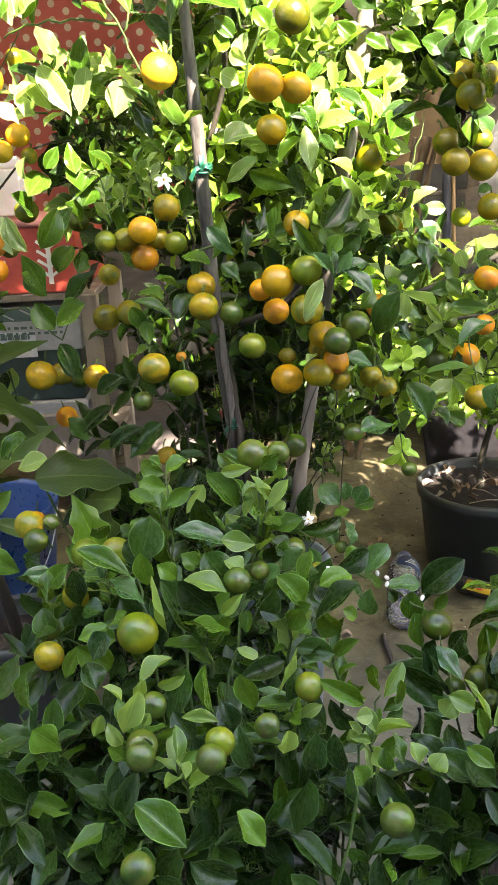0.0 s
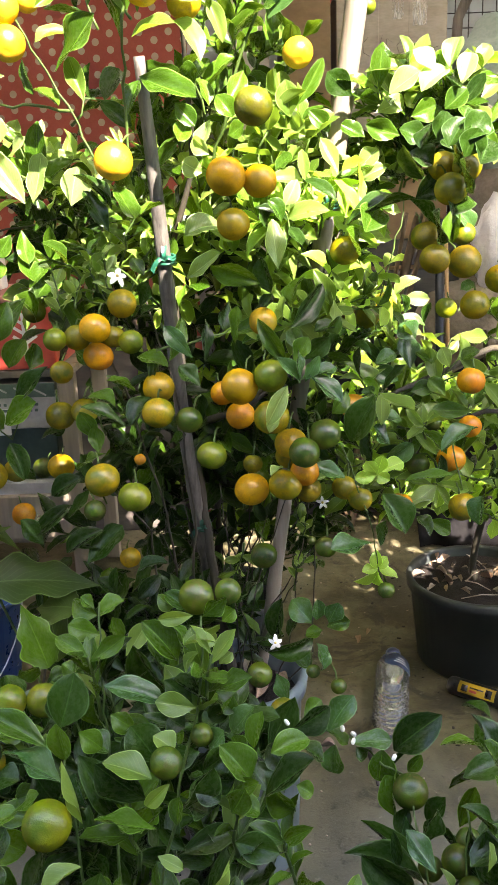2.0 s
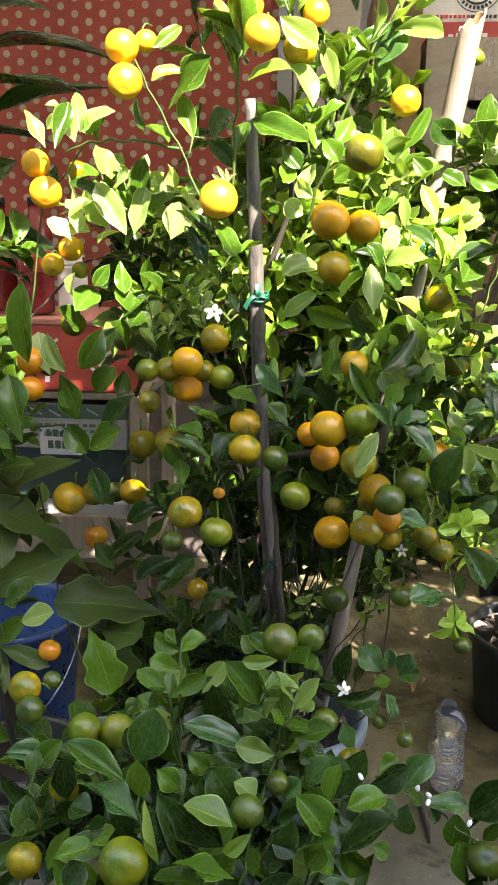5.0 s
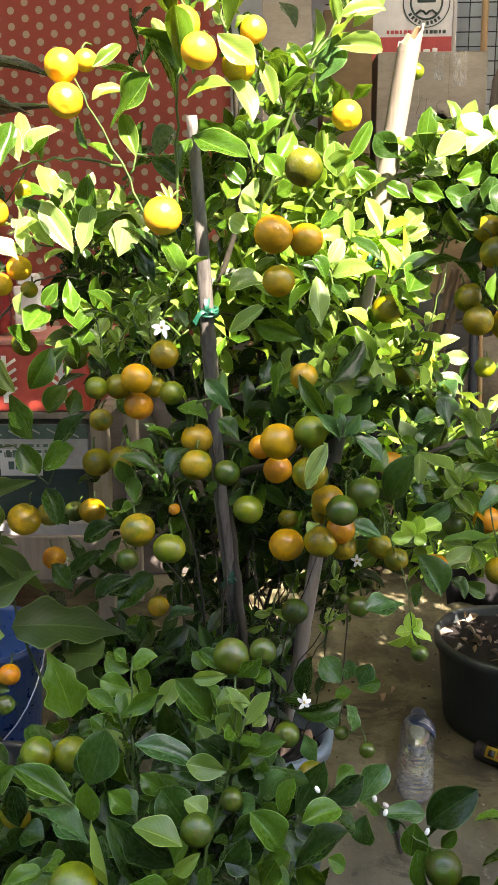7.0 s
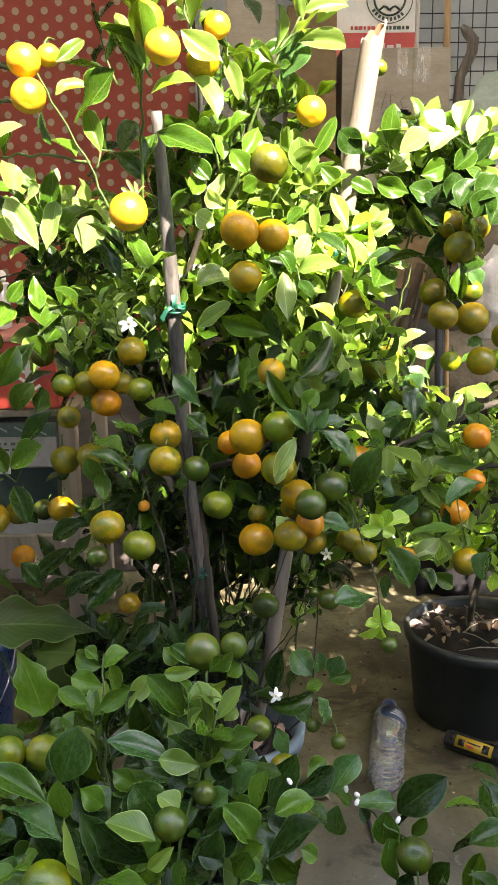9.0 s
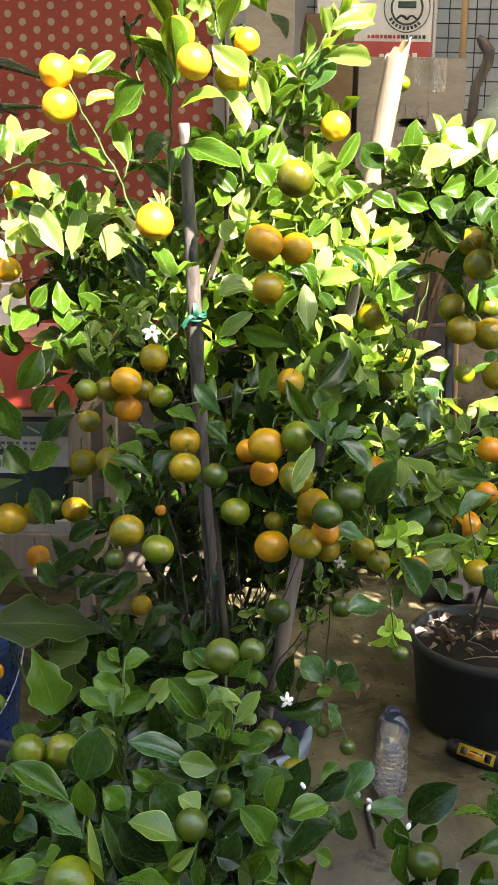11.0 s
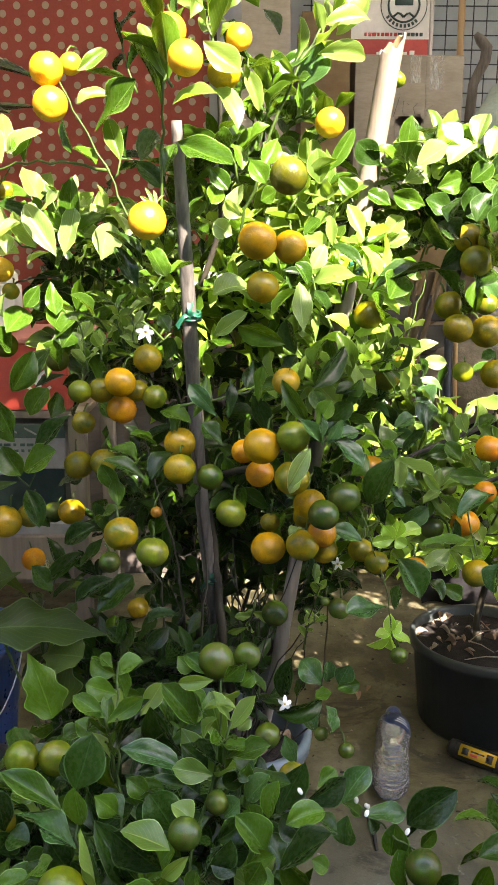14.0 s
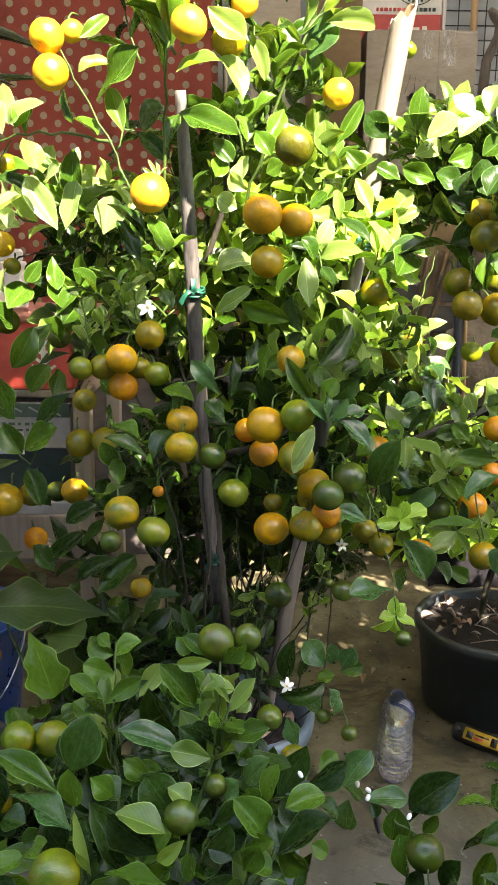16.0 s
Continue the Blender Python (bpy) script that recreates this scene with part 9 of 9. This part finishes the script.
M_SACK = simple("grey_sack", (0.12, 0.103, 0.082), (0.25, 0.216, 0.176), 14, 0.85, bumps=0.5, bdist=0.006)
M_GREEN = simple("pale_green_sack", (0.20, 0.28, 0.24), (0.36, 0.42, 0.38), 14, 0.7, bumps=0.4, bdist=0.004)
sack((0.72, 2.66, 0.0), (0.60, 0.46, 0.42), M_SACK, "full grey woven sack slumped on the floor", 3)
sack((0.74, 2.66, 0.34), (0.56, 0.44, 0.42), M_SACK, "full grey woven sack lying on another", 5)
sack((0.95, 2.9, 0.0), (0.50, 0.46, 1.20), M_SACK, "tall grey sack standing by the cartons", 7)
sack((0.93, 2.95, 0.98), (0.46, 0.40, 0.56), M_GREEN, "pale green plastic sack on top of the grey one", 8)

M_BAG = simple("lilac_plastic_film", (0.62, 0.60, 0.66), (0.74, 0.73, 0.78), 14, 0.3, bumps=0.5, bdist=0.006)
M_BAGPRINT = simple("magenta_print", (0.34, 0.10, 0.36), (0.55, 0.25, 0.55), 40, 0.4, bumps=0.2)
bag = thing("plastic_bag", "crumpled white plastic bag with a magenta print", "bag", at=(0.790, 2.52, 0.765))
b = bmesh.new()
bmesh.ops.create_icosphere(b, subdivisions=4, radius=0.5)
for v in b.verts:
    d = v.co.normalized()
    k = 1 + 0.22 * noise.noise(d * 2.6 + Vector((4, 0, 0))) + 0.09 * noise.noise(d * 8.0)
    v.co = Vector((d.x * 0.20, d.y * 0.12, d.z * 0.27 * (1.15 if d.z > 0 else 0.9))) * 0.5 * k
part("film", b, M_BAG, bag)
b = bmesh.new()
bmesh.ops.create_icosphere(b, subdivisions=3, radius=0.5)
for v in b.verts:
    d = v.co.normalized()
    v.co = Vector((d.x * 0.07, d.y * 0.03, d.z * 0.06)) * (0.5 + 0.25 * noise.noise(d * 4)) + Vector((0.02, -0.058, -0.03))
part("print", b, M_BAGPRINT, bag, "magenta flower print")
# cloth widened and darkened to stand in for the dark background, hiding lit floor
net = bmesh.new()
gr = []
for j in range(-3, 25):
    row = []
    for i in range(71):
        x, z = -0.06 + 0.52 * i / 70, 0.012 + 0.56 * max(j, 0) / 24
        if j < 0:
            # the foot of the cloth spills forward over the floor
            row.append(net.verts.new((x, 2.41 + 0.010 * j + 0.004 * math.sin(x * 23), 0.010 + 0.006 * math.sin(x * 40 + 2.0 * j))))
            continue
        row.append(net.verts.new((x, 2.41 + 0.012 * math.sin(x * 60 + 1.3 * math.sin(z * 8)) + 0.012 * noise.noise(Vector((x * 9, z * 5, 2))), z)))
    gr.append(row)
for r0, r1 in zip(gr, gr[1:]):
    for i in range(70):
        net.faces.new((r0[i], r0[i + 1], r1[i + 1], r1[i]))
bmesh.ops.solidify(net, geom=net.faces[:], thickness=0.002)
solid("cloth_backdrop", net, simple("dark_backdrop_cloth", (0.009, 0.011, 0.013), (0.025, 0.029, 0.034), 60, 0.85, stretch=(1, 1, 0.1), bumps=0.4), "dark folded cloth widened as a backdrop for the dark gap behind the trees", "shade cloth", smooth=True)
# board made wide and dark to stand in for the black gap by the post
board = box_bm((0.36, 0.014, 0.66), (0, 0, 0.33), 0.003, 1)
bd = solid("board_backdrop", board, simple("dull_board", (0.032, 0.028, 0.024), (0.085, 0.075, 0.064), 6, 0.8, stretch=(1, 1, 4), bumps=0.3), "dull grey-brown board widened to fill the dark gap behind the trees", "board")
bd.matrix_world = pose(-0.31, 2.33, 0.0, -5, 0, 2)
M_PLANK = simple("grey_plank", (0.030, 0.030, 0.028), (0.085, 0.082, 0.074), 14, 0.8, stretch=(0.1, 1, 1), bumps=0.5, bdist=0.002)
planks = thing("plank_panel", "dark grey weathered plank panel leaning behind the sticks", "panel", at=(0.47, 2.56, 0.0))
for k in range(9):
    part("plank", box_bm((0.40, 0.016, 0.078), (0.004 * math.sin(5 * k), 0.003 * (k % 2), 0.045 + 0.090 * k), 0.003, 1), M_PLANK, planks, smooth=False)
for x in (-0.16, 0.16):
    part("batten", box_bm((0.034, 0.018, 0.84), (x, 0.021, 0.42), 0.002, 1), M_PLANK, planks, smooth=False)
post = bmesh.new()
tube_bm([(0.586, 2.36, 0.0), (0.572, 2.36, 0.40), (0.560, 2.36, 0.86)], [0.0125, 0.0125, 0.0120], 12, post)
solid("metal_pole", post, simple("dark_blue_steel", (0.010, 0.016, 0.026), (0.026, 0.038, 0.058), 30, 0.4, metal=0.3, bumps=0.2), "dark blue steel pole standing behind the trees", "pole", smooth=True)
post = bmesh.new()
tube_bm([(0.612, 2.36, 0.0), (0.596, 2.36, 0.42), (0.582, 2.37, 0.82)], [0.0062, 0.0060, 0.0052], 10, post)
solid("wooden_pole", post, M_POLE, "thin tan wooden pole beside the steel one", "pole", smooth=True)
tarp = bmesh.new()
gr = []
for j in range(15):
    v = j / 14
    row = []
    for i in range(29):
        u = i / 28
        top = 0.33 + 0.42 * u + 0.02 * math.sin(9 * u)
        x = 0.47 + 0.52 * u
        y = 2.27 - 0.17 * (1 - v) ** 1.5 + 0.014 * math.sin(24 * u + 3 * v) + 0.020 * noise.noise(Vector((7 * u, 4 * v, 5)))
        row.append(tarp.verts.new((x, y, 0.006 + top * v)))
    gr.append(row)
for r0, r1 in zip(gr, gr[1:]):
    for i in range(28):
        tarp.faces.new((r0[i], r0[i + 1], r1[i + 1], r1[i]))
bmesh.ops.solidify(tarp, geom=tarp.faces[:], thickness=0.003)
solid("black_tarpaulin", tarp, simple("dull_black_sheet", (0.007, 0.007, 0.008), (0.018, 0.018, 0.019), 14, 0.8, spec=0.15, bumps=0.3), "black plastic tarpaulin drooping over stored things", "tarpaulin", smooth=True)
